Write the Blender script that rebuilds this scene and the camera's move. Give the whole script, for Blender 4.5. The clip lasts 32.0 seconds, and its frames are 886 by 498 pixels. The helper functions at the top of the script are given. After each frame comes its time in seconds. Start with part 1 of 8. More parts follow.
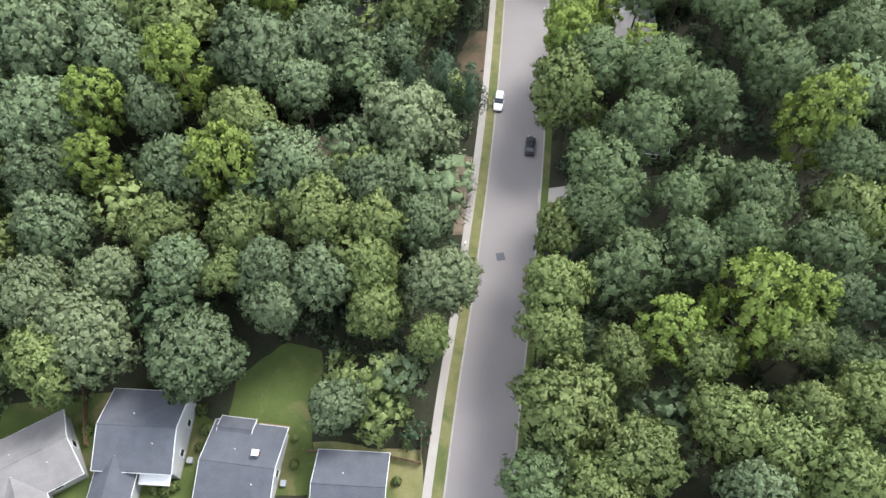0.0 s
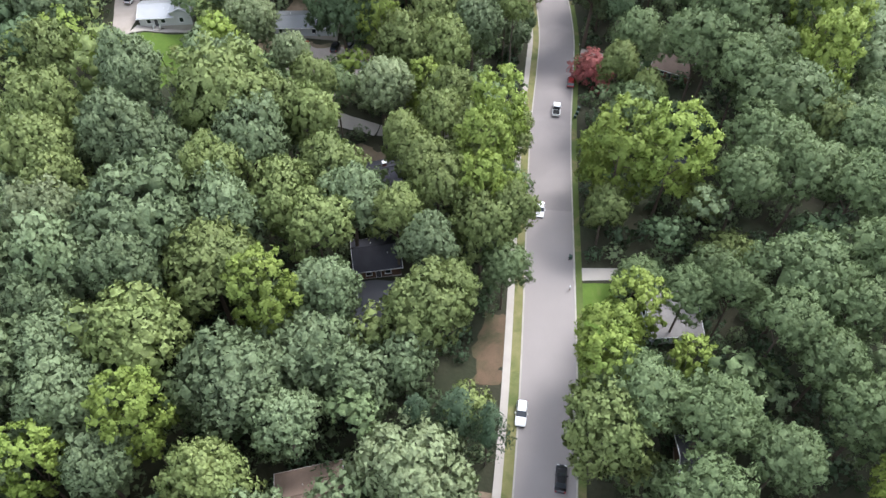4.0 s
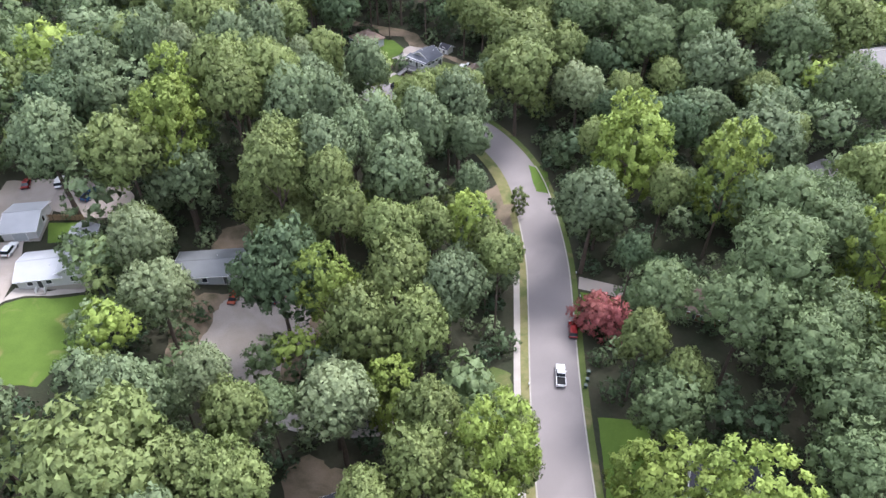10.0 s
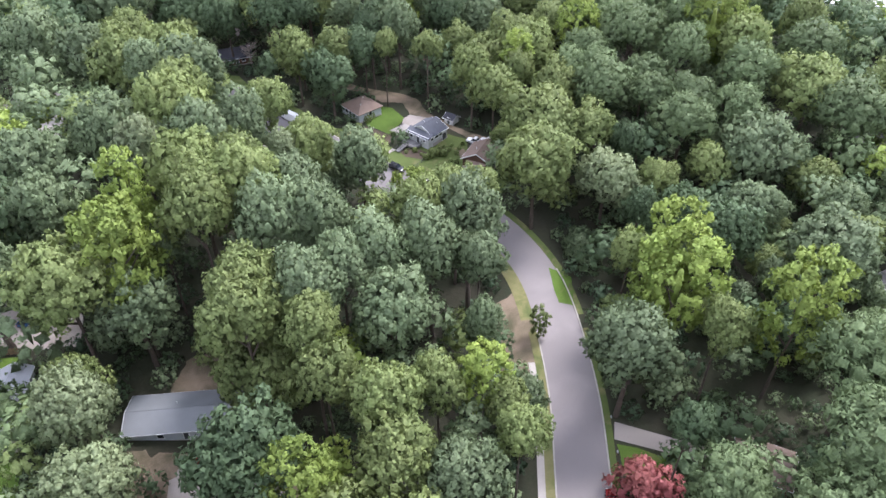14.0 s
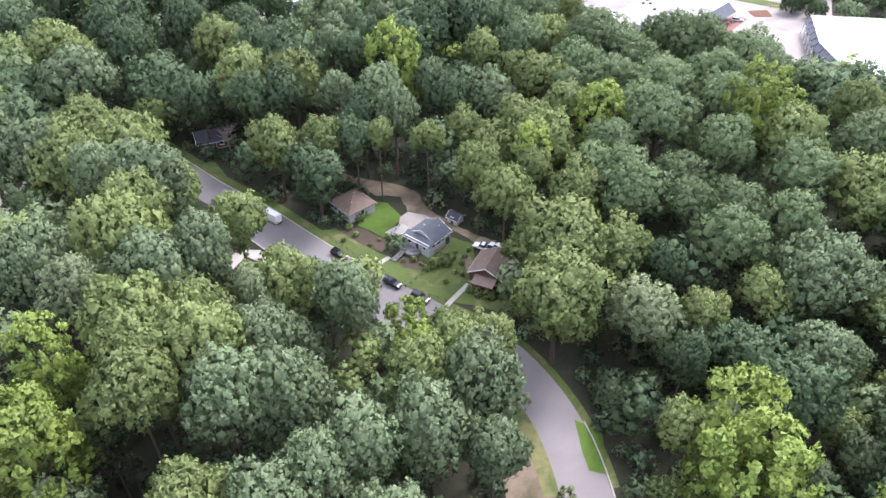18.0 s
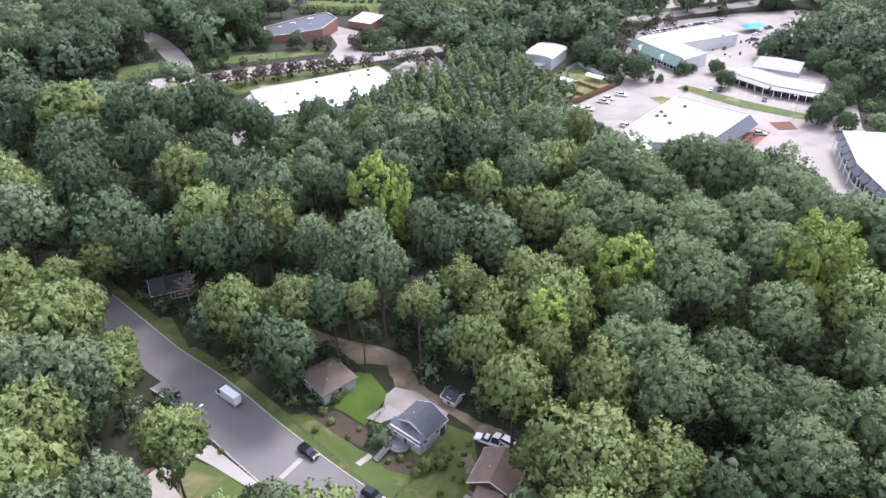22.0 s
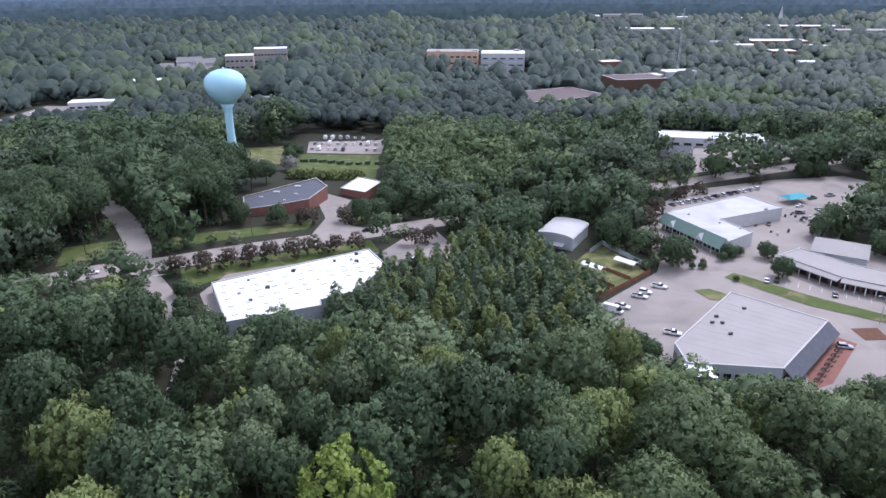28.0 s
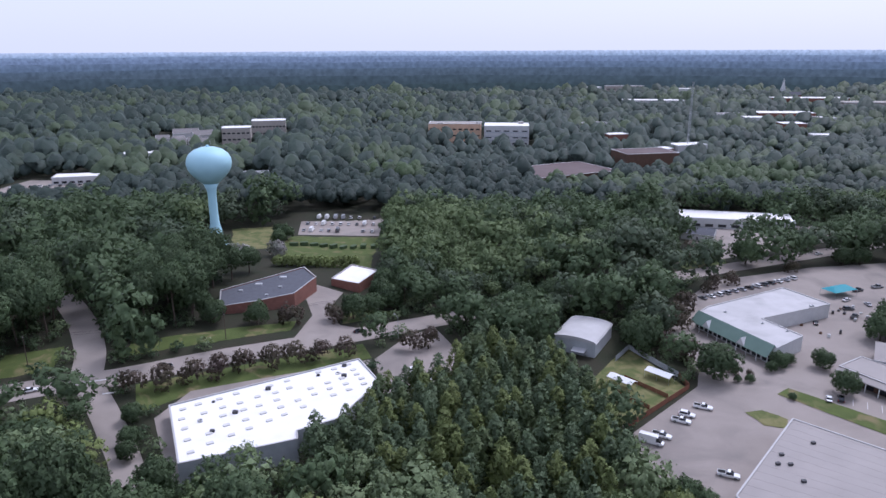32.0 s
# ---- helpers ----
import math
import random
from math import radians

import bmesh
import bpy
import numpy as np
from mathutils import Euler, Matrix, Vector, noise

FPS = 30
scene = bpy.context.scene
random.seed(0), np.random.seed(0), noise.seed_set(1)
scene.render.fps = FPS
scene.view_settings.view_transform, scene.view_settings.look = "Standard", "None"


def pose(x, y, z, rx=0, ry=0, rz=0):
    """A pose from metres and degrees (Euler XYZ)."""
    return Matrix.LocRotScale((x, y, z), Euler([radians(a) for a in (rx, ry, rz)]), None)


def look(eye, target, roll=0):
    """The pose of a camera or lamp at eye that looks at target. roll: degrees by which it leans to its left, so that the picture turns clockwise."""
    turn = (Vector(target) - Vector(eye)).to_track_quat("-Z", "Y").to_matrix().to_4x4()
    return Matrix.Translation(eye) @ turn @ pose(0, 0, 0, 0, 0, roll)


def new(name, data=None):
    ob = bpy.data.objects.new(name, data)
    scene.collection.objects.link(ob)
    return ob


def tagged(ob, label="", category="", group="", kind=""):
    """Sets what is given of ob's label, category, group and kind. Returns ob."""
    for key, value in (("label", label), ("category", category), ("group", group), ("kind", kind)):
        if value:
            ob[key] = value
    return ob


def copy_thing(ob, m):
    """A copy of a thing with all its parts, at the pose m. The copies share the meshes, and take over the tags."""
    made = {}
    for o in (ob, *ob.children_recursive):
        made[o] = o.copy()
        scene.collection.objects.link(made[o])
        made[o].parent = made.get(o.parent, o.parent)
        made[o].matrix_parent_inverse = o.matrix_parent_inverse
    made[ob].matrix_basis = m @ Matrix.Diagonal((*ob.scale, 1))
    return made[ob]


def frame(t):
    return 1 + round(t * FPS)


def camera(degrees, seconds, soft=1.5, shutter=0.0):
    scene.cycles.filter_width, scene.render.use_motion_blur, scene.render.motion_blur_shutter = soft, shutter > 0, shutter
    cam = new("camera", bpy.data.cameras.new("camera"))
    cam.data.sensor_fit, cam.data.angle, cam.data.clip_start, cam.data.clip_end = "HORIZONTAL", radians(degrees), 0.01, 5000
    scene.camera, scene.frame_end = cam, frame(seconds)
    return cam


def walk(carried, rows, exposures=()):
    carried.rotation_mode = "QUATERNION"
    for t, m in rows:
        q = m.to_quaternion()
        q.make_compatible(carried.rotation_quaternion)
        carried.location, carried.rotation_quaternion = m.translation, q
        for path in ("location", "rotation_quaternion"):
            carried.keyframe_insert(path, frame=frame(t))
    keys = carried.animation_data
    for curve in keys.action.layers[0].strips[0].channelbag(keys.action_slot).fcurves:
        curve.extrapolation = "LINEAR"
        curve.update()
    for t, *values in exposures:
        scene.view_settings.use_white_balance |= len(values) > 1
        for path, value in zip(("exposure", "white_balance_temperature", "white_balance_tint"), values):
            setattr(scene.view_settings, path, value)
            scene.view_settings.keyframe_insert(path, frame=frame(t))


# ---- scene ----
cam = camera(64.8, 32.0)
METRES, EYE, TILT, LEAN, TURN = 320.0, 112.8, -60.2, -0.1, 0.0
ROWS = [
    (0.0, 0.0, 0.0, 0.0, -0.0, 0.0, -0.0),
    (0.5, -0.0003, 0.0075, 0.014, 0.05, 1.06, -0.11),
    (1.0, -0.0006, 0.015, 0.0279, 0.14, 2.08, -0.23),
    (1.5, -0.0011, 0.0241, 0.0441, 0.26, 3.44, -0.39),
    (2.0, -0.0015, 0.0314, 0.0575, 0.35, 4.9, -0.52),
    (2.5, -0.0019, 0.0387, 0.0706, 0.41, 6.41, -0.64),
    (3.0, -0.0027, 0.0463, 0.0835, 0.44, 7.95, -0.71),
    (3.5, -0.0029, 0.0538, 0.0967, 0.55, 9.43, -0.78),
    (4.0, -0.0033, 0.0612, 0.1104, 0.49, 10.89, -0.62),
    (4.5, -0.0037, 0.0689, 0.1238, 0.3, 12.38, -0.21),
    (6.5, -0.0054, 0.1013, 0.1785, -1.49, 17.75, 3.02),
    (7.0, -0.006, 0.1096, 0.1916, -1.61, 18.39, 3.25),
    (7.5, -0.0064, 0.1176, 0.2051, -1.59, 18.43, 3.24),
    (8.0, -0.0066, 0.1256, 0.2186, -1.56, 18.43, 3.22),
    (8.5, -0.0068, 0.1333, 0.2322, -1.54, 18.41, 3.21),
    (9.0, -0.0072, 0.1409, 0.2455, -1.52, 18.43, 3.21),
    (9.5, -0.007, 0.1484, 0.2585, -1.47, 18.5, 3.19),
    (10.0, -0.0071, 0.1558, 0.271, -1.42, 18.61, 3.17),
    (10.5, -0.0071, 0.1631, 0.2838, -1.41, 18.71, 3.16),
    (11.0, -0.0068, 0.1706, 0.2975, -1.38, 18.77, 3.17),
    (11.5, -0.0063, 0.178, 0.3101, -1.34, 18.85, 3.16),
    (12.0, -0.0059, 0.1849, 0.3226, -1.34, 18.93, 3.15),
    (12.5, -0.0055, 0.1921, 0.335, -1.34, 19.09, 3.19),
    (13.0, -0.0049, 0.1993, 0.3472, -1.31, 19.34, 3.22),
    (13.5, -0.0046, 0.2062, 0.3598, -1.32, 19.57, 3.24),
    (14.0, -0.0037, 0.2131, 0.3722, -1.28, 19.82, 3.27),
    (14.5, -0.0029, 0.2195, 0.3847, -1.27, 20.02, 3.27),
    (16.5, -0.0016, 0.2481, 0.4351, -1.32, 21.09, 3.34),
    (17.0, -0.0008, 0.2546, 0.4473, -1.29, 21.36, 3.33),
    (17.5, -0.0001, 0.2613, 0.4597, -1.28, 21.65, 3.34),
    (18.0, 0.0006, 0.2692, 0.4739, -1.3, 22.06, 3.33),
    (18.5, 0.0019, 0.276, 0.4871, -1.29, 22.51, 3.34),
    (19.0, 0.0034, 0.2829, 0.5007, -1.25, 23.19, 3.36),
    (19.5, 0.0048, 0.2901, 0.5143, -1.21, 23.97, 3.37),
    (20.0, 0.006, 0.2976, 0.5278, -1.25, 24.78, 3.38),
    (20.5, 0.0077, 0.3048, 0.5418, -1.21, 25.54, 3.37),
    (21.0, 0.0093, 0.3124, 0.5555, -1.2, 26.34, 3.38),
    (21.5, 0.0106, 0.3199, 0.569, -1.23, 27.12, 3.4),
    (22.0, 0.0126, 0.3274, 0.5829, -1.22, 27.9, 3.38),
    (22.5, 0.0145, 0.3373, 0.6001, -1.24, 28.95, 3.39),
    (23.0, 0.0163, 0.3462, 0.6156, -1.21, 29.85, 3.4),
    (23.5, 0.0174, 0.3543, 0.6289, -1.22, 30.66, 3.4),
    (24.0, 0.0184, 0.3627, 0.6421, -1.22, 31.48, 3.4),
    (24.5, 0.02, 0.3718, 0.6569, -1.23, 32.4, 3.36),
    (26.5, 0.0238, 0.4031, 0.7105, -1.23, 35.74, 3.08),
    (27.0, 0.0249, 0.4111, 0.7252, -1.21, 36.62, 3.01),
    (27.5, 0.0262, 0.4225, 0.7444, -1.21, 37.8, 2.92),
    (28.0, 0.0275, 0.4302, 0.758, -1.18, 38.65, 2.86),
    (28.5, 0.0284, 0.4381, 0.7727, -1.21, 39.53, 2.79),
    (29.0, 0.0287, 0.4455, 0.7865, -1.23, 40.37, 2.75),
    (29.5, 0.0299, 0.453, 0.8005, -1.2, 41.16, 2.71),
    (30.0, 0.0307, 0.4607, 0.8138, -1.16, 42.02, 2.73),
    (30.5, 0.0312, 0.4684, 0.8271, -1.18, 42.85, 2.73),
    (31.0, 0.0319, 0.4759, 0.8405, -1.17, 43.65, 2.7),
    (31.5, 0.0321, 0.4848, 0.8551, -1.17, 43.99, 2.7),
    (32.0, 0.0325, 0.4926, 0.8683, -1.17, 43.99, 2.7),
]
EXPOSURES = [(0.0, 1.34, 6050, 10), (4.0, 1.52, 5980, 12), (9.0, 1.65, 5880, 17), (17.0, 1.73, 5830, 20), (21.0, 1.5, 5790, 20), (24.0, 1.24, 5680, 20), (28.0, 0.61, 5530, 22), (32.0, 0.14, 5500, 24)]
walk(cam, [(t, pose(0, 0, EYE, TILT, LEAN, TURN) @ pose(METRES * x, METRES * y, METRES * z, 90 + pitch, roll, yaw)) for t, x, y, z, yaw, pitch, roll in ROWS], EXPOSURES)

# ---- daylight: thin bright overcast ----
SUN_UP, SUN_TURN = 54.0, 48.0
world = bpy.data.worlds.new("overcast_sky")
scene.world = world
world.use_nodes = True
wn, wl = world.node_tree.nodes, world.node_tree.links
sky = wn.new("ShaderNodeTexSky")
sky.sky_type, sky.sun_disc = "NISHITA", False
sky.sun_elevation, sky.sun_rotation = radians(SUN_UP), radians(SUN_TURN)
sky.air_density, sky.dust_density = 1.0, 3.0
cloud = wn.new("ShaderNodeMixRGB")
cloud.inputs[0].default_value = 0.75
cloud.inputs[2].default_value = (8.9, 9.2, 9.9, 1)
wl.new(sky.outputs[0], cloud.inputs[1])
wl.new(cloud.outputs[0], wn["Background"].inputs[0])
wn["Background"].inputs[1].default_value = 0.1
sun = new("sun", bpy.data.lights.new("sun", "SUN"))
sun.data.energy, sun.data.angle, sun.data.color = 2.0, radians(22), (1.0, 0.96, 0.9)
# the sun stands to the north-east
sd = Vector((math.sin(radians(SUN_TURN)) * math.cos(radians(SUN_UP)), math.cos(radians(SUN_TURN)) * math.cos(radians(SUN_UP)), math.sin(radians(SUN_UP))))
sun.matrix_world = look(sd * 300, (0, 0, 0))

# ---- the far distance: glowing wooded ridges, haze painted in, out to the horizon ----
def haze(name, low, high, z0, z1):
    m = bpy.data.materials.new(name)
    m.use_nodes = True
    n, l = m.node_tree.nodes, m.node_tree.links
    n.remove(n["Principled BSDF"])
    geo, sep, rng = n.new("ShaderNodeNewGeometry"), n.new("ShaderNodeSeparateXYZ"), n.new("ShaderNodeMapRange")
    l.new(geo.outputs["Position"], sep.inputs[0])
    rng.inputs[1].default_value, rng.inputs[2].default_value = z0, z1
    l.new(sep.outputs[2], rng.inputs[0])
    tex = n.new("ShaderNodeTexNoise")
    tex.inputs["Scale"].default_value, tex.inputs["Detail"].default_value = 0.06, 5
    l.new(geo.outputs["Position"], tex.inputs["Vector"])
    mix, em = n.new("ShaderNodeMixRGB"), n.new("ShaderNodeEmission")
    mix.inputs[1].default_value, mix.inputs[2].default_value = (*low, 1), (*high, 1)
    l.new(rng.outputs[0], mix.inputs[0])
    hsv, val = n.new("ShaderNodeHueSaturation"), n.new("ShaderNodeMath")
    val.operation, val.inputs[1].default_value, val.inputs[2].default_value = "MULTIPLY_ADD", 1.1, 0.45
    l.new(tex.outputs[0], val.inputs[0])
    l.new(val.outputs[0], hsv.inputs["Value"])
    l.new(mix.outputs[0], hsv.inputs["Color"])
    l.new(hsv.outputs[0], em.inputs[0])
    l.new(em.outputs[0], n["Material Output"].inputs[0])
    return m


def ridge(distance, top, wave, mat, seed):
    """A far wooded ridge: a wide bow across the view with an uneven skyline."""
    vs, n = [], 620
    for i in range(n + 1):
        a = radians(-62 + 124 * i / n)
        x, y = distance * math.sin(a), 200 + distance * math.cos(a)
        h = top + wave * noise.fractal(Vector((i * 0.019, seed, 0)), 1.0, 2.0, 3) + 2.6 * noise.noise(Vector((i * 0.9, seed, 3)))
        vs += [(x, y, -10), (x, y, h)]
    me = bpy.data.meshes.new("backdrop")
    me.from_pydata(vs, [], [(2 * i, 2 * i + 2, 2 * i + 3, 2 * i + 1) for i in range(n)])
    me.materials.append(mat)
    tagged(new("backdrop", me), "glowing wooded ridge with painted blue haze on the horizon", "distance", kind="structure")


# Each farther ridge glows paler and bluer, to stand in for air haze.
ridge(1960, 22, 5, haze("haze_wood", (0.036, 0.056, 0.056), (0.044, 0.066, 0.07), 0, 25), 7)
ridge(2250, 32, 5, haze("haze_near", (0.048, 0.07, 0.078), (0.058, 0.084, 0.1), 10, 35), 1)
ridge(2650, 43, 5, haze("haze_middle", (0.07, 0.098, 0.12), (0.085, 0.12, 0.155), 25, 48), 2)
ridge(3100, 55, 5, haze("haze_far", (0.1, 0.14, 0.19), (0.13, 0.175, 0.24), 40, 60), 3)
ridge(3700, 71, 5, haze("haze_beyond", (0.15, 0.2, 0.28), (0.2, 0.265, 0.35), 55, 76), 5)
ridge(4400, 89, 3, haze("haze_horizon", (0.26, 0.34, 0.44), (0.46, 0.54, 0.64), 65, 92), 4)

# ---- materials ----
def material(name, colour, second=None, rough=0.8, scale=0.5, fine=6.0, metal=0.0, bump=0.0, spec=0.3, island=0.0, per=0.0, amount=0.6, grain=0.25, patch=None):
    """A surface of two colours mottled by coarse and fine noise, with grain relief."""
    m = bpy.data.materials.new(name)
    m.use_nodes = True
    n, l = m.node_tree.nodes, m.node_tree.links
    b = n["Principled BSDF"]
    b.inputs["Roughness"].default_value = rough
    b.inputs["Metallic"].default_value = metal
    b.inputs["Specular IOR Level"].default_value = spec
    second = second or tuple(c * 0.75 for c in colour)
    geo = n.new("ShaderNodeNewGeometry")
    coarse, small = n.new("ShaderNodeTexNoise"), n.new("ShaderNodeTexNoise")
    for node, s, d in ((coarse, scale, 3), (small, fine, 2)):
        node.inputs["Scale"].default_value, node.inputs["Detail"].default_value = s, d
        l.new(geo.outputs["Position"], node.inputs["Vector"])
    ramp = n.new("ShaderNodeMapRange")
    ramp.inputs[1].default_value, ramp.inputs[2].default_value = 0.5 - amount / 2, 0.5 + amount / 2
    l.new(coarse.outputs[0], ramp.inputs[0])
    mix = n.new("ShaderNodeMixRGB")
    mix.inputs[1].default_value, mix.inputs[2].default_value = (*colour, 1), (*second, 1)
    l.new(ramp.outputs[0], mix.inputs[0])
    base = mix.outputs[0]
    if patch:  # worn or stained patches of a third colour
        third, at, lo, hi = patch
        pn, pr, pm = n.new("ShaderNodeTexNoise"), n.new("ShaderNodeMapRange"), n.new("ShaderNodeMixRGB")
        pn.inputs["Scale"].default_value, pn.inputs["Detail"].default_value, pn.inputs["Distortion"].default_value = at, 6, 0.6
        pr.inputs[1].default_value, pr.inputs[2].default_value = lo, hi
        pm.inputs[2].default_value = (*third, 1)
        l.new(geo.outputs["Position"], pn.inputs["Vector"])
        l.new(pn.outputs[0], pr.inputs[0])
        l.new(pr.outputs[0], pm.inputs[0])
        l.new(base, pm.inputs[1])
        base = pm.outputs[0]
    # brightness: fine grain, and a shade of its own for each piece
    val = n.new("ShaderNodeMath")
    val.operation = "MULTIPLY_ADD"
    val.inputs[1].default_value, val.inputs[2].default_value = 2 * grain, 1.0 - grain
    l.new(small.outputs[0], val.inputs[0])
    out = val.outputs[0]
    for amt, kind in ((island, "i"), (per, "o")):
        if amt:
            src = geo.outputs["Random Per Island"] if kind == "i" else n.new("ShaderNodeObjectInfo").outputs["Random"]
            add = n.new("ShaderNodeMath")
            add.operation = "MULTIPLY_ADD"
            add.inputs[1].default_value, add.inputs[2].default_value = 2 * amt, 1.0 - amt
            l.new(src, add.inputs[0])
            mul = n.new("ShaderNodeMath")
            mul.operation = "MULTIPLY"
            l.new(out, mul.inputs[0])
            l.new(add.outputs[0], mul.inputs[1])
            out = mul.outputs[0]
    hsv = n.new("ShaderNodeHueSaturation")
    l.new(out, hsv.inputs["Value"])
    l.new(base, hsv.inputs["Color"])
    l.new(hsv.outputs[0], b.inputs["Base Color"])
    if bump:
        bm_ = n.new("ShaderNodeBump")
        bm_.inputs["Strength"].default_value, bm_.inputs["Distance"].default_value = 0.6, bump
        l.new(small.outputs[0], bm_.inputs["Height"])
        l.new(bm_.outputs[0], b.inputs["Normal"])
    return m


def paint(name, colour, rough=0.35, metal=0.0, spec=0.5):
    return material(name, colour, tuple(c * 0.9 for c in colour), rough, 1.5, 20, metal, 0, spec, grain=0.06)


M = {}
M["floor"] = material("forest_floor", (0.036, 0.031, 0.02), (0.022, 0.03, 0.013), 0.95, 0.12, 1.5, bump=0.15)
M["asphalt"] = material("worn_asphalt", (0.222, 0.198, 0.188), (0.19, 0.17, 0.162), 0.9, 0.12, 8, grain=0.12, patch=((0.24, 0.216, 0.205), 0.09, 0.5, 0.8))
M["asphalt_pale"] = material("resurfaced_asphalt", (0.258, 0.232, 0.22), (0.23, 0.207, 0.196), 0.9, 0.12, 8, grain=0.1)
M["asphalt_mid"] = material("grey_asphalt", (0.17, 0.155, 0.148), (0.145, 0.132, 0.127), 0.9, 0.14, 8, grain=0.12, patch=((0.18, 0.168, 0.166), 0.08, 0.5, 0.75))
M["asphalt_dark"] = material("newer_asphalt", (0.13, 0.128, 0.14), (0.1, 0.1, 0.11), 0.9, 0.15, 8, grain=0.12)
M["lot"] = material("bleached_lot_asphalt", (0.31, 0.272, 0.24), (0.25, 0.218, 0.192), 0.9, 0.08, 6, grain=0.14, patch=((0.2, 0.178, 0.16), 0.045, 0.5, 0.7))
M["concrete"] = material("pale_concrete", (0.38, 0.35, 0.31), (0.31, 0.28, 0.25), 0.9, 0.4, 10, grain=0.12, patch=((0.3, 0.265, 0.235), 0.12, 0.55, 0.75))
M["kerb"] = material("kerb_concrete", (0.38, 0.35, 0.31), (0.28, 0.26, 0.225), 0.9, 0.8, 12, grain=0.12)
M["grass"] = material("mown_grass", (0.088, 0.115, 0.03), (0.06, 0.083, 0.021), 0.95, 0.25, 5, bump=0.05, patch=((0.17, 0.145, 0.07), 0.16, 0.54, 0.7))
M["lawn"] = material("bright_lawn", (0.09, 0.145, 0.022), (0.065, 0.11, 0.016), 0.95, 0.3, 5, bump=0.04, patch=((0.17, 0.16, 0.06), 0.2, 0.58, 0.75))
M["dry_grass"] = material("dry_verge_grass", (0.2, 0.18, 0.085), (0.13, 0.135, 0.045), 0.95, 0.5, 6, bump=0.05, patch=((0.09, 0.11, 0.035), 0.2, 0.46, 0.62))
M["dirt"] = material("bare_tan_earth", (0.21, 0.16, 0.115), (0.14, 0.11, 0.07), 0.95, 0.35, 4, bump=0.05, patch=((0.07, 0.065, 0.035), 0.13, 0.48, 0.66))
M["gravel"] = material("pale_gravel", (0.36, 0.315, 0.28), (0.285, 0.25, 0.215), 0.95, 0.3, 7, bump=0.04, patch=((0.25, 0.215, 0.175), 0.1, 0.5, 0.75))
M["mulch"] = material("red_brown_mulch", (0.16, 0.075, 0.045), (0.1, 0.05, 0.03), 0.95, 0.6, 6, bump=0.06)
M["straw"] = material("pine_straw", (0.13, 0.085, 0.055), (0.08, 0.06, 0.035), 0.95, 0.5, 5, bump=0.05, patch=((0.05, 0.055, 0.025), 0.12, 0.48, 0.64))
M["soil"] = material("dark_garden_soil", (0.085, 0.06, 0.045), (0.06, 0.05, 0.03), 0.95, 0.6, 6, bump=0.06)
M["shingle"] = material("grey_shingle", (0.105, 0.11, 0.125), (0.08, 0.083, 0.095), 0.9, 0.6, 7, bump=0.02, grain=0.3)
M["shingle_pale"] = material("weathered_shingle", (0.25, 0.235, 0.225), (0.18, 0.17, 0.165), 0.9, 0.5, 7, bump=0.02, grain=0.25)
M["shingle_tan"] = material("tan_shingle", (0.235, 0.172, 0.135), (0.175, 0.128, 0.1), 0.9, 0.5, 7, bump=0.02, grain=0.25)
M["shingle_dark"] = material("charcoal_shingle", (0.055, 0.055, 0.065), (0.04, 0.04, 0.048), 0.9, 0.5, 7, bump=0.02, grain=0.3)
M["metal_roof"] = material("white_metal_roof", (0.42, 0.425, 0.43), (0.36, 0.365, 0.37), 0.45, 0.3, 6, grain=0.06)
M["grey_metal"] = material("grey_metal_roof", (0.2, 0.21, 0.215), (0.16, 0.168, 0.172), 0.45, 0.3, 6, grain=0.08)
M["membrane"] = material("white_roof_membrane", (0.84, 0.83, 0.8), (0.72, 0.7, 0.67), 0.8, 0.15, 3, grain=0.06)
M["pale_roof"] = material("pale_grey_roof_membrane", (0.5, 0.49, 0.48), (0.4, 0.39, 0.38), 0.75, 0.15, 3, grain=0.08, patch=((0.34, 0.33, 0.32), 0.08, 0.55, 0.75))
M["skylight"] = material("clouded_skylight", (0.62, 0.61, 0.58), (0.52, 0.51, 0.49), 0.4, 0.4, 5, grain=0.08)
M["brown_roof"] = material("brown_tar_roof", (0.15, 0.115, 0.11), (0.11, 0.085, 0.082), 0.9, 0.06, 3, grain=0.15)
M["grey_roof"] = material("light_grey_metal_roof", (0.31, 0.282, 0.262), (0.26, 0.238, 0.22), 0.6, 0.12, 4, grain=0.08)
M["siding"] = material("white_siding", (0.54, 0.54, 0.53), (0.46, 0.46, 0.45), 0.7, 0.5, 8, grain=0.06)
M["siding_grey"] = material("pale_grey_siding", (0.45, 0.47, 0.48), (0.36, 0.38, 0.39), 0.7, 0.5, 8, grain=0.08)
M["siding_brown"] = material("brown_wood_siding", (0.13, 0.075, 0.05), (0.085, 0.05, 0.035), 0.85, 0.6, 8, grain=0.2)
M["brick"] = material("red_brick", (0.25, 0.115, 0.085), (0.17, 0.08, 0.06), 0.9, 0.5, 9, bump=0.01)
M["trim"] = paint("white_trim", (0.78, 0.78, 0.77), 0.5)
M["coping"] = paint("pale_metal_coping", (0.42, 0.41, 0.4), 0.5)
M["dark_trim"] = paint("dark_trim", (0.05, 0.05, 0.055), 0.5)
M["green_metal"] = material("green_metal_canopy", (0.15, 0.225, 0.185), (0.12, 0.185, 0.15), 0.5, 0.3, 6, grain=0.08)
M["deck"] = material("grey_weathered_deck", (0.2, 0.195, 0.19), (0.14, 0.135, 0.13), 0.85, 0.7, 9, grain=0.25)
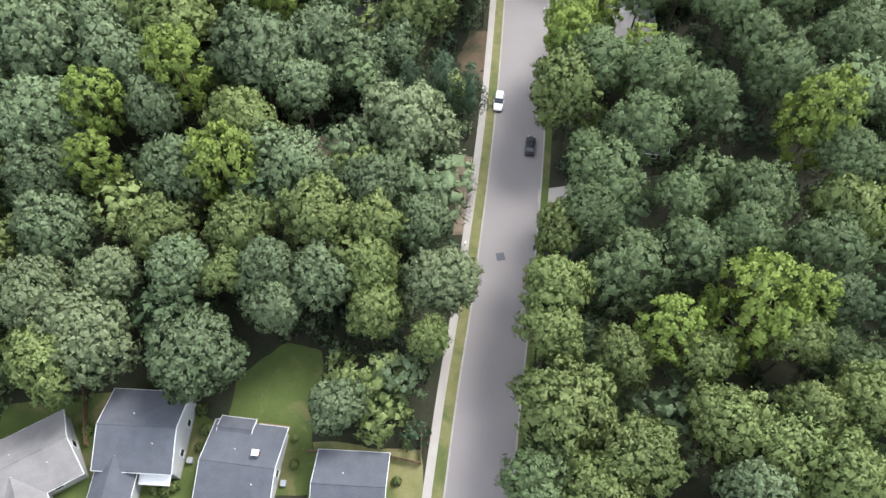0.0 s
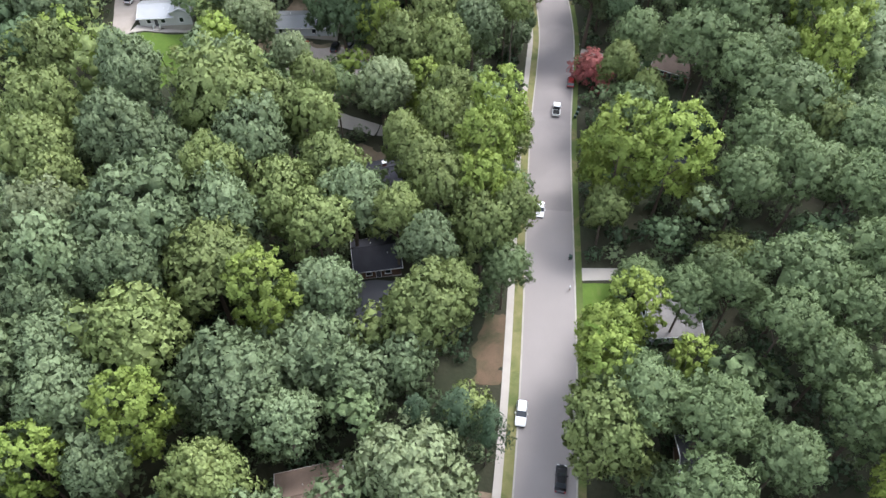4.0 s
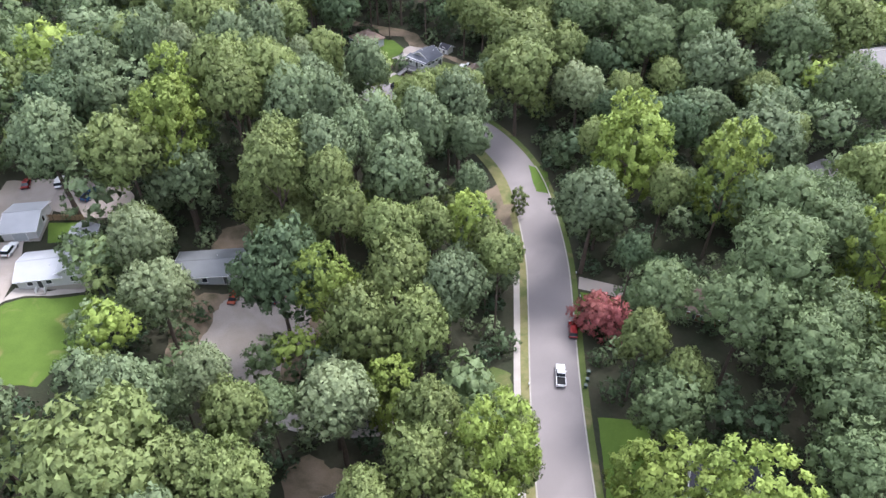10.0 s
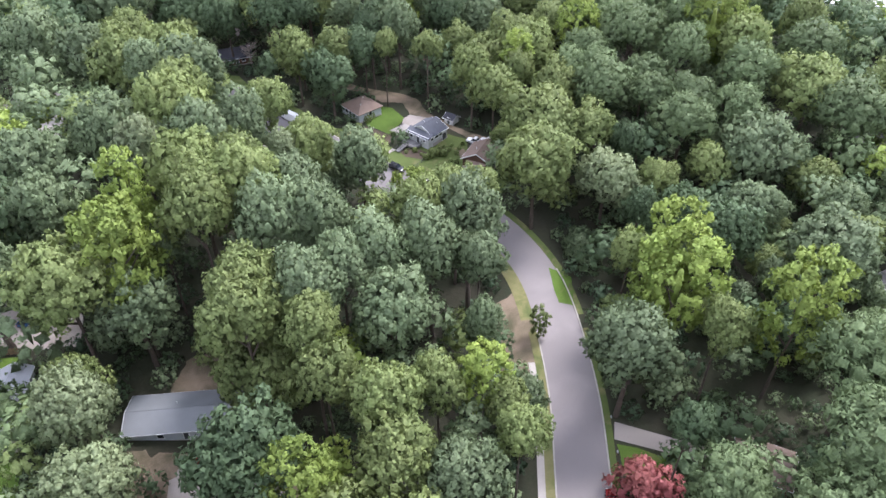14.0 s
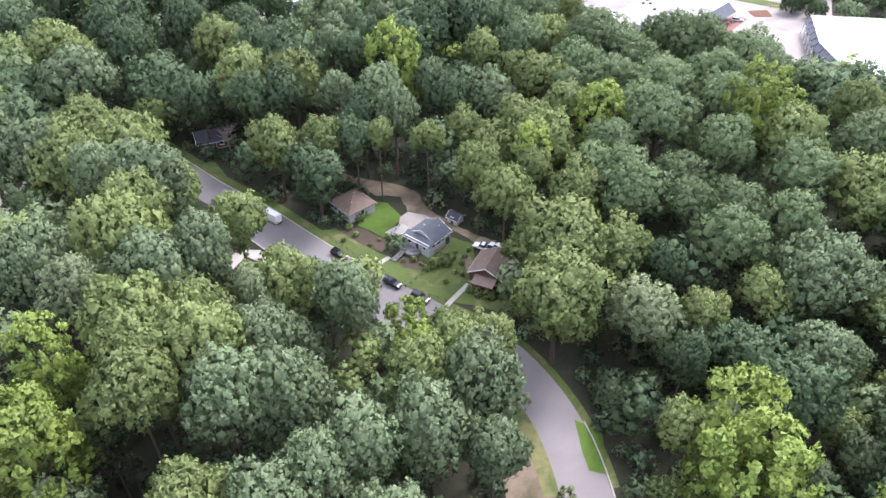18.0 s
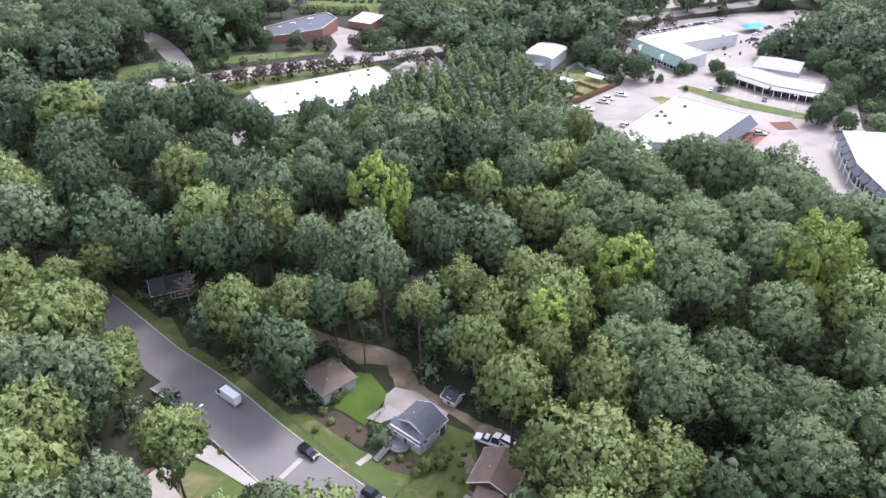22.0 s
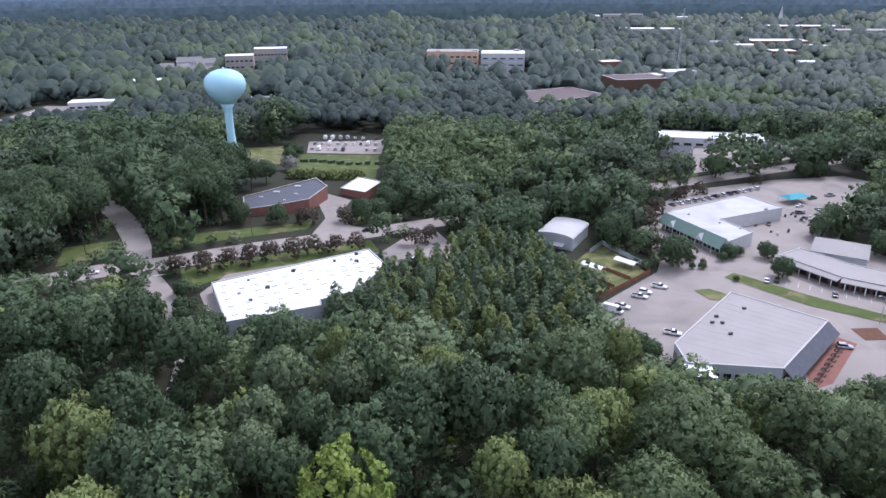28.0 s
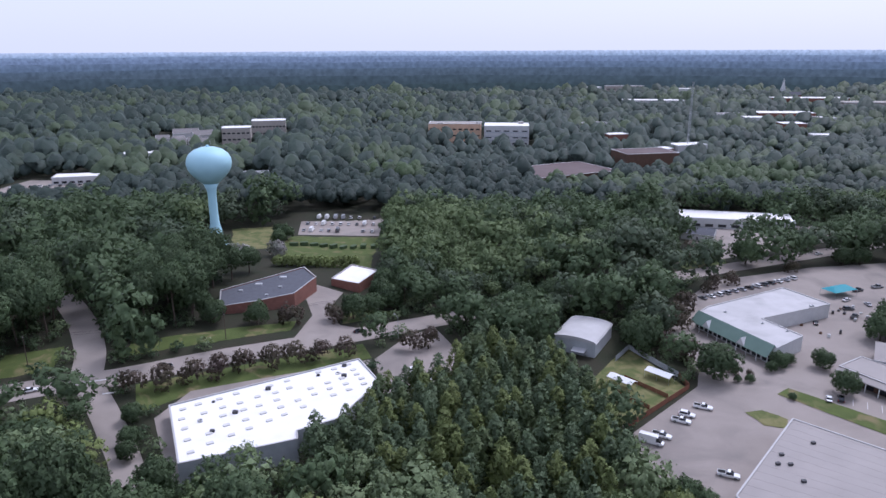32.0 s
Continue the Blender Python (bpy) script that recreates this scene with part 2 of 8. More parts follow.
M["timber"] = material("raw_tan_boarding", (0.62, 0.42, 0.29), (0.5, 0.34, 0.23), 0.8, 0.2, 4, grain=0.12)
M["dead_wood"] = material("bleached_dead_wood", (0.3, 0.25, 0.21), (0.2, 0.165, 0.14), 0.9, 1.2, 8, grain=0.25)
M["wood"] = material("weathered_wood", (0.28, 0.19, 0.11), (0.17, 0.115, 0.07), 0.85, 0.7, 9, grain=0.25)
M["rust_wood"] = material("red_stained_fence", (0.24, 0.1, 0.06), (0.16, 0.07, 0.045), 0.85, 0.7, 9, grain=0.25)
M["bark"] = material("bark", (0.11, 0.085, 0.065), (0.065, 0.05, 0.04), 0.95, 1.2, 6, bump=0.05)
M["tower"] = material("pale_blue_tower_paint", (0.42, 0.66, 0.72), (0.37, 0.6, 0.67), 0.45, 0.12, 3, grain=0.05)
M["steel"] = paint("galvanised_steel", (0.45, 0.46, 0.47), 0.4, 0.6)
M["rubber"] = paint("rubber", (0.02, 0.02, 0.02), 0.8, 0, 0.2)
M["white_line"] = material("worn_white_line", (0.7, 0.69, 0.66), (0.45, 0.44, 0.42), 0.85, 1.2, 9, grain=0.15)
M["cloth_blue"] = paint("turquoise_canvas", (0.02, 0.27, 0.32), 0.7)
M["orange"] = paint("orange_plastic", (0.5, 0.1, 0.03), 0.6)
M["bin"] = paint("dark_green_plastic", (0.02, 0.05, 0.035), 0.5)
M["lamp_glass"] = paint("lamp_glass", (0.75, 0.75, 0.7), 0.2)
M["red_glass"] = paint("red_tail_light", (0.35, 0.015, 0.012), 0.25)
gl = bpy.data.materials.new("window_glass")
gl.use_nodes = True
gb = gl.node_tree.nodes["Principled BSDF"]
gb.inputs["Base Color"].default_value = (0.018, 0.022, 0.028, 1)
gb.inputs["Roughness"].default_value = 0.06
gb.inputs["Specular IOR Level"].default_value = 0.6
M["glass"] = gl
for nm, c in (("white", (0.8, 0.8, 0.79)), ("black", (0.012, 0.012, 0.015)), ("silver", (0.42, 0.43, 0.45)), ("red", (0.2, 0.015, 0.015)), ("blue", (0.02, 0.07, 0.16)), ("orange_paint", (0.26, 0.06, 0.03)), ("grey", (0.12, 0.125, 0.13))):
    M["car_" + nm] = paint("car_paint_" + nm, c, 0.25)


def foliage(name, a, b, rough=0.6):
    a, b = (a[0] * 1.38, a[1] * 1.31, a[2] * 1.45), (b[0] * 1.38, b[1] * 1.31, b[2] * 1.45)
    m = material(name, a, b, rough, 0.11, 2.6, spec=0.2, island=0.14, per=0.17, amount=0.5, grain=0.42, bump=0.1)
    n, l = m.node_tree.nodes, m.node_tree.links
    base = n["Principled BSDF"]
    thin, mix = n.new("ShaderNodeBsdfTranslucent"), n.new("ShaderNodeMixShader")
    mix.inputs[0].default_value = 0.28
    l.new(base.inputs["Base Color"].links[0].from_socket, thin.inputs[0])
    l.new(base.outputs[0], mix.inputs[1])
    l.new(thin.outputs[0], mix.inputs[2])
    l.new(mix.outputs[0], n["Material Output"].inputs[0])
    return m


LEAF = {
    "oak": foliage("oak_leaves", (0.136, 0.182, 0.086), (0.094, 0.134, 0.058)),
    "maple": foliage("green_leaves", (0.158, 0.2, 0.064), (0.108, 0.148, 0.046)),
    "sage": foliage("pale_grey_green_leaves", (0.172, 0.212, 0.1), (0.128, 0.168, 0.075)),
    "deep": foliage("deep_green_leaves", (0.074, 0.112, 0.049), (0.053, 0.084, 0.036)),
    "tulip": foliage("yellow_green_leaves", (0.178, 0.236, 0.046), (0.122, 0.178, 0.036)),
    "pine": foliage("pine_needles", (0.112, 0.156, 0.064), (0.08, 0.118, 0.046)),
    # Far leaves lean to blue: distance haze mixed into their colour.
    "far": foliage("far_haze_leaves", (0.043, 0.064, 0.047), (0.034, 0.051, 0.039)),
    "far_haze_pale": foliage("far_haze_pale_leaves", (0.068, 0.096, 0.05), (0.052, 0.076, 0.041)),
    "far_haze_mid": foliage("far_haze_mid_leaves", (0.051, 0.074, 0.048), (0.039, 0.058, 0.04)),
    "cedar": foliage("cedar_needles", (0.055, 0.088, 0.042), (0.04, 0.068, 0.032)),
    "grove": foliage("young_pine_needles", (0.112, 0.16, 0.078), (0.082, 0.124, 0.058)),
    "myrtle": foliage("pink_blossom", (0.36, 0.12, 0.12), (0.25, 0.1, 0.075)),
    "plum": foliage("purple_leaves", (0.085, 0.066, 0.05), (0.068, 0.066, 0.036)),
}


# ---- tools ----
def ground(x, y):
    """The height of the land: a shallow valley under the street, a rise to the north-west."""
    z = 3 - 6.5 * math.exp(-(((y - 215) / 75) ** 2))
    z += 0.0009 * min(abs(x - 25), 115) ** 2 * math.exp(-(((y - 225) / 90) ** 2))
    return z + 11 * math.exp(-(((x + 110) / 90) ** 2) - ((y - 600) / 140) ** 2)


class Shape:
    """Vertices and faces of one part."""

    def __init__(self):
        self.v, self.f = [], []

    def add(self, verts, faces):
        k = len(self.v)
        self.v += [tuple(p) for p in verts]
        self.f += [tuple(i + k for i in f) for f in faces]
        return self

    def box(self, x0, y0, z0, x1, y1, z1, bevel=0.0):
        b = min(bevel, (x1 - x0) / 3, (y1 - y0) / 3)
        if b <= 0:
            return self.prism([(x0, y0), (x1, y0), (x1, y1), (x0, y1)], z0, z1)
        return self.prism([(x0 + b, y0), (x1 - b, y0), (x1, y0 + b), (x1, y1 - b), (x1 - b, y1), (x0 + b, y1), (x0, y1 - b), (x0, y0 + b)], z0, z1)

    def prism(self, pts, z0, z1):
        n = len(pts)
        return self.add([(x, y, z0) for x, y in pts] + [(x, y, z1) for x, y in pts],
                        [tuple(range(n - 1, -1, -1)), tuple(range(n, 2 * n))] + [(i, (i + 1) % n, n + (i + 1) % n, n + i) for i in range(n)])

    def slab(self, quad, thick):
        """A sloping plate: four corners of its top, and its thickness downwards."""
        return self.add(list(quad) + [(x, y, z - thick) for x, y, z in quad], [(0, 1, 2, 3), (7, 6, 5, 4), (0, 4, 5, 1), (1, 5, 6, 2), (2, 6, 7, 3), (3, 7, 4, 0)])

    def rod(self, a, b, ra, rb=None, n=6, cap=True):
        a, b, rb = Vector(a), Vector(b), ra if rb is None else rb
        w = (b - a).normalized()
        u = w.orthogonal().normalized()
        s = w.cross(u)
        ring = [(math.cos(6.28319 * i / n), math.sin(6.28319 * i / n)) for i in range(n)]
        vs = [a + ra * (c * u + d * s) for c, d in ring] + [b + rb * (c * u + d * s) for c, d in ring]
        fs = [(i, (i + 1) % n, n + (i + 1) % n, n + i) for i in range(n)]
        return self.add(vs, fs + ([tuple(range(n - 1, -1, -1)), tuple(range(n, 2 * n))] if cap else []))

    def lathe(self, profile, n=24):
        """A body of revolution about z from (radius, height) pairs."""
        vs = [(r * math.cos(6.28319 * i / n), r * math.sin(6.28319 * i / n), z) for r, z in profile for i in range(n)]
        fs = [(j * n + i, j * n + (i + 1) % n, (j + 1) * n + (i + 1) % n, (j + 1) * n + i) for j in range(len(profile) - 1) for i in range(n)]
        return self.add(vs, fs + [tuple(range(n - 1, -1, -1)), tuple(range((len(profile) - 1) * n, len(profile) * n))])

    def mesh(self, name, mat, smooth=False):
        me = bpy.data.meshes.new(name)
        me.from_pydata(self.v, [], self.f)
        if smooth:
            me.shade_smooth()
        me.materials.append(mat)
        return me


def part(name, shape, mat, parent, label="", smooth=False):
    """Links a shape (or a ready mesh) as one mesh object under a thing or a part."""
    me = shape.mesh(name, mat, smooth) if isinstance(shape, Shape) else shape
    ob = new(name, me)
    ob.parent = parent
    return tagged(ob, label)


def thing(name, x, y, turn=0.0, label="", category="", group="", z=None):
    ob = new(name)
    ob.matrix_basis = pose(x, y, ground(x, y) if z is None else z, 0, 0, turn)
    return tagged(ob, label, category, group)


def structure(name, shape, mat, label, category="ground", smooth=False):
    ob = new(name, shape.mesh(name, mat, smooth) if isinstance(shape, Shape) else shape)
    return tagged(ob, label, category, kind="structure")


CLEAR = []  # outlines that no random tree stands in


def inside(x, y, poly):
    c, j = False, len(poly) - 1
    for i in range(len(poly)):
        (xi, yi), (xj, yj) = poly[i], poly[j]
        if (yi > y) != (yj > y) and x < (xj - xi) * (y - yi) / (yj - yi) + xi:
            c = not c
        j = i
    return c


def drape(name, poly, mat, label, lift=0.06, step=5.0, clear=True, category="ground", ragged=0.0):
    """A flat patch of ground with the outline poly, laid on the land."""
    if clear:
        CLEAR.append(poly)
    pts = list(poly)
    if ragged:
        rough_pts = []
        for (ax, ay), (bx, by) in zip(pts, pts[1:] + pts[:1]):
            n = max(1, int(math.hypot(bx - ax, by - ay) / 1.2))
            for i in range(n):
                px, py = ax + (bx - ax) * i / n, ay + (by - ay) * i / n
                o = noise.noise_vector(Vector((px * 0.22, py * 0.22, 0))) + 0.4 * noise.noise_vector(Vector((px * 0.9, py * 0.9, 5)))
                rough_pts.append((px + ragged * o.x, py + ragged * o.y))
        pts = rough_pts
    bm = bmesh.new()
    bm.faces.new([bm.verts.new((x, y, 0)) for x, y in pts])
    xs, ys = [p[0] for p in pts], [p[1] for p in pts]
    for lo, hi, axis in ((min(xs), max(xs), 0), (min(ys), max(ys), 1)):
        c = math.floor(lo / step) * step + step
        while c < hi:
            at = (c, 0, 0) if axis == 0 else (0, c, 0)
            bmesh.ops.bisect_plane(bm, geom=bm.verts[:] + bm.edges[:] + bm.faces[:], plane_co=at, plane_no=(1, 0, 0) if axis == 0 else (0, 1, 0))
            c += step
    for v in bm.verts:
        v.co.z = ground(v.co.x, v.co.y) + lift
    for f in bm.faces:
        if f.normal.z < 0:
            f.normal_flip()
    me = bpy.data.meshes.new(name)
    bm.to_mesh(me)
    bm.free()
    me.materials.append(mat)
    return tagged(new(name, me), label, category, kind="structure")


def smooth_line(pts, step=3.0):
    """A rounded line through the points, in even short steps."""
    out = []
    p = [pts[0]] + list(pts) + [pts[-1]]
    for i in range(1, len(p) - 2):
        a, b, c, d = (np.array(q, float) for q in p[i - 1:i + 3])
        n = max(2, int(np.linalg.norm(c - b) / step))
        for k in range(n):
            u = k / n
            out.append(tuple(0.5 * (2 * b + (c - a) * u + (2 * a - 5 * b + 4 * c - d) * u * u + (3 * b - a - 3 * c + d) * u ** 3)))
    return out + [tuple(map(float, pts[-1]))]


def offset(line, d):
    """The line moved d metres to its right."""
    out = []
    for i, (x, y) in enumerate(line):
        (ax, ay), (bx, by) = line[max(i - 1, 0)], line[min(i + 1, len(line) - 1)]
        n = math.hypot(bx - ax, by - ay) or 1.0
        out.append((x + d * (by - ay) / n, y - d * (bx - ax) / n))
    return out


def strip(name, line, left, right, mat, label, lift=0.08, thick=0.0, category="road", clear=True):
    """A band along a line, from left to right metres beside it; thick bands have sides."""
    a, b = offset(line, left), offset(line, right)
    if clear:
        for i in range(0, len(a) - 1, 2):
            j = min(i + 2, len(a) - 1)
            CLEAR.append([a[i], a[j], b[j], b[i]])
    rows = [[(x, y, ground(x, y) + lift - thick) for x, y in a], [(x, y, ground(x, y) + lift) for x, y in a],
            [(x, y, ground(x, y) + lift) for x, y in b], [(x, y, ground(x, y) + lift - thick) for x, y in b]]
    rows = rows if thick else rows[1:3]
    n = len(line)
    s = Shape().add([p for r in rows for p in r], [(r * n + i, (r + 1) * n + i, (r + 1) * n + i + 1, r * n + i + 1) for r in range(len(rows) - 1) for i in range(n - 1)])
    return structure(name, s, mat, label, category)

# ---- the land ----
def axis(stops):
    out = [stops[0][0]]
    for (a, _), (b, s) in zip(stops, stops[1:]):
        n = max(1, round((b - a) / s))
        out += [a + (b - a) * (i + 1) / n for i in range(n)]
    return out


gx = axis([(-4700, 0), (-1200, 350), (-320, 80), (320, 8), (1200, 80), (4700, 350)])
gy = axis([(-900, 0), (-100, 100), (760, 8), (1600, 70), (4800, 320)])
land = Shape().add([(x, y, ground(x, y)) for y in gy for x in gx],
                   [(j * len(gx) + i, j * len(gx) + i + 1, (j + 1) * len(gx) + i + 1, (j + 1) * len(gx) + i) for j in range(len(gy) - 1) for i in range(len(gx) - 1)])
structure("ground", land, M["floor"], "dark woodland floor with leaf litter and thin grass", "ground", True)

# residential street: up the valley, then round to the north-west
street = smooth_line([(-2, -40), (6.3, 26), (10.9, 56), (16.6, 100), (23.6, 172), (28.2, 207), (30.3, 225), (30.5, 243), (29.2, 257), (25.8, 268), (20, 278.5), (13.5, 285), (5.3, 291), (-12, 304.4), (-26.3, 317.4), (-43, 334), (-56, 345), (-69, 358), (-95, 384)])
cut = [i for i, p in enumerate(street) if p[1] > 243][0]
seam = [i for i, p in enumerate(street) if p[1] > 283][0]
joint = [i for i, p in enumerate(street) if p[1] > 149][0]
strip("road", street[:joint + 1], -5.0, 5.0, M["asphalt_pale"], "pale resurfaced asphalt residential street", 0.07)
strip("road", street[joint:seam + 1], -5.0, 5.0, M["asphalt"], "grey worn asphalt residential street", 0.07)
strip("road", street[seam:], -5.0, 5.0, M["asphalt_mid"], "darker grey asphalt residential street", 0.07)
strip("kerb", street[:cut], -5.25, -4.95, M["kerb"], "pale concrete kerb along the street", 0.2, 0.16, "kerb")
strip("kerb", street[:cut + 5], 4.95, 5.25, M["kerb"], "pale concrete kerb along the street", 0.2, 0.16, "kerb")
strip("kerb", street[cut + 20:], 4.4, 4.7, M["kerb"], "concrete kerb along the side of the street", 0.2, 0.16, "kerb")
strip("verge", street[:cut], -7.0, -5.25, M["dry_grass"], "dry mown grass verge beside the kerb", 0.15, 0.1, "grass")
strip("verge", street[:cut], 5.25, 6.6, M["grass"], "mown grass verge beside the street", 0.15, 0.1, "grass")
strip("verge", street[cut:cut + 21], 4.9, 6.6, M["grass"], "rough grass on the outside of the bend", 0.1, 0.1, "grass")
strip("verge", street[cut:cut + 12], -8.0, -4.9, M["dry_grass"], "dry grass on the inside of the bend", 0.1, 0.1, "grass")
strip("pavement", street[:cut - 3], -8.4, -7.0, M["concrete"], "pale concrete footpath", 0.17, 0.12, "footpath")
strip("verge", street[cut + 20:], 4.7, 7.5, M["grass"], "mown grass verge beside the street", 0.13, 0.1, "grass")

west_side = [p for p in street[cut + 16:] if p[1] < 342]
strip("road", west_side, -7.7, -4.9, M["asphalt_mid"], "parking side of the residential street", 0.06)
strip("kerb", west_side[6:], -8.0, -7.68, M["kerb"], "concrete kerb along the side of the street", 0.2, 0.16, "kerb")
# main road past the shops, its side roads
main = smooth_line([(-420, 410), (-200, 488), (-115, 522), (-85, 531.5), (-54, 549), (-3, 577.5), (24, 592), (80, 619), (144, 645), (288, 698), (460, 760)], 6)
strip("road", main, -6, 6, M["lot"], "wide grey asphalt main road", 0.1)
side = smooth_line([(-93, 527), (-83, 513), (-74, 499), (-65, 484), (-58, 466), (-56, 440), (-60, 415), (-68, 395)], 4)
strip("road", side, -4.2, 4.2, M["lot"], "curving asphalt side road", 0.07)
west = smooth_line([(-95, 530), (-100, 546), (-108, 562), (-120, 582), (-140, 608), (-190, 660)], 5)
strip("road", west, -5, 5, M["lot"], "asphalt side road between pine woods", 0.07)

# ---- patches of ground ----
drape("driveway", [(18.5, 76), (27, 77.5), (27, 73.5), (18, 73)], M["concrete"], "short concrete driveway", 0.1)
drape("lawn", [(-33, 20), (-20, 20), (-20, 43), (-27, 45), (-34, 38)], M["grass"], "mown back lawn between houses", 0.05, ragged=1.0)
drape("lawn", [(-70, 14), (-33, 14), (-34, 31), (-53, 36), (-70, 34)], M["grass"], "thin mown grass between houses", 0.04, ragged=0.6)
drape("lawn", [(-20, 12), (-3, 12), (-3, 27), (-20, 28)], M["dry_grass"], "dry lawn beside the street", 0.045, ragged=0.6)
drape("bare_ground", [(2, 66), (4.6, 66), (8, 84), (3, 84)], M["dirt"], "bare tan earth under a roadside oak", 0.1, ragged=0.4)
drape("bare_ground", [(3, 104), (8, 103), (11, 119), (6, 119)], M["straw"], "reddish pine straw under trees", 0.06, ragged=2.2)
drape("lawn", [(23, 112), (32, 112), (32, 128), (24.5, 128)], M["lawn"], "mown front lawn by the street", 0.06, ragged=0.3)
drape("driveway", [(24.2, 128.5), (38, 129), (38, 132), (24.6, 132)], M["concrete"], "concrete driveway to a house", 0.1)
drape("yard", [(-29, 112), (-13, 114), (-12, 128), (-24, 127)], M["asphalt_dark"], "dark asphalt yard under trees", 0.06, ragged=0.6)
drape("driveway", [(-38, 181), (-20, 175.5), (-19, 180), (-36, 186.5)], M["concrete"], "concrete driveway between trees", 0.08, ragged=0.4)
drape("driveway", [(-19.5, 175.5), (16, 176), (17, 179.5), (-18.8, 180)], M["concrete"], "concrete driveway between trees", 0.085, clear=False)
drape("bare_ground", [(-27, 164), (-15, 161), (-13, 168), (-25, 172)], M["dirt"], "brown earth in a clearing", 0.05, ragged=2.4)
drape("lawn", [(5, 181), (16.0, 180.3), (17.2, 190), (13.5, 192.5), (6, 190.5)], M["grass"], "worn grass clearing by the footpath", 0.06, ragged=1.4)
drape("lawn", [(29.5, 160), (37, 161), (42, 176), (32, 178)], M["lawn"], "green front lawn beside the street", 0.06, ragged=0.3)
drape("driveway", [(36, 214.5), (48, 209.5), (60, 205), (61, 208), (49, 213), (37, 218.5)], M["lot"], "concrete driveway to the street", 0.1)
drape("lawn", [(36, 205), (46, 204), (47, 209), (36, 213.5)], M["lawn"], "green lawn round a flowering tree", 0.06, ragged=0.4)
drape("lawn", [(-89, 205.2), (-88.2, 207), (-85, 208.8), (-80, 209.4), (-72, 211.5), (-69, 200), (-75, 187), (-85.5, 187)], M["lawn"], "bright green lawn in front of a white house", 0.07, ragged=0.5)
drape("path", [(-89.2, 206.4), (-88.2, 207.8), (-85, 209.6), (-80, 210.2), (-74, 212), (-74, 214.5), (-81, 211.4), (-87.6, 211.6)], M["concrete"], "concrete walk along the front of a white house", 0.1)
drape("lawn", [(-88, 232.8), (-80, 234.5), (-79, 228), (-86, 226)], M["lawn"], "small fenced lawn behind a house", 0.07)
drape("driveway", [(-88.6, 184), (-85.8, 184), (-87, 194), (-89.4, 205.6), (-88.6, 208.5), (-88.6, 216), (-91, 226), (-98, 226), (-93.5, 208), (-90.8, 196)], M["gravel"], "pale concrete driveway beside a lawn", 0.08, ragged=0.3)
drape("yard", [(-104, 250), (-74, 250), (-70, 238), (-80, 236), (-90, 238), (-104, 232)], M["gravel"], "pale gravel parking yard", 0.07, ragged=0.8)
drape("yard", [(-46.5, 207), (-43, 213), (-26, 215), (-24, 203), (-29, 197), (-31, 188), (-45, 187), (-49, 194)], M["gravel"], "pale gravel parking yard under trees", 0.07, ragged=2.4)
drape("bare_ground", [(-51, 227), (-49, 236), (-41, 240), (-36, 234), (-37, 227.5)], M["dirt"], "bare sandy earth behind a house", 0.06, ragged=1.6)
drape("bare_ground", [(-57, 213), (-35, 215.4), (-24, 214), (-20, 205), (-25, 196), (-30, 186), (-46, 184), (-54, 195)], M["dirt"], "bare earth round a gravel yard", 0.045, ragged=2.6, clear=False)
drape("lawn", [(31.8, 251), (35.5, 250), (36.5, 259), (31.5, 262.5)], M["lawn"], "grass corner on the outside of the bend", 0.1, ragged=0.3)
drape("bare_ground", [(16, 231), (24.6, 231), (25, 247), (23, 256), (15, 250)], M["dirt"], "bare earth beside the bend", 0.06, ragged=0.8)
# round the three small houses
drape("lawn", [(-24, 325), (-11, 310.6), (8, 297.2), (15, 295), (24, 291), (26, 298), (16, 310), (16, 318), (10, 321), (-4, 313), (-8, 315), (-14, 320), (-20, 326)], M["grass"], "mown front lawns behind a wire fence", 0.05, ragged=0.4)
drape("lawn", [(-13.9, 333.5), (-9.5, 338), (-6, 337), (-2, 330), (-7.2, 321.6), (-14, 327)], M["lawn"], "small bright green lawn", 0.07, ragged=0.25)
drape("driveway", [(-24, 352), (-14, 346), (-9.4, 341.4), (-2.5, 340), (-1, 333), (4.2, 331), (11.6, 323.4), (16.9, 318), (24, 313), (26, 315.5), (18, 321), (12.4, 326), (5, 334), (2.6, 341.6), (-2, 346), (-12, 349.5), (-23, 355)], M["dirt"], "rutted dirt lane behind houses", 0.06, ragged=0.9)
drape("yard", [(-2.6, 330.2), (-0.6, 332.6), (4.4, 330.8), (11, 324), (9.8, 321.6), (4.6, 327.4), (0.4, 323.8), (-4, 322)], M["gravel"], "pale gravel yard by a house", 0.085, ragged=0.25)
drape("patio", [(-7, 323.6), (-2.2, 327.4), (0.6, 324.6), (-3.7, 321.9)], M["concrete"], "pale concrete parking slab by a house", 0.11, ragged=0.1)
drape("garden_bed", [(-13.9, 326.2), (-5.6, 319.8), (-7.6, 315.4), (-13.5, 319.4), (-18.9, 324.7)], M["soil"], "dark dug garden bed with low plants", 0.09, ragged=0.3)
drape("garden_bed", [(-4.6, 313.2), (0.6, 313.8), (4.9, 310.6), (2.8, 307.8), (-2.5, 309.5)], M["soil"], "dark dug garden bed with low plants", 0.09, ragged=0.2)
drape("garden_bed", [(12.4, 311.6), (14.8, 312.6), (15.4, 309.6), (13.4, 307.6)], M["dirt"], "bare patch in a weedy garden", 0.08, ragged=0.6)
drape("path", [(-11.1, 309.5), (-6.2, 313.9), (-5.2, 313.0), (-10.1, 308.6)], M["concrete"], "straight concrete path to a porch", 0.12)
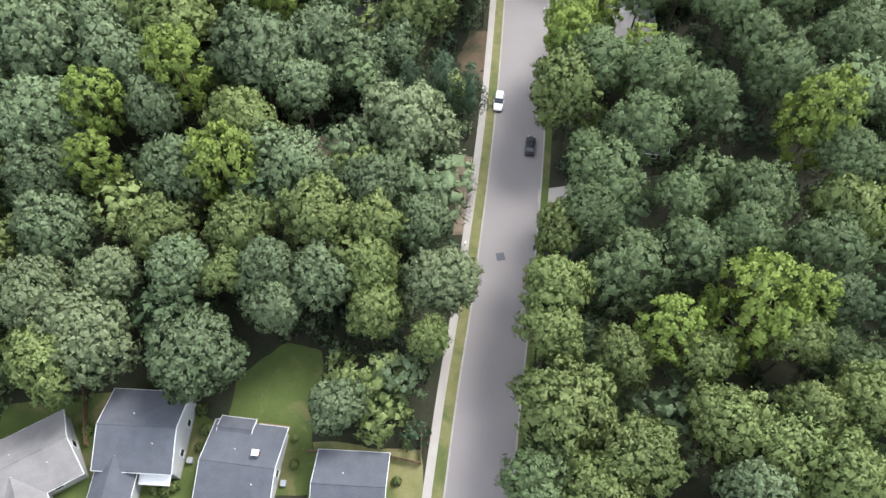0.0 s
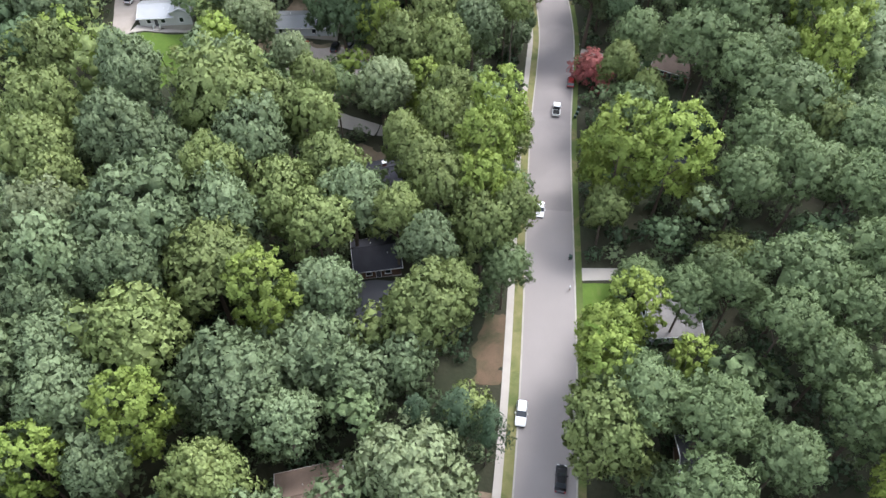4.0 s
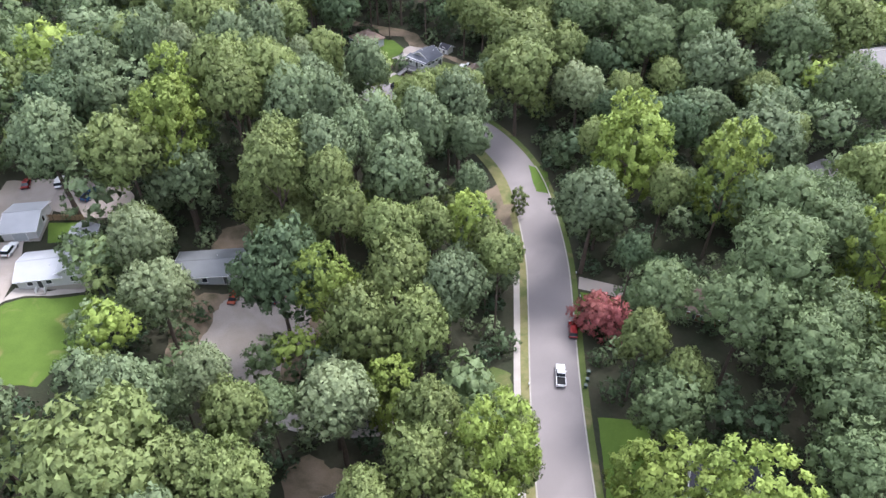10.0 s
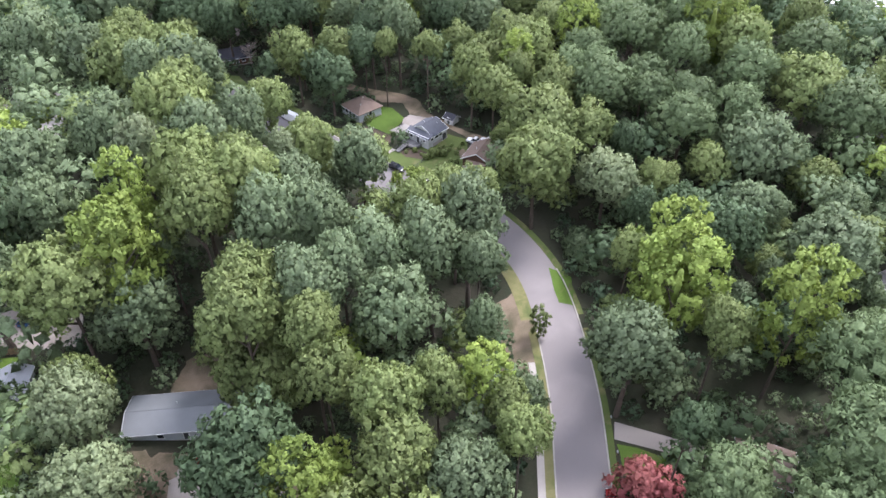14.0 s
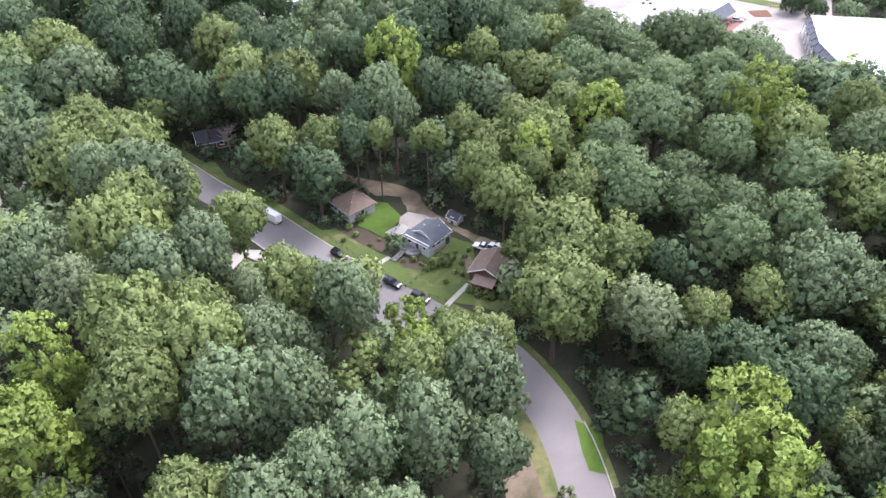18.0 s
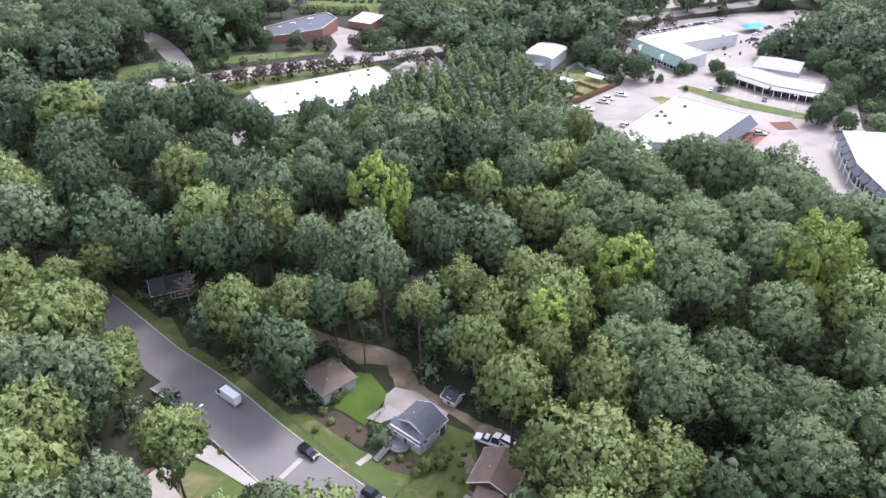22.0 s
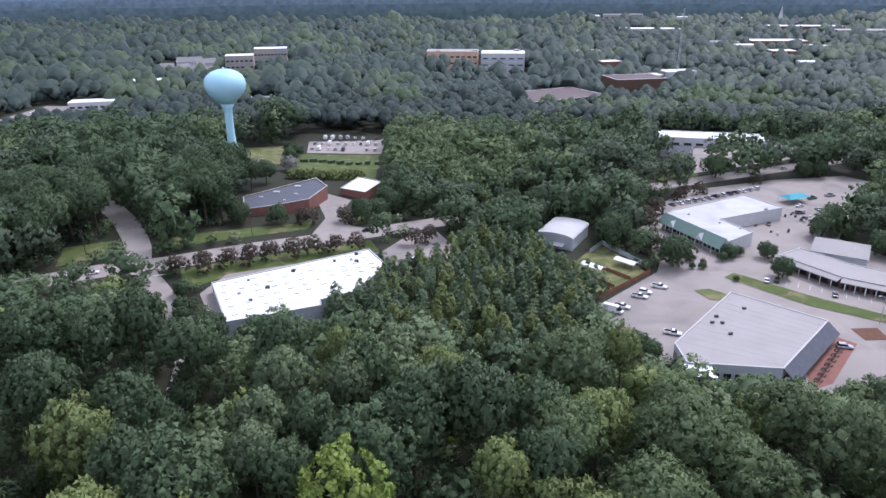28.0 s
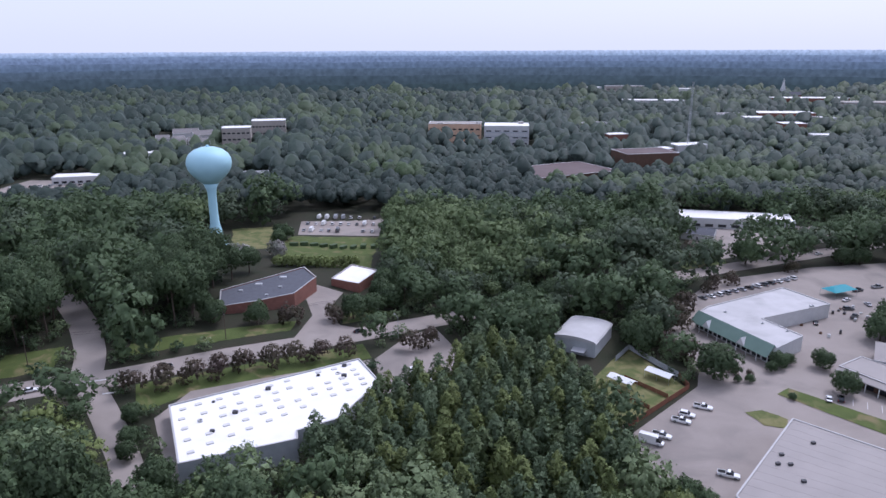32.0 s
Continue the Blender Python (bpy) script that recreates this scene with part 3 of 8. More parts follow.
drape("path", [(7.2, 296), (13, 303), (14, 302.3), (8.2, 295.2)], M["concrete"], "straight concrete path to a porch", 0.12)
drape("driveway", [(-41.7, 315.5), (-42.8, 312.4), (-44.0, 310.2), (-44.2, 307.8), (-41.5, 304.4), (-42, 296), (-54, 298), (-57, 302), (-53.1, 304.4), (-48.7, 311.0), (-44.6, 316.3)], M["gravel"], "grey concrete driveway off the street", 0.08, ragged=0.1)
drape("garden_bed", [(-53.5, 304.6), (-48.9, 311.4), (-45, 316.4), (-45.8, 316.8), (-49.8, 311.9), (-54.4, 305.2)], M["mulch"], "red-brown mulch strip along a driveway", 0.12)
drape("lawn", [(-43, 314.6), (-36.3, 311.2), (-29.4, 306.2), (-31, 301), (-42, 302), (-42.8, 310)], M["grass"], "small lawn at the corner of a driveway", 0.06, ragged=0.2)
drape("path", [(-43.6, 317.6), (-38.6, 317.2), (-33.4, 312.6), (-27.7, 307.6), (-29.2, 306.3), (-36.3, 311.3), (-42.9, 315.4)], M["concrete"], "concrete pavement beside the kerb", 0.13)
drape("patio", [(-23.9, 308.7), (-20.3, 313.4), (-19.2, 312.9), (-22.9, 308.2)], M["concrete"], "pale concrete strip across the street", 0.1, clear=False)
drape("lawn", [(-70, 364), (-58, 361), (-52, 351), (-58, 350), (-66, 357)], M["grass"], "grass plot at the end of the street", 0.06, ragged=0.4)
drape("bare_ground", [(4, 369), (14, 369), (14, 377), (4, 377)], M["soil"], "dark hollow in the woods", 0.05, ragged=1.0)
drape("driveway", [(123, 228), (128, 230), (142, 246), (149, 270), (160, 280), (150, 284), (140, 268), (134, 248)], M["concrete"], "pale concrete driveway", 0.08, ragged=0.3)
drape("lawn", [(150, 262), (165, 256), (170, 280), (156, 284)], M["lawn"], "green lawn beside a driveway", 0.05)
# a lane and a drive at the western edge
drape("road", [(-190, 326), (-150, 337), (-134, 344), (-115, 352), (-100, 358), (-98, 351), (-113, 340), (-131, 334), (-150, 328), (-190, 317)], M["asphalt"], "narrow grey asphalt lane", 0.08)
drape("driveway", [(-117, 340), (-109, 338), (-102, 322), (-104, 306), (-111, 306), (-110, 322)], M["concrete"], "pale concrete drive off a lane", 0.1, ragged=0.4)
# shops and parking lots
drape("parking_lot", [(73, 480), (76, 501), (107, 529), (112, 540), (112, 572), (122, 596), (158, 637), (220, 655), (262, 660), (275, 640), (232, 600), (200, 560), (215, 520), (190, 470), (178, 420), (152, 385), (143, 400), (150, 432), (146, 446), (122, 440), (92, 448), (84, 462)], M["lot"], "wide bleached asphalt parking lot", 0.06)
drape("parking_lot", [(-3, 552), (8, 572), (20, 583), (27, 563), (33, 550), (17, 528), (1, 527)], M["lot"], "asphalt parking lot beside a white building", 0.065)
drape("parking_lot", [(-60, 524), (-66, 508), (-52, 477), (-48, 475), (-56, 500), (-6, 545), (-4, 552)], M["lot"], "asphalt lane round a white building", 0.06)
drape("driveway", [(-38, 632), (-20, 620), (-24, 600), (-18, 582), (-6, 578), (-24, 562), (-34, 566), (-30, 590), (-36, 612)], M["lot"], "asphalt forecourt of an office building", 0.07)
drape("verge", [(-78, 527), (-60, 536), (-8, 565), (-4, 553), (-60, 522), (-72, 510)], M["grass"], "grass strip with a row of small trees", 0.055)
drape("verge", [(-88, 545), (-60, 560), (-36, 574), (-36, 583), (-62, 570), (-90, 556)], M["grass"], "grass bank beside the main road", 0.055, ragged=0.8)
drape("verge", [(-125, 530), (-108, 536), (-112, 553), (-130, 548)], M["grass"], "grass bank beside the main road", 0.055, ragged=0.8)
drape("verge", [(-17, 583), (0, 593), (6, 600), (-10, 600), (-18, 592)], M["grass"], "grass corner by the main road", 0.055, ragged=0.5)
drape("lawn", [(-98, 740), (-75, 748), (-64, 690), (-84, 682)], M["dry_grass"], "grass clearing beside a water tower", 0.06, ragged=1.5)
drape("lawn", [(-60, 660), (-10, 656), (-8, 724), (-60, 722)], M["grass"], "rough grass below a far parking lot", 0.05, ragged=2.0)
drape("parking_lot", [(-62, 790), (-6, 790), (-8, 728), (-56, 726)], M["lot"], "far parking lot among trees", 0.06)
drape("yard", [(75, 503), (103, 528), (93, 561), (84, 551), (70, 532)], M["dry_grass"], "fenced grass exercise yards", 0.075)
drape("island", [(115, 511), (121, 512), (126, 506), (123, 501), (117, 503)], M["dry_grass"], "dry grass traffic island", 0.2, ragged=0.5)
drape("island", [(131, 522), (137, 526), (156, 503), (176, 484), (172, 479), (150, 496)], M["grass"], "grass strip between parking lots", 0.2, ragged=0.3)
drape("garden_bed", [(155, 478), (164, 478), (163, 470), (155, 470)], M["mulch"], "brown mulch bed in the lot", 0.2)
drape("patio", [(122, 443), (126, 453), (147, 473), (151, 468), (130, 446)], M["brick"], "red brick terrace beside a building", 0.12)
drape("lawn", [(150, 652), (178, 664), (186, 690), (160, 690)], M["grass"], "grass plot across the main road", 0.06, ragged=1.0)
drape("parking_lot", [(160, 680), (178, 672), (290, 715), (280, 740), (190, 735)], M["lot"], "asphalt lot of a long white building", 0.065)
drape("parking_lot", [(-330, 870), (-225, 885), (-220, 930), (-320, 940)], M["lot"], "far parking lot with cars", 0.06)
CLEAR.append([(-150, 508), (-112, 519), (-88, 524), (-70, 512), (-66, 500), (-80, 509), (-95, 511), (-112, 507), (-150, 496)])
# low growth only: sight lines over the far lots
CLEAR.append([(-72, 584), (-66, 556), (-24, 562), (-2, 585), (-3, 652), (-70, 652), (-74, 612)])
CLEAR.append([(-64, 652), (-4, 652), (-4, 795), (-64, 795)])
CLEAR.append([(-330, 815), (-225, 825), (-220, 940), (-330, 945)])

# ---- houses ----
def opening(parent, x, y, z, w, h, side, name="window", frame_mat="trim", pane_mat="glass", deep=0.08):
    """A window or door set on a wall that faces side: 's', 'n', 'e' or 'w'."""
    def plate(a, b, c, d, z0, z1, out0, out1):
        s = Shape()
        if side in "sn":
            k = -1 if side == "s" else 1
            y0, y1 = sorted((y + k * out0, y + k * out1))
            return s.box(x + a, y0, z0, x + b, y1, z1)
        k = 1 if side == "e" else -1
        x0, x1 = sorted((x + k * out0, x + k * out1))
        return s.box(x0, y + a, z0, x1, y + b, z1)

    fr = part(name, plate(-w / 2 - 0.1, w / 2 + 0.1, 0, 0, z - 0.1, z + h + 0.1, 0.003, deep), M[frame_mat], parent)
    part("pane", plate(-w / 2, w / 2, 0, 0, z, z + h, deep - 0.02, deep + 0.012), M[pane_mat], fr)
    if name == "window":
        part("sill", plate(-w / 2 - 0.16, w / 2 + 0.16, 0, 0, z - 0.18, z - 0.1, 0.0, deep + 0.06), M[frame_mat], fr)
    return fr


def house(x, y, turn, L, W, h=2.9, rise=2.2, roof="shingle", wall="siding", label="", over=0.45, wins=(2, 2, 1, 1), chimney=None, vents=2, hip=False, doors="s", category="house", name="house", base=0.35, wing_of=None, clear=2.0):
    """A gabled or hipped house; the ridge runs along its local x."""
    e = wing_of or thing(name, x, y, turn, label, category)
    had = set(e.children)
    a, b = L / 2, W / 2
    body = Shape().box(-a, -b, -1.2, a, b, h + base)
    part("wall", body, M[wall], e)
    part("foundation", Shape().box(-a - 0.05, -b - 0.05, -1.3, a + 0.05, b + 0.05, base), M["concrete"], e)
    H = h + base
    ea, eb = a + over, b + over
    drop = over * rise / b
    if hip:
        ra = max(a - b, 0.4)
        vs = [(-ea, -eb, H - drop), (ea, -eb, H - drop), (ea, eb, H - drop), (-ea, eb, H - drop), (-ra, 0, H + rise), (ra, 0, H + rise)]
        vs += [(p[0], p[1], p[2] - 0.2) for p in vs[:4]]
        r = Shape().add(vs, [(0, 1, 5, 4), (1, 2, 5), (2, 3, 4, 5), (3, 0, 4), (6, 7, 1, 0), (7, 8, 2, 1), (8, 9, 3, 2), (9, 6, 0, 3), (9, 8, 7, 6)])
        rf = part("roof", r, M[roof], e)
    else:
        for sx in (-1, 1):  # gable walls
            part("gable", Shape().add([(sx * a, -b, H), (sx * a, b, H), (sx * a, 0, H + rise - 0.05), (sx * (a - 0.15), -b, H), (sx * (a - 0.15), b, H), (sx * (a - 0.15), 0, H + rise - 0.05)],
                                      [(0, 1, 2), (3, 5, 4), (0, 3, 4, 1), (1, 4, 5, 2), (2, 5, 3, 0)]), M[wall], e)
        rf = part("roof", Shape().slab([(-ea, -eb, H - drop), (ea, -eb, H - drop), (ea, 0.0, H + rise), (-ea, 0.0, H + rise)], 0.16), M[roof], e)
        part("roof", Shape().slab([(ea, eb, H - drop), (-ea, eb, H - drop), (-ea, 0.0, H + rise), (ea, 0.0, H + rise)], 0.16), M[roof], e)
        for sx in (-1, 1):  # barge boards
            for sy in (-1, 1):
                q = [(sx * ea - 0.04, sy * eb, H - drop), (sx * ea + 0.04, sy * eb, H - drop), (sx * ea + 0.04, 0, H + rise + 0.02), (sx * ea - 0.04, 0, H + rise + 0.02)]
                part("barge_board", Shape().slab(q, 0.26), M["trim"], rf)
        part("ridge_cap", Shape().rod((-ea, 0, H + rise - 0.02), (ea, 0, H + rise - 0.02), 0.1, n=5), M[roof], rf)
    for sy in (-1, 1):
        part("gutter", Shape().box(-ea, sy * eb - 0.07, H - drop - 0.2, ea, sy * eb + 0.07, H - drop - 0.06), M["trim"], rf)
    for side, n in zip("snew", wins):
        for i in range(n):
            u = (i + 0.5) / n - 0.5
            if side in "sn":
                opening(e, u * L * 0.85, -b if side == "s" else b, base + 0.95, 1.1, 1.3, side)
            else:
                opening(e, a if side == "e" else -a, u * W * 0.8, base + 0.95, 1.0, 1.3, side)
    if doors:
        opening(e, *{"s": (0.0, -b), "n": (0.0, b), "e": (a, 0.0), "w": (-a, 0.0)}[doors], base + 0.02, 0.95, 2.05, doors, "door", "trim", "dark_trim")
    for i in range(vents):
        vx, vy = a * (0.5 - 0.7 * i), b * (0.35 if i % 2 else -0.4)
        z = H + rise * (1 - abs(vy) / b)
        part("vent_pipe", Shape().rod((vx, vy, z - 0.2), (vx, vy, z + 0.45), 0.07, n=6), M["trim"], rf)
    if chimney:
        cx, cy = chimney
        z = H + rise * (1 - abs(cy) / b)
        c = part("chimney", Shape().box(cx - 0.45, cy - 0.35, z - 0.8, cx + 0.45, cy + 0.35, z + 1.1), M["brick"], e, "red brick chimney")
        part("chimney_cap", Shape().box(cx - 0.55, cy - 0.45, z + 1.1, cx + 0.55, cy + 0.45, z + 1.22), M["trim"], c)
    if wing_of:  # x, y and turn are then the wing's place in its house
        for o in e.children:
            if o not in had:
                o.matrix_basis = pose(x, y, 0, 0, 0, turn)
        return e
    CLEAR.append([(x + u * math.cos(radians(turn)) - v * math.sin(radians(turn)), y + u * math.sin(radians(turn)) + v * math.cos(radians(turn))) for u, v in ((-a - clear, -b - clear), (a + clear, -b - clear), (a + clear, b + clear), (-a - clear, b + clear))])
    return e


# ---- vehicles ----
def loft(sections):
    """A skin through rings of equal count, closed at both ends."""
    n = len(sections[0])
    return Shape().add([p for s in sections for p in s], [(j * n + i, j * n + (i + 1) % n, (j + 1) * n + (i + 1) % n, (j + 1) * n + i) for j in range(len(sections) - 1) for i in range(n)] + [tuple(range(n - 1, -1, -1)), tuple(range((len(sections) - 1) * n, len(sections) * n))])


def body_ring(x, w, z0, z1, tuck=0.1):
    return [(x, -w + tuck, z0), (x, -w, z0 + 0.25 * (z1 - z0)), (x, -w, z1 - 0.2 * (z1 - z0)), (x, -w + tuck, z1), (x, w - tuck, z1), (x, w, z1 - 0.2 * (z1 - z0)), (x, w, z0 + 0.25 * (z1 - z0)), (x, w - tuck, z0)]


CARS = {}


def vehicle(x, y, turn, kind="suv", colour="white", label="", group="", z=None, name=None):
    """A parked car, pickup, SUV or van, nose along its local x."""
    key = (kind, colour)
    at = pose(x, y, (ground(x, y) if z is None else z) + 0.08, 0, 0, turn)
    CLEAR.append([(x - 3, y - 3), (x + 3, y - 3), (x + 3, y + 3), (x - 3, y + 3)])
    if key in CARS:
        ob = copy_thing(CARS[key], at)
        return tagged(ob, label, group=group)
    e = new(name or {"pickup": "pickup_truck", "van": "delivery_van"}.get(kind, kind if kind == "suv" else "car"))
    e.matrix_basis = at
    tagged(e, label, {"pickup": "truck", "van": "van"}.get(kind, "car"), group)
    CARS[key] = e
    L, w, belt, top, cab0, cab1, nose = {"suv": (4.9, 0.97, 1.05, 1.78, -2.3, 0.9, 0.95), "car": (4.7, 0.91, 0.9, 1.45, -1.7, 0.9, 0.8), "pickup": (5.8, 1.0, 1.1, 1.88, -0.7, 1.3, 1.0), "van": (7.2, 1.05, 1.3, 2.8, -3.55, 2.8, 1.15)}[kind]
    h, p = L / 2, M["car_" + colour]
    bd = part("body", loft([body_ring(-h, w * 0.9, 0.4, belt * 0.92), body_ring(-h + 0.2, w, 0.3, belt), body_ring(-0.5, w, 0.28, belt), body_ring(0.9, w, 0.28, belt), body_ring(h - 0.5, w * 0.97, 0.3, nose), body_ring(h - 0.1, w * 0.9, 0.35, nose * 0.85), body_ring(h, w * 0.8, 0.42, nose * 0.7)]), p, e, smooth=False)
    slope = 0.12 if kind == "van" else 0.3
    def ring(x_, wi, z_):
        return [(x_, -wi, z_), (x_, wi, z_)]
    def cabin(x0, x1, z0, z1, ins0, ins1, s0, s1):
        return Shape().add([(x0, -w + ins0, z0), (x1, -w + ins0, z0), (x1, w - ins0, z0), (x0, w - ins0, z0), (x0 + s0, -w + ins1, z1), (x1 - s1, -w + ins1, z1), (x1 - s1, w - ins1, z1), (x0 + s0, w - ins1, z1)],
                           [(3, 2, 1, 0), (4, 5, 6, 7), (0, 1, 5, 4), (1, 2, 6, 5), (2, 3, 7, 6), (3, 0, 4, 7)])
    if kind == "van":
        part("cargo_box", cabin(cab0 + 0.02, 1.5, belt - 0.01, top, 0.02, 0.14, 0.05, 0.0), p, bd)
        part("windscreen", cabin(1.45, cab1 + 0.15, belt - 0.02, top - 0.25, 0.1, 0.2, 0.0, 0.75), M["glass"], bd)
        part("roof", cabin(1.4, 2.0, top - 0.3, top - 0.02, 0.16, 0.22, 0.0, 0.4), p, bd)
    else:
        part("cabin_glass", cabin(cab0, cab1, belt - 0.03, top - 0.06, 0.06, 0.22, 0.25 if kind != "car" else 0.6, 0.75), M["glass"], bd)
        part("roof", cabin(cab0 + (0.28 if kind != "car" else 0.62), cab1 - 0.72, top - 0.12, top, 0.19, 0.27, 0.06, 0.1), p, bd)
    if kind == "pickup":
        part("bed", Shape().box(-h + 0.15, -w + 0.14, belt - 0.04, -0.8, w - 0.14, belt + 0.012), M["rubber"], bd, "dark open truck bed")
        for sy in (-1, 1):
            part("bed_rail", Shape().box(-h + 0.1, sy * (w - 0.07) - 0.06, belt - 0.02, -0.75, sy * (w - 0.07) + 0.06, belt + 0.12), p, bd)
        part("tailgate", Shape().box(-h + 0.02, -w + 0.1, belt - 0.3, -h + 0.14, w - 0.1, belt + 0.1), p, bd)
    part("bumper", Shape().box(h - 0.1, -w * 0.8, 0.38, h + 0.06, w * 0.8, 0.6, 0.05), M["dark_trim"], bd)
    part("bumper", Shape().box(-h - 0.07, -w * 0.85, 0.4, -h + 0.08, w * 0.85, 0.62, 0.05), M["dark_trim"], bd)
    for sy in (-1, 1):
        part("headlight", Shape().box(h - 0.24, sy * w * 0.68 - 0.17, nose * 0.72, h - 0.03, sy * w * 0.68 + 0.17, nose * 0.88), M["lamp_glass"], bd)
        part("tail_light", Shape().box(-h - 0.03, sy * w * 0.82 - 0.09, belt * 0.7, -h + 0.12, sy * w * 0.82 + 0.09, belt * 0.95), M["red_glass"], bd)
        part("mirror", Shape().box(cab1 - 0.65, sy * (w + 0.1) - 0.1, belt, cab1 - 0.5, sy * (w + 0.1) + 0.1, belt + 0.2), p, bd)
        for xx in (h * 0.62, -h * 0.6):
            wheel = part("wheel", Shape().rod((xx, sy * (w - 0.22), 0.34), (xx, sy * (w + 0.02), 0.34), 0.36, n=14), M["rubber"], e)
            part("rim", Shape().rod((xx, sy * (w - 0.1), 0.34), (xx, sy * (w + 0.035), 0.34), 0.21, n=10), M["steel"], wheel)
    return e

# ---- houses along the street ----
h = house(-62, 24, 30, 13, 10.3, roof="shingle_pale", label="white house with pale grey shingle roof", wins=(2, 2, 1, 1), vents=3)
house(-2, -6, 90, 8, 6, roof="shingle_pale", wins=(0, 0, 1, 1), doors="", vents=0, wing_of=h, rise=1.6)
h = house(-45, 28.5, -3, 11, 11.5, h=5.0, roof="shingle", label="two-storey white house with dark grey shingle roof", wins=(2, 2, 2, 1))
house(-2.8, -9.5, 90, 10, 5.4, h=3.9, roof="shingle", wins=(0, 0, 0, 1), doors="", vents=0, wing_of=h, rise=1.8)
part("air_conditioner", Shape().box(6.1, -3.5, 0, 7.0, -2.6, 0.9, 0.1), M["steel"], h)
part("back_steps", Shape().box(-1.6, 5.9, 0.0, 0.4, 7.4, 0.4).box(-1.6, 5.9, 0.4, 0.4, 6.7, 0.8), M["rust_wood"], h, "red-brown timber back steps")
part("porch_roof", Shape().slab([(0.5, -7.4, 2.9), (5.2, -7.4, 2.9), (5.2, -5.6, 3.3), (0.5, -5.6, 3.3)], 0.15), M["trim"], h, "white porch roof")
h = house(-30, 23.5, -7, 10.5, 12.5, roof="shingle", label="white house with dark grey shingle roof and chimney", chimney=(2.4, 1.8))
house(-2.2, 5.4, 0, 4.6, 3.0, roof="shingle", wins=(0, 1, 0, 0), doors="", vents=0, wing_of=h, rise=0.8)
part("air_conditioner", Shape().box(5.8, -1.5, 0, 6.7, -0.6, 0.9, 0.1), M["steel"], h)
part("deck", Shape().box(0.3, 6.3, 0.1, 5.2, 7.6, 0.5), M["wood"], h, "weathered timber deck")
house(-13.5, 20.5, -3, 10, 10, roof="shingle", label="white house with dark grey shingle roof by the street", chimney=(4.6, -3.6))
house(-22, 81.5, 14, 10, 9.5, roof="shingle_tan", wall="brick", clear=-1.5, label="red brick house with tan shingle roof under trees")
house(40, 87.5, -8, 7.5, 9, roof="shingle_dark", wall="siding_brown", clear=-1.5, label="brown house with weathered roof in woods")
house(41, 119.5, 4, 9, 12.5, roof="shingle_pale", wall="siding_grey", clear=-1.5, label="grey house with weathered roof among trees")
house(-16, 132.5, 10, 9, 8, roof="shingle_dark", wall="siding_brown", clear=-1.5, label="dark roofed brown house under oaks")
house(-18.5, 156, 18, 13, 10, roof="shingle_dark", wall="siding_brown", label="charcoal roofed house in an earth clearing", chimney=(3, 1))
house(50, 162.3, -20, 10.5, 8, roof="shingle_dark", wall="siding_grey", clear=0.5, label="charcoal roofed house behind a green lawn")
h = house(-82.8, 216.4, 6, 9, 9, roof="metal_roof", wall="siding", label="white split-level house with white metal roof", wins=(2, 1, 0, 1), vents=1, h=2.7, rise=1.5)
house(6.9, 3.0, 90, 15, 5.4, h=3.9, rise=1.3, roof="metal_roof", wall="siding", wins=(0, 1, 2, 1), doors="", vents=1, wing_of=h)
part("gable_board", Shape().add([(4.2, -4.62, 4.3), (9.6, -4.62, 4.3), (6.9, -4.62, 5.5), (4.2, -4.52, 4.3), (9.6, -4.52, 4.3), (6.9, -4.52, 5.5)], [(0, 1, 2), (5, 4, 3), (0, 3, 4, 1), (1, 4, 5, 2), (2, 5, 3, 0)]), M["siding_grey"], h, "grey shingled gable")
part("steps", Shape().box(-0.9, -6.2, -0.2, 0.9, -4.5, 0.1).box(-0.9, -5.6, 0.1, 0.9, -4.5, 0.3), M["concrete"], h)
part("rail", Shape().box(-0.95, -6.0, 0.1, -0.88, -4.6, 1.1).box(0.88, -6.0, 0.1, 0.95, -4.6, 1.1), M["trim"], h)
h = house(-91.8, 231.5, 4, 7.5, 10.5, roof="metal_roof", wall="siding", label="white garage with metal roof", h=2.5, rise=1.5, wins=(0, 0, 1, 0), vents=0, doors="", name="garage", category="garage")
for o in h.children:
    o.matrix_basis = pose(0, 0, 0, 0, 0, 0)
opening(h, 0, -5.25, 0.05, 3.0, 2.2, "s", "garage_door", "trim", "siding_grey")
house(-45.2, 221, 2, 22, 8.5, roof="grey_metal", wall="siding_grey", clear=1.0, label="house with light grey metal roof under trees", rise=1.1)
house(60.5, 205.5, -28, 10, 8, roof="shingle_tan", wall="brick", clear=0.0, label="brick house with brown shingle roof under trees")
h = house(149, 298, 12, 22, 12, roof="shingle_pale", wall="siding", label="long white house with grey roof beyond the woods", chimney=(6, 2))
house(2.5, -6.0, 90, 9, 8, roof="shingle_pale", wins=(0, 0, 0, 0), doors="", vents=0, wing_of=h, rise=2.0)
house(127, 297, 25, 12, 9.5, roof="shingle_pale", wall="siding", clear=-1.5, label="white house with grey roof beside woods")
house(105, 243, 25, 11, 9, roof="shingle_pale", wall="siding_grey", clear=-1.5, label="grey house among tall trees")
house(124, 224, -70, 12, 8, roof="shingle_pale", wall="siding_grey", label="grey roofed house beside a pale driveway")
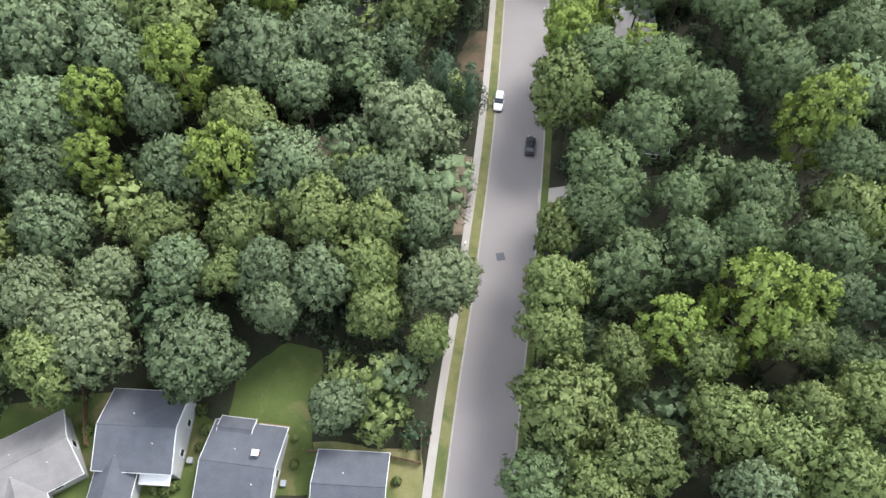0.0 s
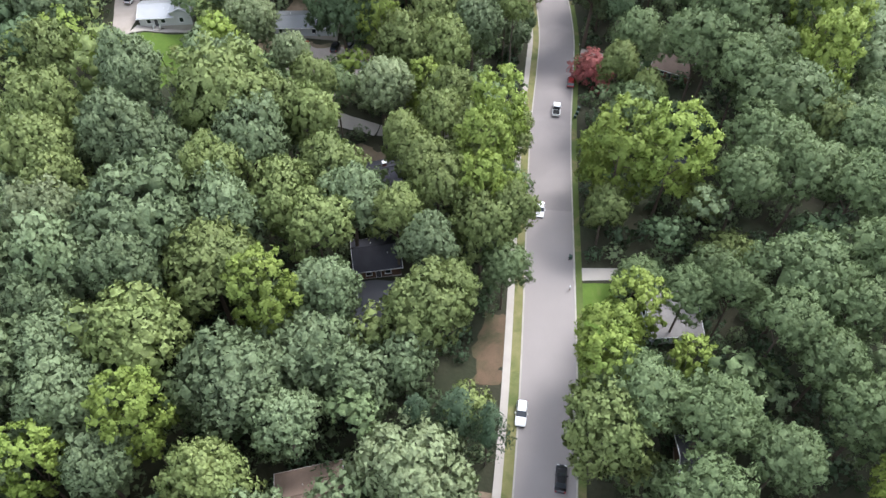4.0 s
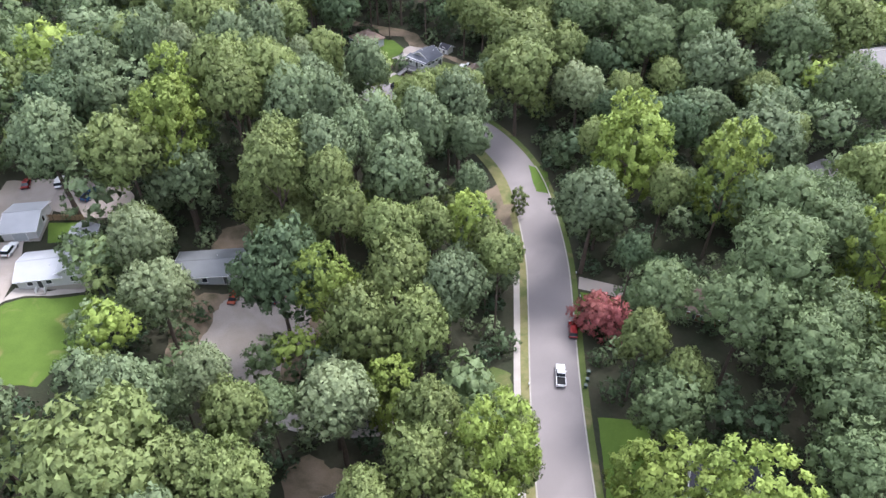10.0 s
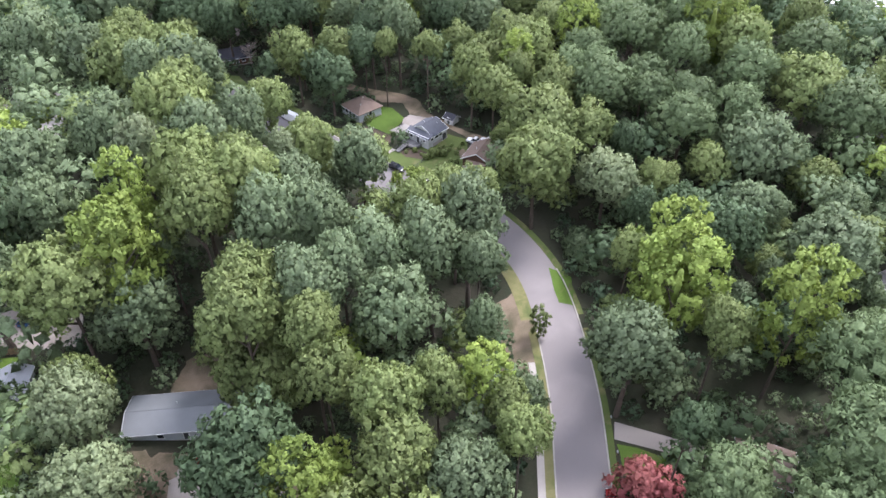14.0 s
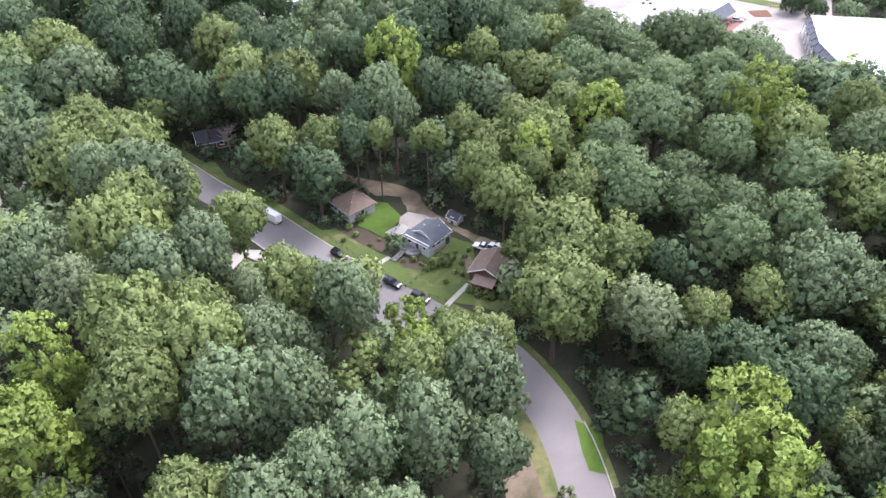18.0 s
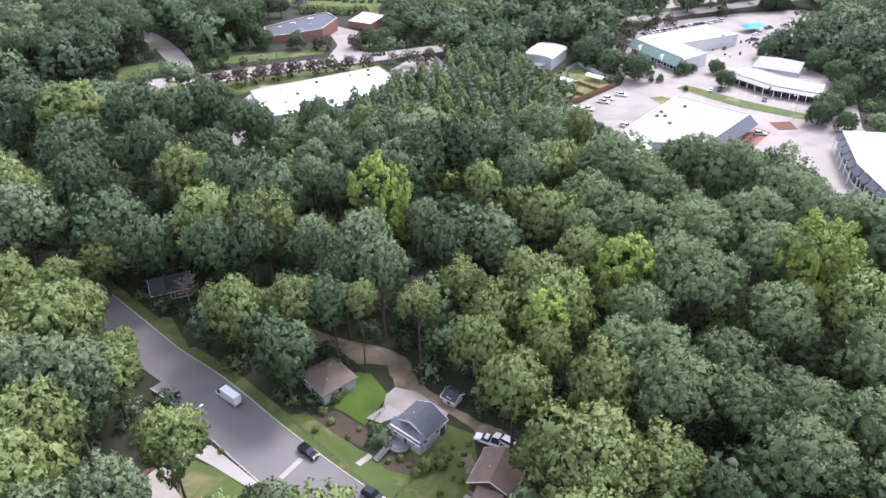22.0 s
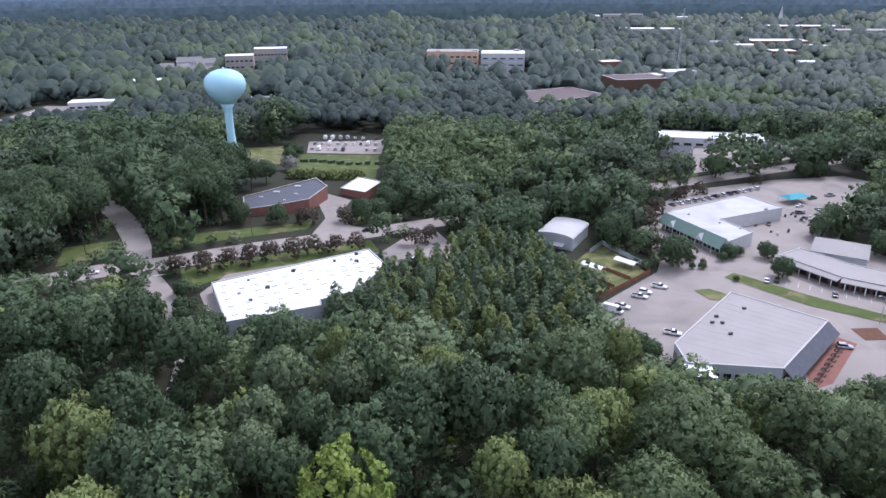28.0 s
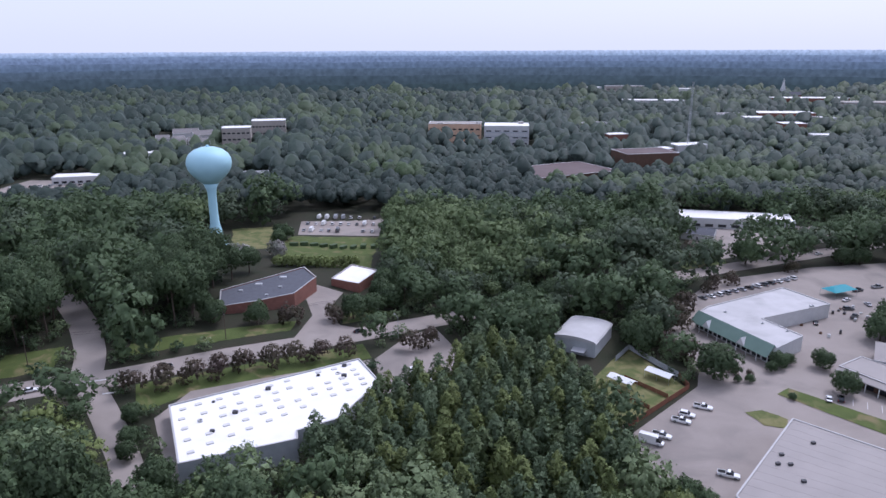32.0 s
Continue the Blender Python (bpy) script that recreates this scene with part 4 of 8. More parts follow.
# three small houses on the bend
h = house(5.0, 319.4, 47, 6.4, 8.2, roof="shingle", wall="siding", label="small white house with grey shingle roof and porch", wins=(0, 2, 0, 0), doors="", h=2.7, rise=2.0, base=0.9, over=0.35)
part("wall", Shape().box(-5.3, -4.1, -1.2, -3.2, 4.1, 3.55), M["siding"], h)
part("porch_roof", Shape().slab([(-5.75, -4.5, 3.3), (-3.3, -4.5, 4.15), (-3.3, 4.5, 4.15), (-5.75, 4.5, 3.3)], 0.16), M["shingle"], h, "grey shingled lean-to roof")
part("gutter", Shape().box(-5.85, -4.5, 3.1, -5.7, 4.5, 3.24), M["trim"], h)
opening(h, -5.3, -0.2, 0.95, 0.95, 2.05, "w", "door", "trim", "dark_trim")
opening(h, -5.3, 2.4, 1.9, 1.0, 1.2, "w")
opening(h, -5.3, -2.6, 1.9, 0.8, 1.0, "w")
for wx, ww in ((-3.6, 0.9), (-1.6, 1.5), (0.2, 1.0)):
    opening(h, wx, -4.1, 2.2, ww, 0.8, "s")
opening(h, 1.9, -4.1, 0.0, 1.7, 2.3, "s", "door", "trim", "dark_trim")
part("porch_deck", Shape().prism([(-8.6, 0.8), (-8.6, 3.4), (-7.8, 4.6), (-5.35, 4.6), (-5.35, -1.6), (-7.0, -1.6), (-8.2, -0.6)], 0.35, 0.9), M["deck"], h, "grey timber porch deck")
rim = [(-5.4, -1.6), (-7.0, -1.6), (-8.2, -0.6), (-8.6, 0.8), (-8.6, 1.4)]
rim2 = [(-8.6, 2.7), (-8.6, 3.4), (-7.8, 4.6), (-5.4, 4.6)]
for line in (rim, rim2):
    for (ax, ay), (bx, by) in zip(line, line[1:]):
        part("porch_rail", Shape().rod((ax, ay, 1.85), (bx, by, 1.85), 0.06, n=4), M["dark_trim"], h)
        n_ = max(2, int(math.hypot(bx - ax, by - ay) / 0.4))
        for i in range(n_):
            u = i / n_
            part("baluster", Shape().rod((ax + (bx - ax) * u, ay + (by - ay) * u, 0.9), (ax + (bx - ax) * u, ay + (by - ay) * u, 1.85), 0.035, n=4), M["dark_trim"], h)
part("ramp", Shape().slab([(-12.2, 1.3, 0.3), (-8.6, 1.3, 0.9), (-8.6, 2.8, 0.9), (-12.2, 2.8, 0.3)], 0.15), M["deck"], h, "grey timber ramp")
for sy in (1.3, 2.8):
    part("ramp_rail", Shape().rod((-12.2, sy, 1.25), (-8.6, sy, 1.85), 0.06, n=4), M["dark_trim"], h)
    for i in range(7):
        part("baluster", Shape().rod((-12.2 + 0.6 * i, sy, 0.2 + 0.1 * i), (-12.2 + 0.6 * i, sy, 1.25 + 0.1 * i), 0.035, n=4), M["dark_trim"], h)
h = house(19.4, 305, 62, 8.6, 8.4, roof="shingle_tan", wall="siding_brown", label="small brown house with tan shingle roof and deck", wins=(2, 2, 1, 1), doors="w", base=0.9)
part("porch_deck", Shape().prism([(-7.2, -2.4), (-7.2, 1.6), (-6.2, 2.8), (-4.2, 2.8), (-4.2, -3.2), (-6.2, -3.2)], 0.2, 0.9), M["siding_brown"], h, "brown timber porch deck")
for i in range(6):
    part("baluster", Shape().rod((-7.1, -2.2 + 0.7 * i, 0.9), (-7.1, -2.2 + 0.7 * i, 1.8), 0.05), M["wood"], h)
part("porch_rail", Shape().box(-7.16, -2.4, 1.78, -7.04, 1.6, 1.88), M["wood"], h)
part("porch_roof", Shape().slab([(-7.4, -3.0, 2.9), (-4.0, -3.0, 3.4), (-4.0, 2.6, 3.4), (-7.4, 2.6, 2.9)], 0.15), M["shingle_tan"], h)
house(-15.6, 334, -52, 9.0, 8.5, roof="shingle_tan", wall="siding_grey", clear=-1.5, label="small house with weathered hipped roof", hip=True)
house(12.2, 327.6, -40, 3.2, 3.0, roof="shingle_dark", wall="siding", label="small white garden shed with dark roof", h=2.0, rise=0.9, wins=(0, 0, 0, 0), vents=0, base=0.1, name="garden_shed", category="shed")
house(-51.5, 296.8, -41, 12, 9, roof="shingle_pale", wall="siding_brown", clear=-1.5, label="brown house with weathered roof beside a driveway")
house(-61, 373, 20, 10, 8, roof="shingle_dark", wall="siding_brown", clear=-1.5, label="dark brown wooden house in deep shade", h=2.6)


# ---- shops and offices ----
def block(name, pts, h, roof, wall, label, parapet=0.5, category="shop"):
    """A flat-roofed building on the outline pts, with a parapet and coping."""
    cx, cy = sum(p[0] for p in pts) / len(pts), sum(p[1] for p in pts) / len(pts)
    e = thing(name, cx, cy, 0, label, category)
    loc = [(x - cx, y - cy) for x, y in pts]
    part("roof", Shape().prism(loc, h - 0.3, h), M[roof], e)
    n = len(loc)
    for i in range(n):
        (ax, ay), (bx, by) = loc[i], loc[(i + 1) % n]
        d = math.hypot(bx - ax, by - ay)
        ux, uy = (bx - ax) / d, (by - ay) / d
        nx, ny = uy * 0.15, -ux * 0.15
        q = [(ax - nx, ay - ny), (bx - nx, by - ny), (bx + nx, by + ny), (ax + nx, ay + ny)]
        wl_ = part("wall", Shape().prism(q, -2, h + parapet), M[wall], e)
        q = [(ax - 1.6 * nx, ay - 1.6 * ny), (bx - 1.6 * nx, by - 1.6 * ny), (bx + 1.6 * nx, by + 1.6 * ny), (ax + 1.6 * nx, ay + 1.6 * ny)]
        part("coping", Shape().prism(q, h + parapet, h + parapet + 0.12), M["coping"], wl_)
    CLEAR.append([(cx + 1.08 * x, cy + 1.08 * y) for x, y in loc])
    return e


def wall_box(e, a, b, z0, z1, out0, out1, name, mat, label="", parent=None):
    """A flat piece on the wall from a to b (local), standing out from it on its right."""
    d = math.hypot(b[0] - a[0], b[1] - a[1])
    nx, ny = (b[1] - a[1]) / d, -(b[0] - a[0]) / d
    q = [(a[0] + nx * out0, a[1] + ny * out0), (b[0] + nx * out0, b[1] + ny * out0), (b[0] + nx * out1, b[1] + ny * out1), (a[0] + nx * out1, a[1] + ny * out1)]
    return part(name, Shape().prism(q, z0, z1), M[mat], parent or e, label)


def roof_unit(e, x, y, z, s=1.0, mat="steel"):
    u = part("air_handler", Shape().box(x - s, y - 0.7 * s, z, x + s, y + 0.7 * s, z + 1.1 * s, 0.1), M[mat], e)
    part("fan_cowl", Shape().rod((x + 0.3 * s, y, z + 1.1 * s), (x + 0.3 * s, y, z + 1.25 * s), 0.4 * s, n=10), M["dark_trim"], u)
    return u


def between(a, b, u):
    return (a[0] + (b[0] - a[0]) * u, a[1] + (b[1] - a[1]) * u)


# long white warehouse with skylights
WP = [(-49.4, 478.2), (-20.8, 488.3), (-21.7, 492.5), (-10.6, 498.6), (0.0, 521.0), (-7.5, 538), (-61.5, 509)]
w = block("warehouse", WP, 6.3, "membrane", "siding_grey", "long white flat-roofed warehouse with skylights", 0.3, "warehouse")
ox, oy = w.location.x, w.location.y
brng = random.Random(8)
for i in range(11):
    for j in range(5):
        p, q = between(WP[6], WP[5], (i + 0.6) / 11.4), between(WP[0], WP[4], (i + 0.6) / 11.4)
        x, y = between(p, q, (j + 0.6) / 5.2)
        if not inside(x, y, [(ox + 0.96 * (a - ox), oy + 0.96 * (b - oy)) for a, b in WP]) or brng.random() < 0.12:
            continue
        s = Shape().box(-0.9, -0.6, 0, 0.9, 0.6, 0.35, 0.1)
        o = part("skylight", s, M["skylight"], w)
        o.matrix_basis = pose(x - ox + brng.uniform(-0.5, 0.5), y - oy + brng.uniform(-0.5, 0.5), 6.3, 0, 0, 28)
for u, v in ((0.12, 0.45), (0.2, 0.15), (0.28, 0.5), (0.47, 0.2), (0.74, 0.2), (0.84, 0.3), (0.86, 0.45), (0.9, 0.12), (0.16, 0.7)):
    p, q = between(WP[6], WP[5], u), between(WP[0], WP[4], u)
    x, y = between(p, q, v)
    roof_unit(w, x - ox, y - oy, 6.3, brng.uniform(0.45, 0.8), brng.choice(["steel", "dark_trim"]))

# large shop with a pale metal roof, its dark mansard and brick terrace
SP = [(88.2, 450.5), (114, 445.5), (143, 473), (121.5, 496.3), (88.7, 461.8)]
w = block("shop", SP, 6.0, "grey_roof", "siding_grey", "large shop with pale grey metal roof", 0.1)
ox, oy = w.location.x, w.location.y
loc = [(x - ox, y - oy) for x, y in SP]
a, b = loc[1], loc[2]
d = math.hypot(b[0] - a[0], b[1] - a[1])
nx, ny = (b[1] - a[1]) / d, -(b[0] - a[0]) / d
part("mansard", Shape().slab([(a[0] + nx * 4.2, a[1] + ny * 4.2, 2.9), (b[0] + nx * 4.2, b[1] + ny * 4.2, 2.9), (b[0], b[1], 6.15), (a[0], a[1], 6.15)], 0.2), M["shingle"], w, "dark shingled mansard")
for i in range(9):
    wall_box(w, between(a, b, (i + 0.15) / 9), between(a, b, (i + 0.85) / 9), 0.4, 2.9, 0.15, 0.24, "window", "glass")
for i in range(12):  # standing seams, from eave to eave
    p, q = between(loc[4], loc[3], (i + 0.5) / 12), between(loc[1], loc[2], (i + 0.5) / 12)
    part("roof_seam", Shape().rod((*p, 6.0), (*q, 6.0), 0.035, n=4), M["grey_roof"], w)
for u, v in ((0.45, 0.2), (0.55, 0.15), (0.5, 0.32), (0.8, 0.3), (0.42, 0.62)):
    p, q = between(loc[4], loc[3], u), between(loc[0], loc[2], u)
    roof_unit(w, *between(p, q, v), 6.0, 0.6, "dark_trim")
a, b = loc[4], loc[0]
for i in range(3):
    wall_box(w, between(a, b, (i + 0.1) / 3), between(a, b, (i + 0.9) / 3), 0.2, 4.2, 0.15, 0.24, "window", "glass")
a, b = loc[0], loc[1]
for i in range(6):
    wall_box(w, between(a, b, (i + 0.15) / 8), between(a, b, (i + 0.8) / 8), 0.2, 3.2, 0.15, 0.24, "window", "glass")

part("porch_roof", Shape().slab([(a[0] - 1.0, a[1] - 5.0, 4.6), (b[0] * 0.25 + a[0] * 0.75, b[1] * 0.25 + a[1] * 0.75 - 5.2, 4.6), (b[0] * 0.25 + a[0] * 0.75, b[1] * 0.25 + a[1] * 0.75, 5.6), (a[0] - 1.0, a[1], 5.6)], 0.25), M["trim"], w, "white canopy roof over the entrance")
for u in (0.0, 0.12, 0.25):
    p = between(a, b, u)
    part("pier", Shape().box(p[0] - 0.25, p[1] - 4.9, 0, p[0] + 0.25, p[1] - 4.4, 4.6), M["trim"], w)

# white shop with a green awning
GP = [(127, 580), (140.4, 543.8), (157.3, 555), (150.5, 573), (187, 587), (178, 608.3), (134.5, 587)]
w = block("shop", GP, 6.0, "pale_roof", "siding", "white shop with green metal awning and gables", 0.2)
ox, oy = w.location.x, w.location.y
loc = [(x - ox, y - oy) for x, y in GP]
a, b = loc[0], loc[1]
d = math.hypot(b[0] - a[0], b[1] - a[1])
nx, ny = (b[1] - a[1]) / d, -(b[0] - a[0]) / d
part("awning_back", Shape().slab([(a[0] - 0.6 * nx, a[1] - 0.6 * ny, 7.45), (b[0] - 0.6 * nx, b[1] - 0.6 * ny, 7.45), (b[0] - 1.6 * nx, b[1] - 1.6 * ny, 5.95), (a[0] - 1.6 * nx, a[1] - 1.6 * ny, 5.95)], 0.1), M["trim"], w)
aw = part("awning", Shape().slab([(a[0] + nx * 3.2, a[1] + ny * 3.2, 3.5), (b[0] + nx * 3.2, b[1] + ny * 3.2, 3.5), (b[0] - 0.6 * nx, b[1] - 0.6 * ny, 7.5), (a[0] - 0.6 * nx, a[1] - 0.6 * ny, 7.5)], 0.18), M["green_metal"], w, "green metal awning")
for i in range(8):
    wall_box(w, between(a, b, (i + 0.1) / 8), between(a, b, (i + 0.9) / 8), 0.5, 3.0, 0.15, 0.24, "window", "glass")
for i in range(9):
    p = between(a, b, i / 8)
    part("post", Shape().rod((p[0] + nx * 2.7, p[1] + ny * 2.7, 0), (p[0] + nx * 2.7, p[1] + ny * 2.7, 3.7), 0.14, n=6), M["trim"], w)
for u in (0.22, 0.68):
    p, q = between(a, b, u - 0.05), between(a, b, u + 0.05)
    m_ = between(p, q, 0.5)
    part("gable", Shape().add([(p[0] + nx * 3.1, p[1] + ny * 3.1, 3.5), (q[0] + nx * 3.1, q[1] + ny * 3.1, 3.5), (m_[0] + nx * 3.1, m_[1] + ny * 3.1, 6.4), (p[0], p[1], 3.5), (q[0], q[1], 3.5), (m_[0] - nx, m_[1] - ny, 6.4)], [(0, 1, 2), (0, 2, 5, 3), (1, 4, 5, 2), (3, 5, 4), (0, 3, 4, 1)]), M["siding"], aw, "small white gable")
for u, v in ((0.2, 0.5), (0.6, 0.6), (0.85, 0.3)):
    p = between(loc[6], loc[2], u)
    roof_unit(w, p[0], p[1], 6.0, 0.5)
roof_unit(w, 24, 8, 6.0, 0.8)

# strip of shops with a covered walk, hipped hall behind
TP = [(157.8, 532.3), (170, 509.5), (186, 497), (194, 509), (180, 522), (170, 539)]
w = block("shop", TP, 4.6, "grey_roof", "siding_brown", "strip of shops with grey metal canopy roof", 0.1)
ox, oy = w.location.x, w.location.y
loc = [(x - ox, y - oy) for x, y in TP]
for a, b in ((loc[0], loc[1]), (loc[1], loc[2])):
    d = math.hypot(b[0] - a[0], b[1] - a[1])
    nx, ny = (b[1] - a[1]) / d, -(b[0] - a[0]) / d
    part("canopy", Shape().slab([(a[0] + nx * 3, a[1] + ny * 3, 3.6), (b[0] + nx * 3, b[1] + ny * 3, 3.6), (b[0] - nx, b[1] - ny, 4.9), (a[0] - nx, a[1] - ny, 4.9)], 0.3), M["grey_roof"], w)
    for i in range(6):
        p = between(a, b, (i + 0.5) / 6)
        part("post", Shape().rod((p[0] + nx * 2.7, p[1] + ny * 2.7, 0), (p[0] + nx * 2.7, p[1] + ny * 2.7, 3.6), 0.16, n=6), M["trim"], w)
        wall_box(w, between(a, b, (i + 0.15) / 6), between(a, b, (i + 0.85) / 6), 0.3, 3.0, 0.15, 0.24, "window", "glass")
house(186, 537, -35, 20, 18, h=5, rise=3.0, roof="grey_roof", wall="siding_grey", label="hall with pale hipped metal roof", hip=True, name="shop", category="shop", wins=(3, 3, 2, 2))

# white building with dark dormers at the edge of the lot
RP = [(168.5, 450), (158, 422), (155, 394), (205, 380), (212, 440)]
w = block("shop", RP, 7.0, "membrane", "siding", "white flat-roofed building with dark canopies", 0.4)
ox, oy = w.location.x, w.location.y
loc = [(x - ox, y - oy) for x, y in RP]
for a, b, k in ((loc[0], loc[1], 5), (loc[1], loc[2], 5)):
    d = math.hypot(b[0] - a[0], b[1] - a[1])
    nx, ny = (b[1] - a[1]) / d, -(b[0] - a[0]) / d
    if nx > 0:
        nx, ny = -nx, -ny
    for i in range(k):
        p, q = between(a, b, (i + 0.08) / k), between(a, b, (i + 0.92) / k)
        part("canopy", Shape().slab([(p[0] + nx * 2.2, p[1] + ny * 2.2, 5.2), (q[0] + nx * 2.2, q[1] + ny * 2.2, 5.2), (q[0], q[1], 7.3), (p[0], p[1], 7.3)], 0.2), M["shingle"], w)
        part("window", Shape().slab([(p[0] + nx * 0.3, p[1] + ny * 0.3, 4.4), (q[0] + nx * 0.3, q[1] + ny * 0.3, 4.4), (q[0] + nx * 0.2, q[1] + ny * 0.2, 4.4), (p[0] + nx * 0.2, p[1] + ny * 0.2, 4.4)], 3.4), M["glass"], w)
        part("pier", Shape().rod((p[0] + nx * 2, p[1] + ny * 2, 0), (p[0] + nx * 2, p[1] + ny * 2, 5.3), 0.25, n=6), M["trim"], w)

# dark-roofed office across the main road
w = block("office", [(-70, 604), (-65.6, 584.5), (-52, 590), (-38.4, 598.2), (-31.9, 619.6), (-39.2, 634.6)], 4.6, "shingle", "brick", "low brick office with charcoal flat roof", 0.4, "office")
for x, y, s in ((-6, 6, 1.5), (3, 15, 1.5), (-12, -2, 0.9), (4, 2, 0.8), (0, -8, 0.7)):
    part("skylight", Shape().box(x - s, y - s * 0.7, 4.6, x + s, y + s * 0.7, 5.2, 0.2), M["metal_roof"], w)
wall_box(w, (10.5, -2), (14, 6), 0.3, 3.0, -0.6, 0.8, "entrance", "dark_trim")
w = block("office", [(-26, 629), (-13, 621), (-5, 640), (-18, 650)], 4.2, "membrane", "brick", "small brick building with white roof", 0.3, "office")
# barrel-roofed hall
w = thing("hall", 76.8, 566.5, -32, "small hall with low curved white metal roof", "hall")
arc = [(8.4 * math.cos(math.pi * i / 12), 5.6 + 1.5 * math.sin(math.pi * i / 12)) for i in range(13)]
part("roof", Shape().add([(x, y, z) for y in (-11.0, 11.0) for x, z in arc], [(i, i + 1, 14 + i, 13 + i) for i in range(12)] + [tuple(range(12, -1, -1)), tuple(range(13, 26))]), M["pale_roof"], w)
part("wall", Shape().box(-8.2, -10.7, -1, 8.2, 10.7, 5.7), M["siding_grey"], w)
for sx in (-1, 1):
    part("gutter", Shape().box(sx * 8.4 - 0.12, -11.0, 5.4, sx * 8.4 + 0.12, 11.0, 5.6), M["trim"], w)
part("canopy", Shape().slab([(0, -14.2, 2.6), (5, -14.2, 2.6), (5, -10.7, 3.0), (0, -10.7, 3.0)], 0.12), M["metal_roof"], w)
CLEAR.append([(62, 529), (91, 536), (92, 580), (66, 582)])
# exercise yards: fences, two white canopies
for x, y, t_ in ((81.5, 531, -50), (96, 535, -50)):
    c = thing("shade_canopy", x, y, t_, "white pitched shade canopy on steel posts", "canopy", "shade canopies")
    for sy in (-1, 1):
        part("roof", Shape().slab([(-4.8, sy * 2.1, 2.6), (4.8, sy * 2.1, 2.6), (4.8, 0, 3.4), (-4.8, 0, 3.4)], 0.08), M["trim"], c)
    for px in (-4.6, 0, 4.6):
        for sy in (-1, 1):
            part("post", Shape().rod((px, sy * 2.0, -0.3), (px, sy * 2.0, 2.6), 0.06), M["steel"], c)


def fence(pts, h, mat, label, board=True, step=2.5, slat=0.0, name="fence"):
    """A fence along pts: posts, rails and boards."""
    e = thing(name, *pts[0], 0, label, "fence", z=0)
    e.matrix_basis = pose(0, 0, 0)
    for (ax, ay), (bx, by) in zip(pts, pts[1:]):
        n = max(1, round(math.hypot(bx - ax, by - ay) / step))
        for i in range(n + 1):
            x, y = between((ax, ay), (bx, by), i / n)
            z = ground(x, y)
            part("post", Shape().rod((x, y, z - 0.4), (x, y, z + h + 0.08), 0.06, n=4), M[mat], e)
            if i < n:
                p, q = (x, y), between((ax, ay), (bx, by), (i + 1) / n)
                z2 = ground(*q)
                for hh in ((0.25, 0.85) if board else (0.5, 0.97)):
                    part("rail", Shape().rod((*p, z + h * hh), (*q, z2 + h * hh), 0.035, n=4), M[mat], e)
                if board:
                    k = max(1, round(math.hypot(q[0] - p[0], q[1] - p[1]) / 0.8))
                    for j in range(k):
                        c, d_ = between(p, q, (j + 0.06) / k), between(p, q, (j + 0.94) / k)
                        zz = z + (z2 - z) * j / k
                        dl = math.hypot(d_[0] - c[0], d_[1] - c[1])
                        ox_, oy_ = 0.02 * (d_[1] - c[1]) / dl, -0.02 * (d_[0] - c[0]) / dl
                        part("board", Shape().prism([(c[0] - ox_, c[1] - oy_), (d_[0] - ox_, d_[1] - oy_), (d_[0] + ox_, d_[1] + oy_), (c[0] + ox_, c[1] + oy_)], zz + 0.05, zz + h), M[mat], e)
    return e


fence([(74.5, 503), (103.5, 527.5), (103, 536)], 2.0, "rust_wood", "tall red-stained board fence round exercise yards", step=3)
fence([(85.5, 514.5), (78, 526)], 1.6, "rust_wood", "red-stained board fence between yards", step=3)
fence([(94, 521.5), (84, 536)], 1.6, "rust_wood", "red-stained board fence between yards", step=3)
fence([(103, 536), (93, 560), (85, 550)], 2.2, "siding_grey", "pale board fence round exercise yards", step=3)
fence([(-88.9, 233.5), (-80.7, 235)], 1.8, "wood", "weathered wooden board fence behind a house")
fence([(-58.5, 41), (-56.6, 33), (-55, 27.4)], 1.8, "wood", "weathered wooden board fence between houses")
fence([(-21.2, 26.5), (-18.5, 26.4)], 1.6, "wood", "weathered wooden board fence behind a house")
fence([(-8.3, 25.8), (-3.2, 24.6), (-3.2, 29.5)], 1.6, "wood", "weathered wooden board fence behind a house")
fence([(-22.3, 322.6), (-10.6, 310.3)], 1.1, "dark_trim", "low dark wire fence along a front lawn", False, 2.0)
fence([(-9.4, 309.0), (-1.8, 301.9), (7.6, 296.6)], 1.1, "dark_trim", "low dark wire fence along a front lawn", False, 2.0)
fence([(-1.8, 301.9), (3.4, 307.5)], 1.1, "dark_trim", "low dark wire fence between lawns", False, 2.0)
fence([(-6.2, 320.5), (-2.9, 326)], 1.1, "dark_trim", "low dark fence beside a gravel yard", False, 2.0)

# ---- water tower ----
TX, TY = -94, 690
w = thing("water_tower", TX, TY, 0, "pale blue water tower with rounded bulb on a slim stem", "water tower")
stem = [(7.4, -2), (6.2, 1), (4.8, 5), (3.4, 9), (2.6, 13), (2.3, 17), (2.25, 29), (2.6, 32), (4.0, 35)]
part("stem", Shape().lathe(stem, 28), M["tower"], w, smooth=True)
bulb = [(4.0, 35), (7.0, 37.6), (9.6, 40.4), (11.1, 43.2), (11.6, 45.8), (11.2, 48.4), (9.8, 50.8), (7.2, 52.8), (3.8, 54.0), (0.6, 54.4)]
part("tank", Shape().lathe(bulb, 40), M["tower"], w, smooth=True)
part("hatch", Shape().lathe([(0.9, 54.2), (0.9, 55.0), (0.4, 55.3)], 10), M["tower"], w)
